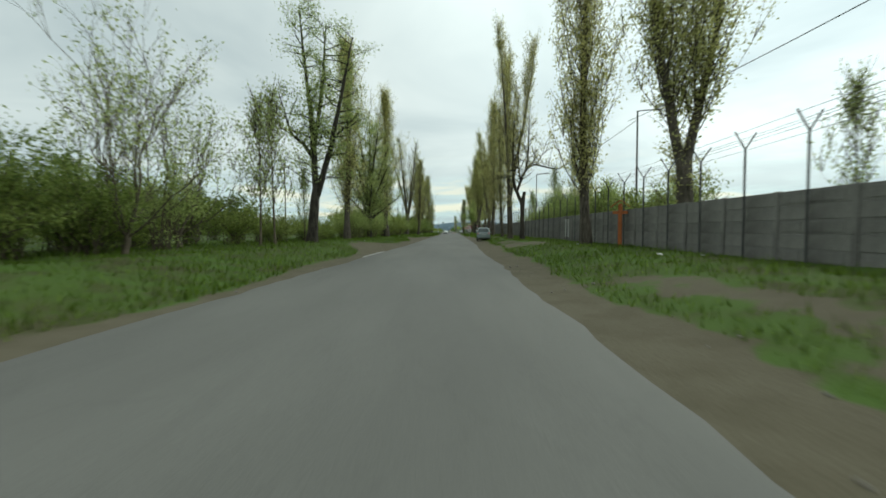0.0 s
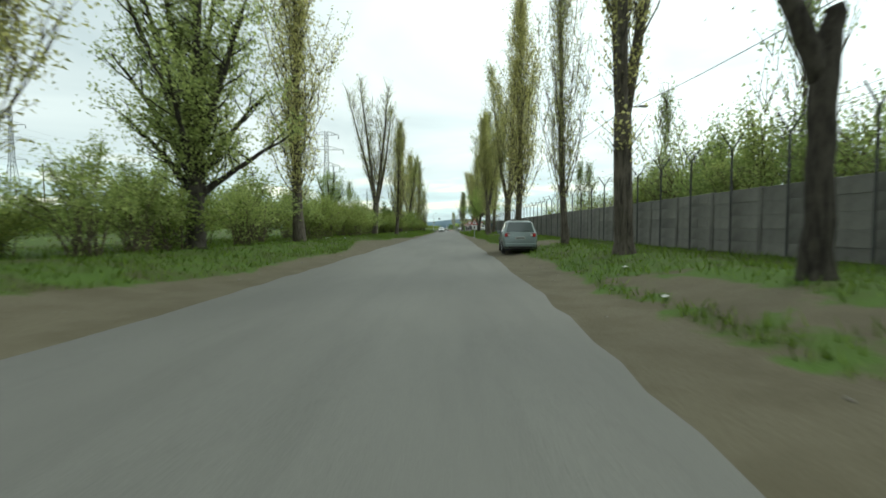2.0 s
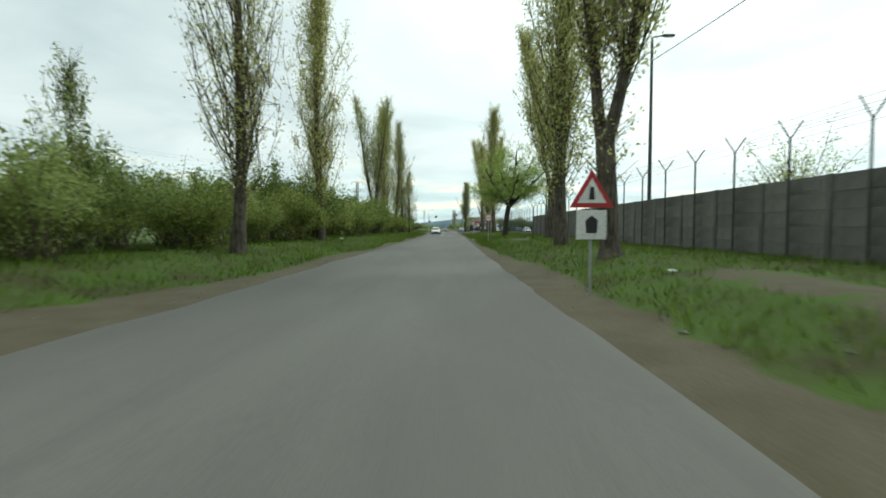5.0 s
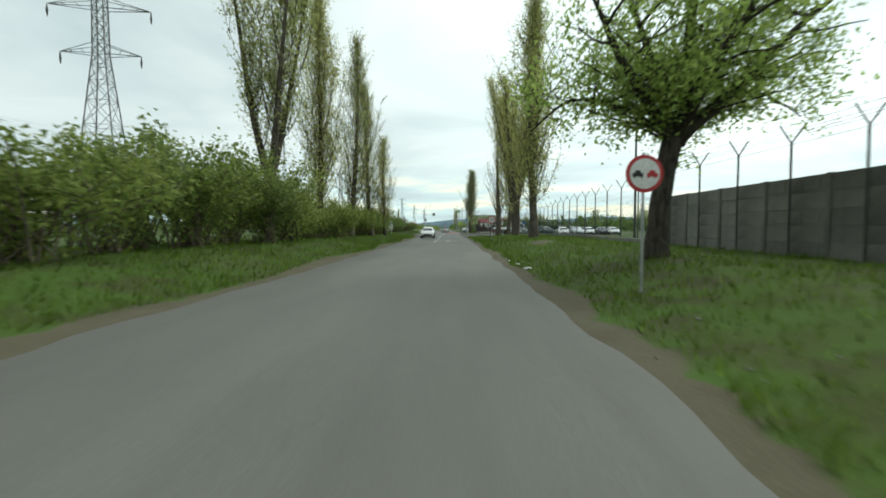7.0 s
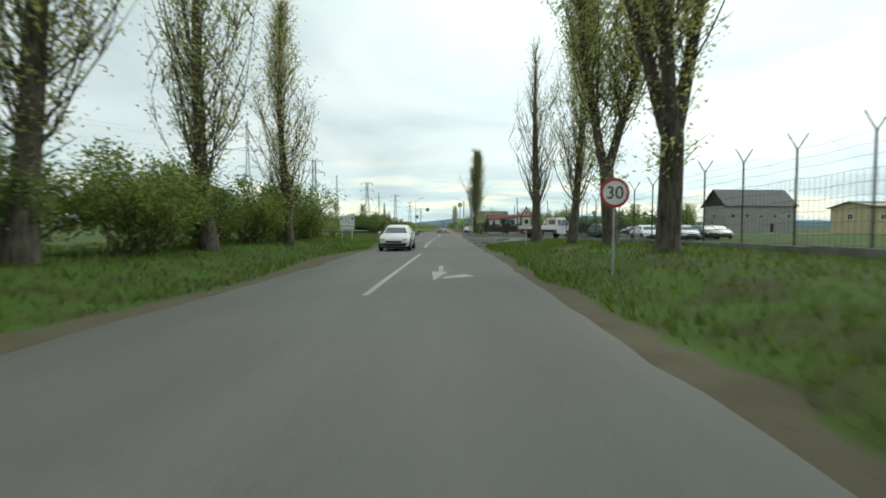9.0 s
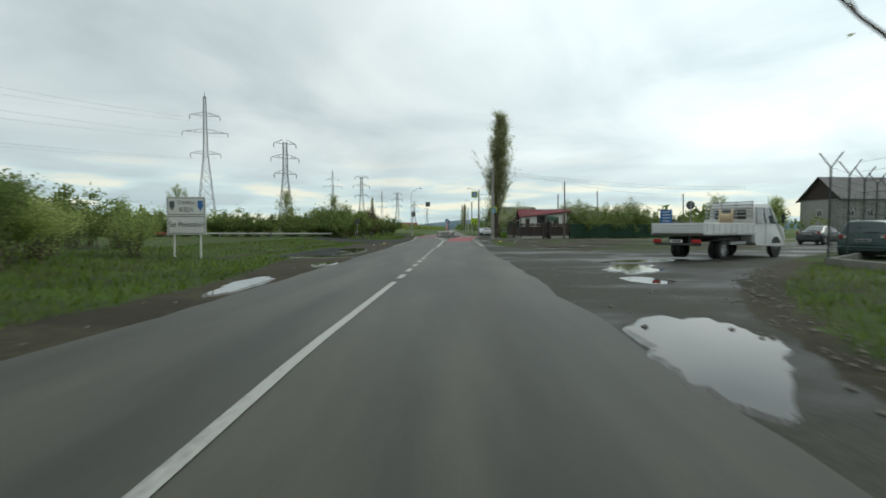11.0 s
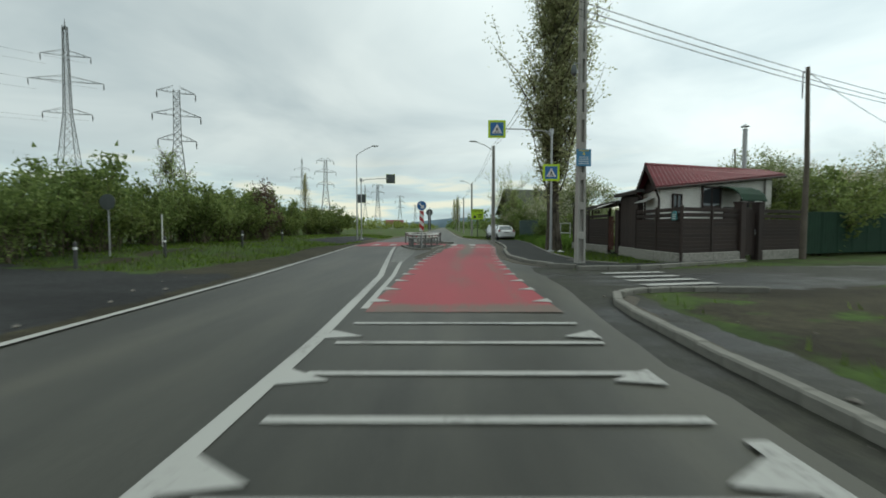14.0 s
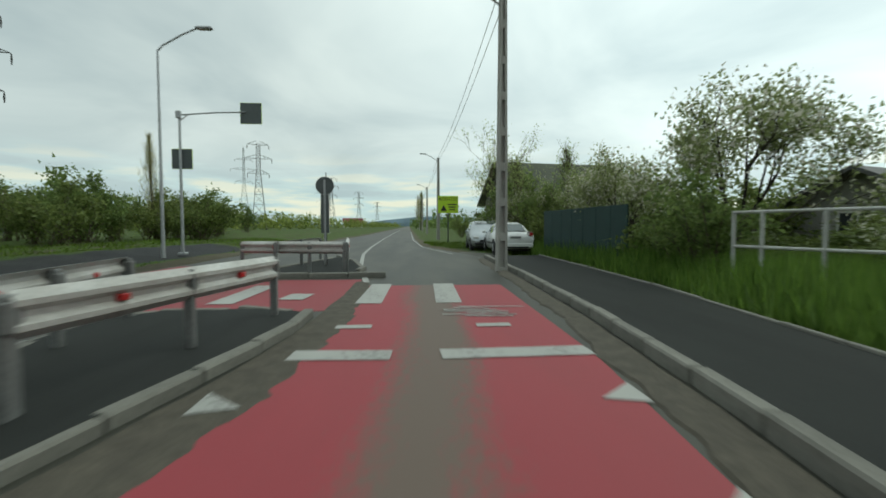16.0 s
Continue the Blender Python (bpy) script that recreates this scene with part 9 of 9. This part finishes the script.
def scrap(x, y, s, seed, mat=LITTER, name="litter", label="crumpled pale scrap of litter in the grass"):
    r = np.random.default_rng(seed)
    b = Build()
    n = 9
    for k in range(n):
        a = 2 * math.pi * k / n
        rad = s * r.uniform(0.6, 1.1)
        b.v.append((rad * math.cos(a), rad * math.sin(a), s * r.uniform(0.0, 0.25)))
    b.v.append((0, 0, s * 0.45))
    b.v.append((0, 0, -0.01))
    for k in range(n):
        b.f += [(k, (k + 1) % n, n), ((k + 1) % n, k, n + 1)]
    o = solo(name, b, mat, label, name, name)
    o.matrix_basis = pose(x, y, lz(x, y) + 0.04, 0, 0, 40 * seed)


for k, (x, y, s) in enumerate(((2.6, 132.0, 0.16), (2.55, 133.8, 0.10), (2.5, 135.6, 0.09), (4.6, 15.2, 0.12), (5.3, 14.0, 0.09), (5.0, 26.2, 0.14), (3.0, 44.6, 0.10), (2.1, 40.6, 0.09),
                               (-10.3, 68.5, 0.14), (-9.2, 69.5, 0.10), (-9.8, 66.0, 0.08), (-9.4, 74.5, 0.1), (-8.3, 117.0, 0.22), (-9.8, 119.5, 0.14), (-10.4, 120.2, 0.16), (-9.9, 121.0, 0.1),
                               (-10.8, 119.2, 0.12), (-9.2, 39.5, 0.09), (7.0, 251.4, 0.22), (-5.6, 222.0, 0.1), (6.6, 230.0, 0.12), (3.7, 78, 0.1), (4.2, 91.5, 0.12))):
    scrap(x, y, s, k + 1)
YEL = plain("yellow_plastic_scrap", (0.55, 0.42, 0.05), 0.5)
scrap(5.3, 231.6, 0.22, 51, YEL, "plastic_scrap", "flattened yellow plastic scrap in the mud")
scrap(-5.2, 224.6, 0.14, 52, YEL, "plastic_scrap", "flattened yellow plastic scrap in the mud")


def stones():
    r = np.random.default_rng(5)
    b = Build()
    n = 900
    for k in range(n):
        if k < 560:
            y = r.uniform(0, 240)
            side = r.uniform() < 0.6
            x = edge_r(y) + r.uniform(0.05, 2.2) if side else edge_l(y) - r.uniform(0.05, 1.6)
        else:
            y = r.uniform(187, 200)
            x = np.interp(y, [187, 193, 196.5, 199.5], [3.7, 5.7, 7.6, 10]) + r.normal(0.2, 0.35)
        s = abs(r.normal(0.018, 0.014)) + 0.008
        z = float(land(x, y)) + s * 0.3
        v = [(x + s * r.uniform(0.7, 1.2), y, z), (x - s * r.uniform(0.7, 1.2), y + 0.3 * s, z), (x, y + s * r.uniform(0.7, 1.2), z), (x + 0.2 * s, y - s, z), (x, y, z + s * 0.7), (x, y, z - s)]
        b.add(v, [(0, 2, 4), (2, 1, 4), (1, 3, 4), (3, 0, 4), (2, 0, 5), (1, 2, 5), (3, 1, 5), (0, 3, 5)])
    solo("gravel", b, surface("gravel_stone", (0.24, 0.22, 0.19), (0.12, 0.11, 0.1), 30, 4, 0.9, 0, 0.1, 0.6), "loose gravel along the broken road edge", "gravel", kind="stuff", clean=False)


stones()
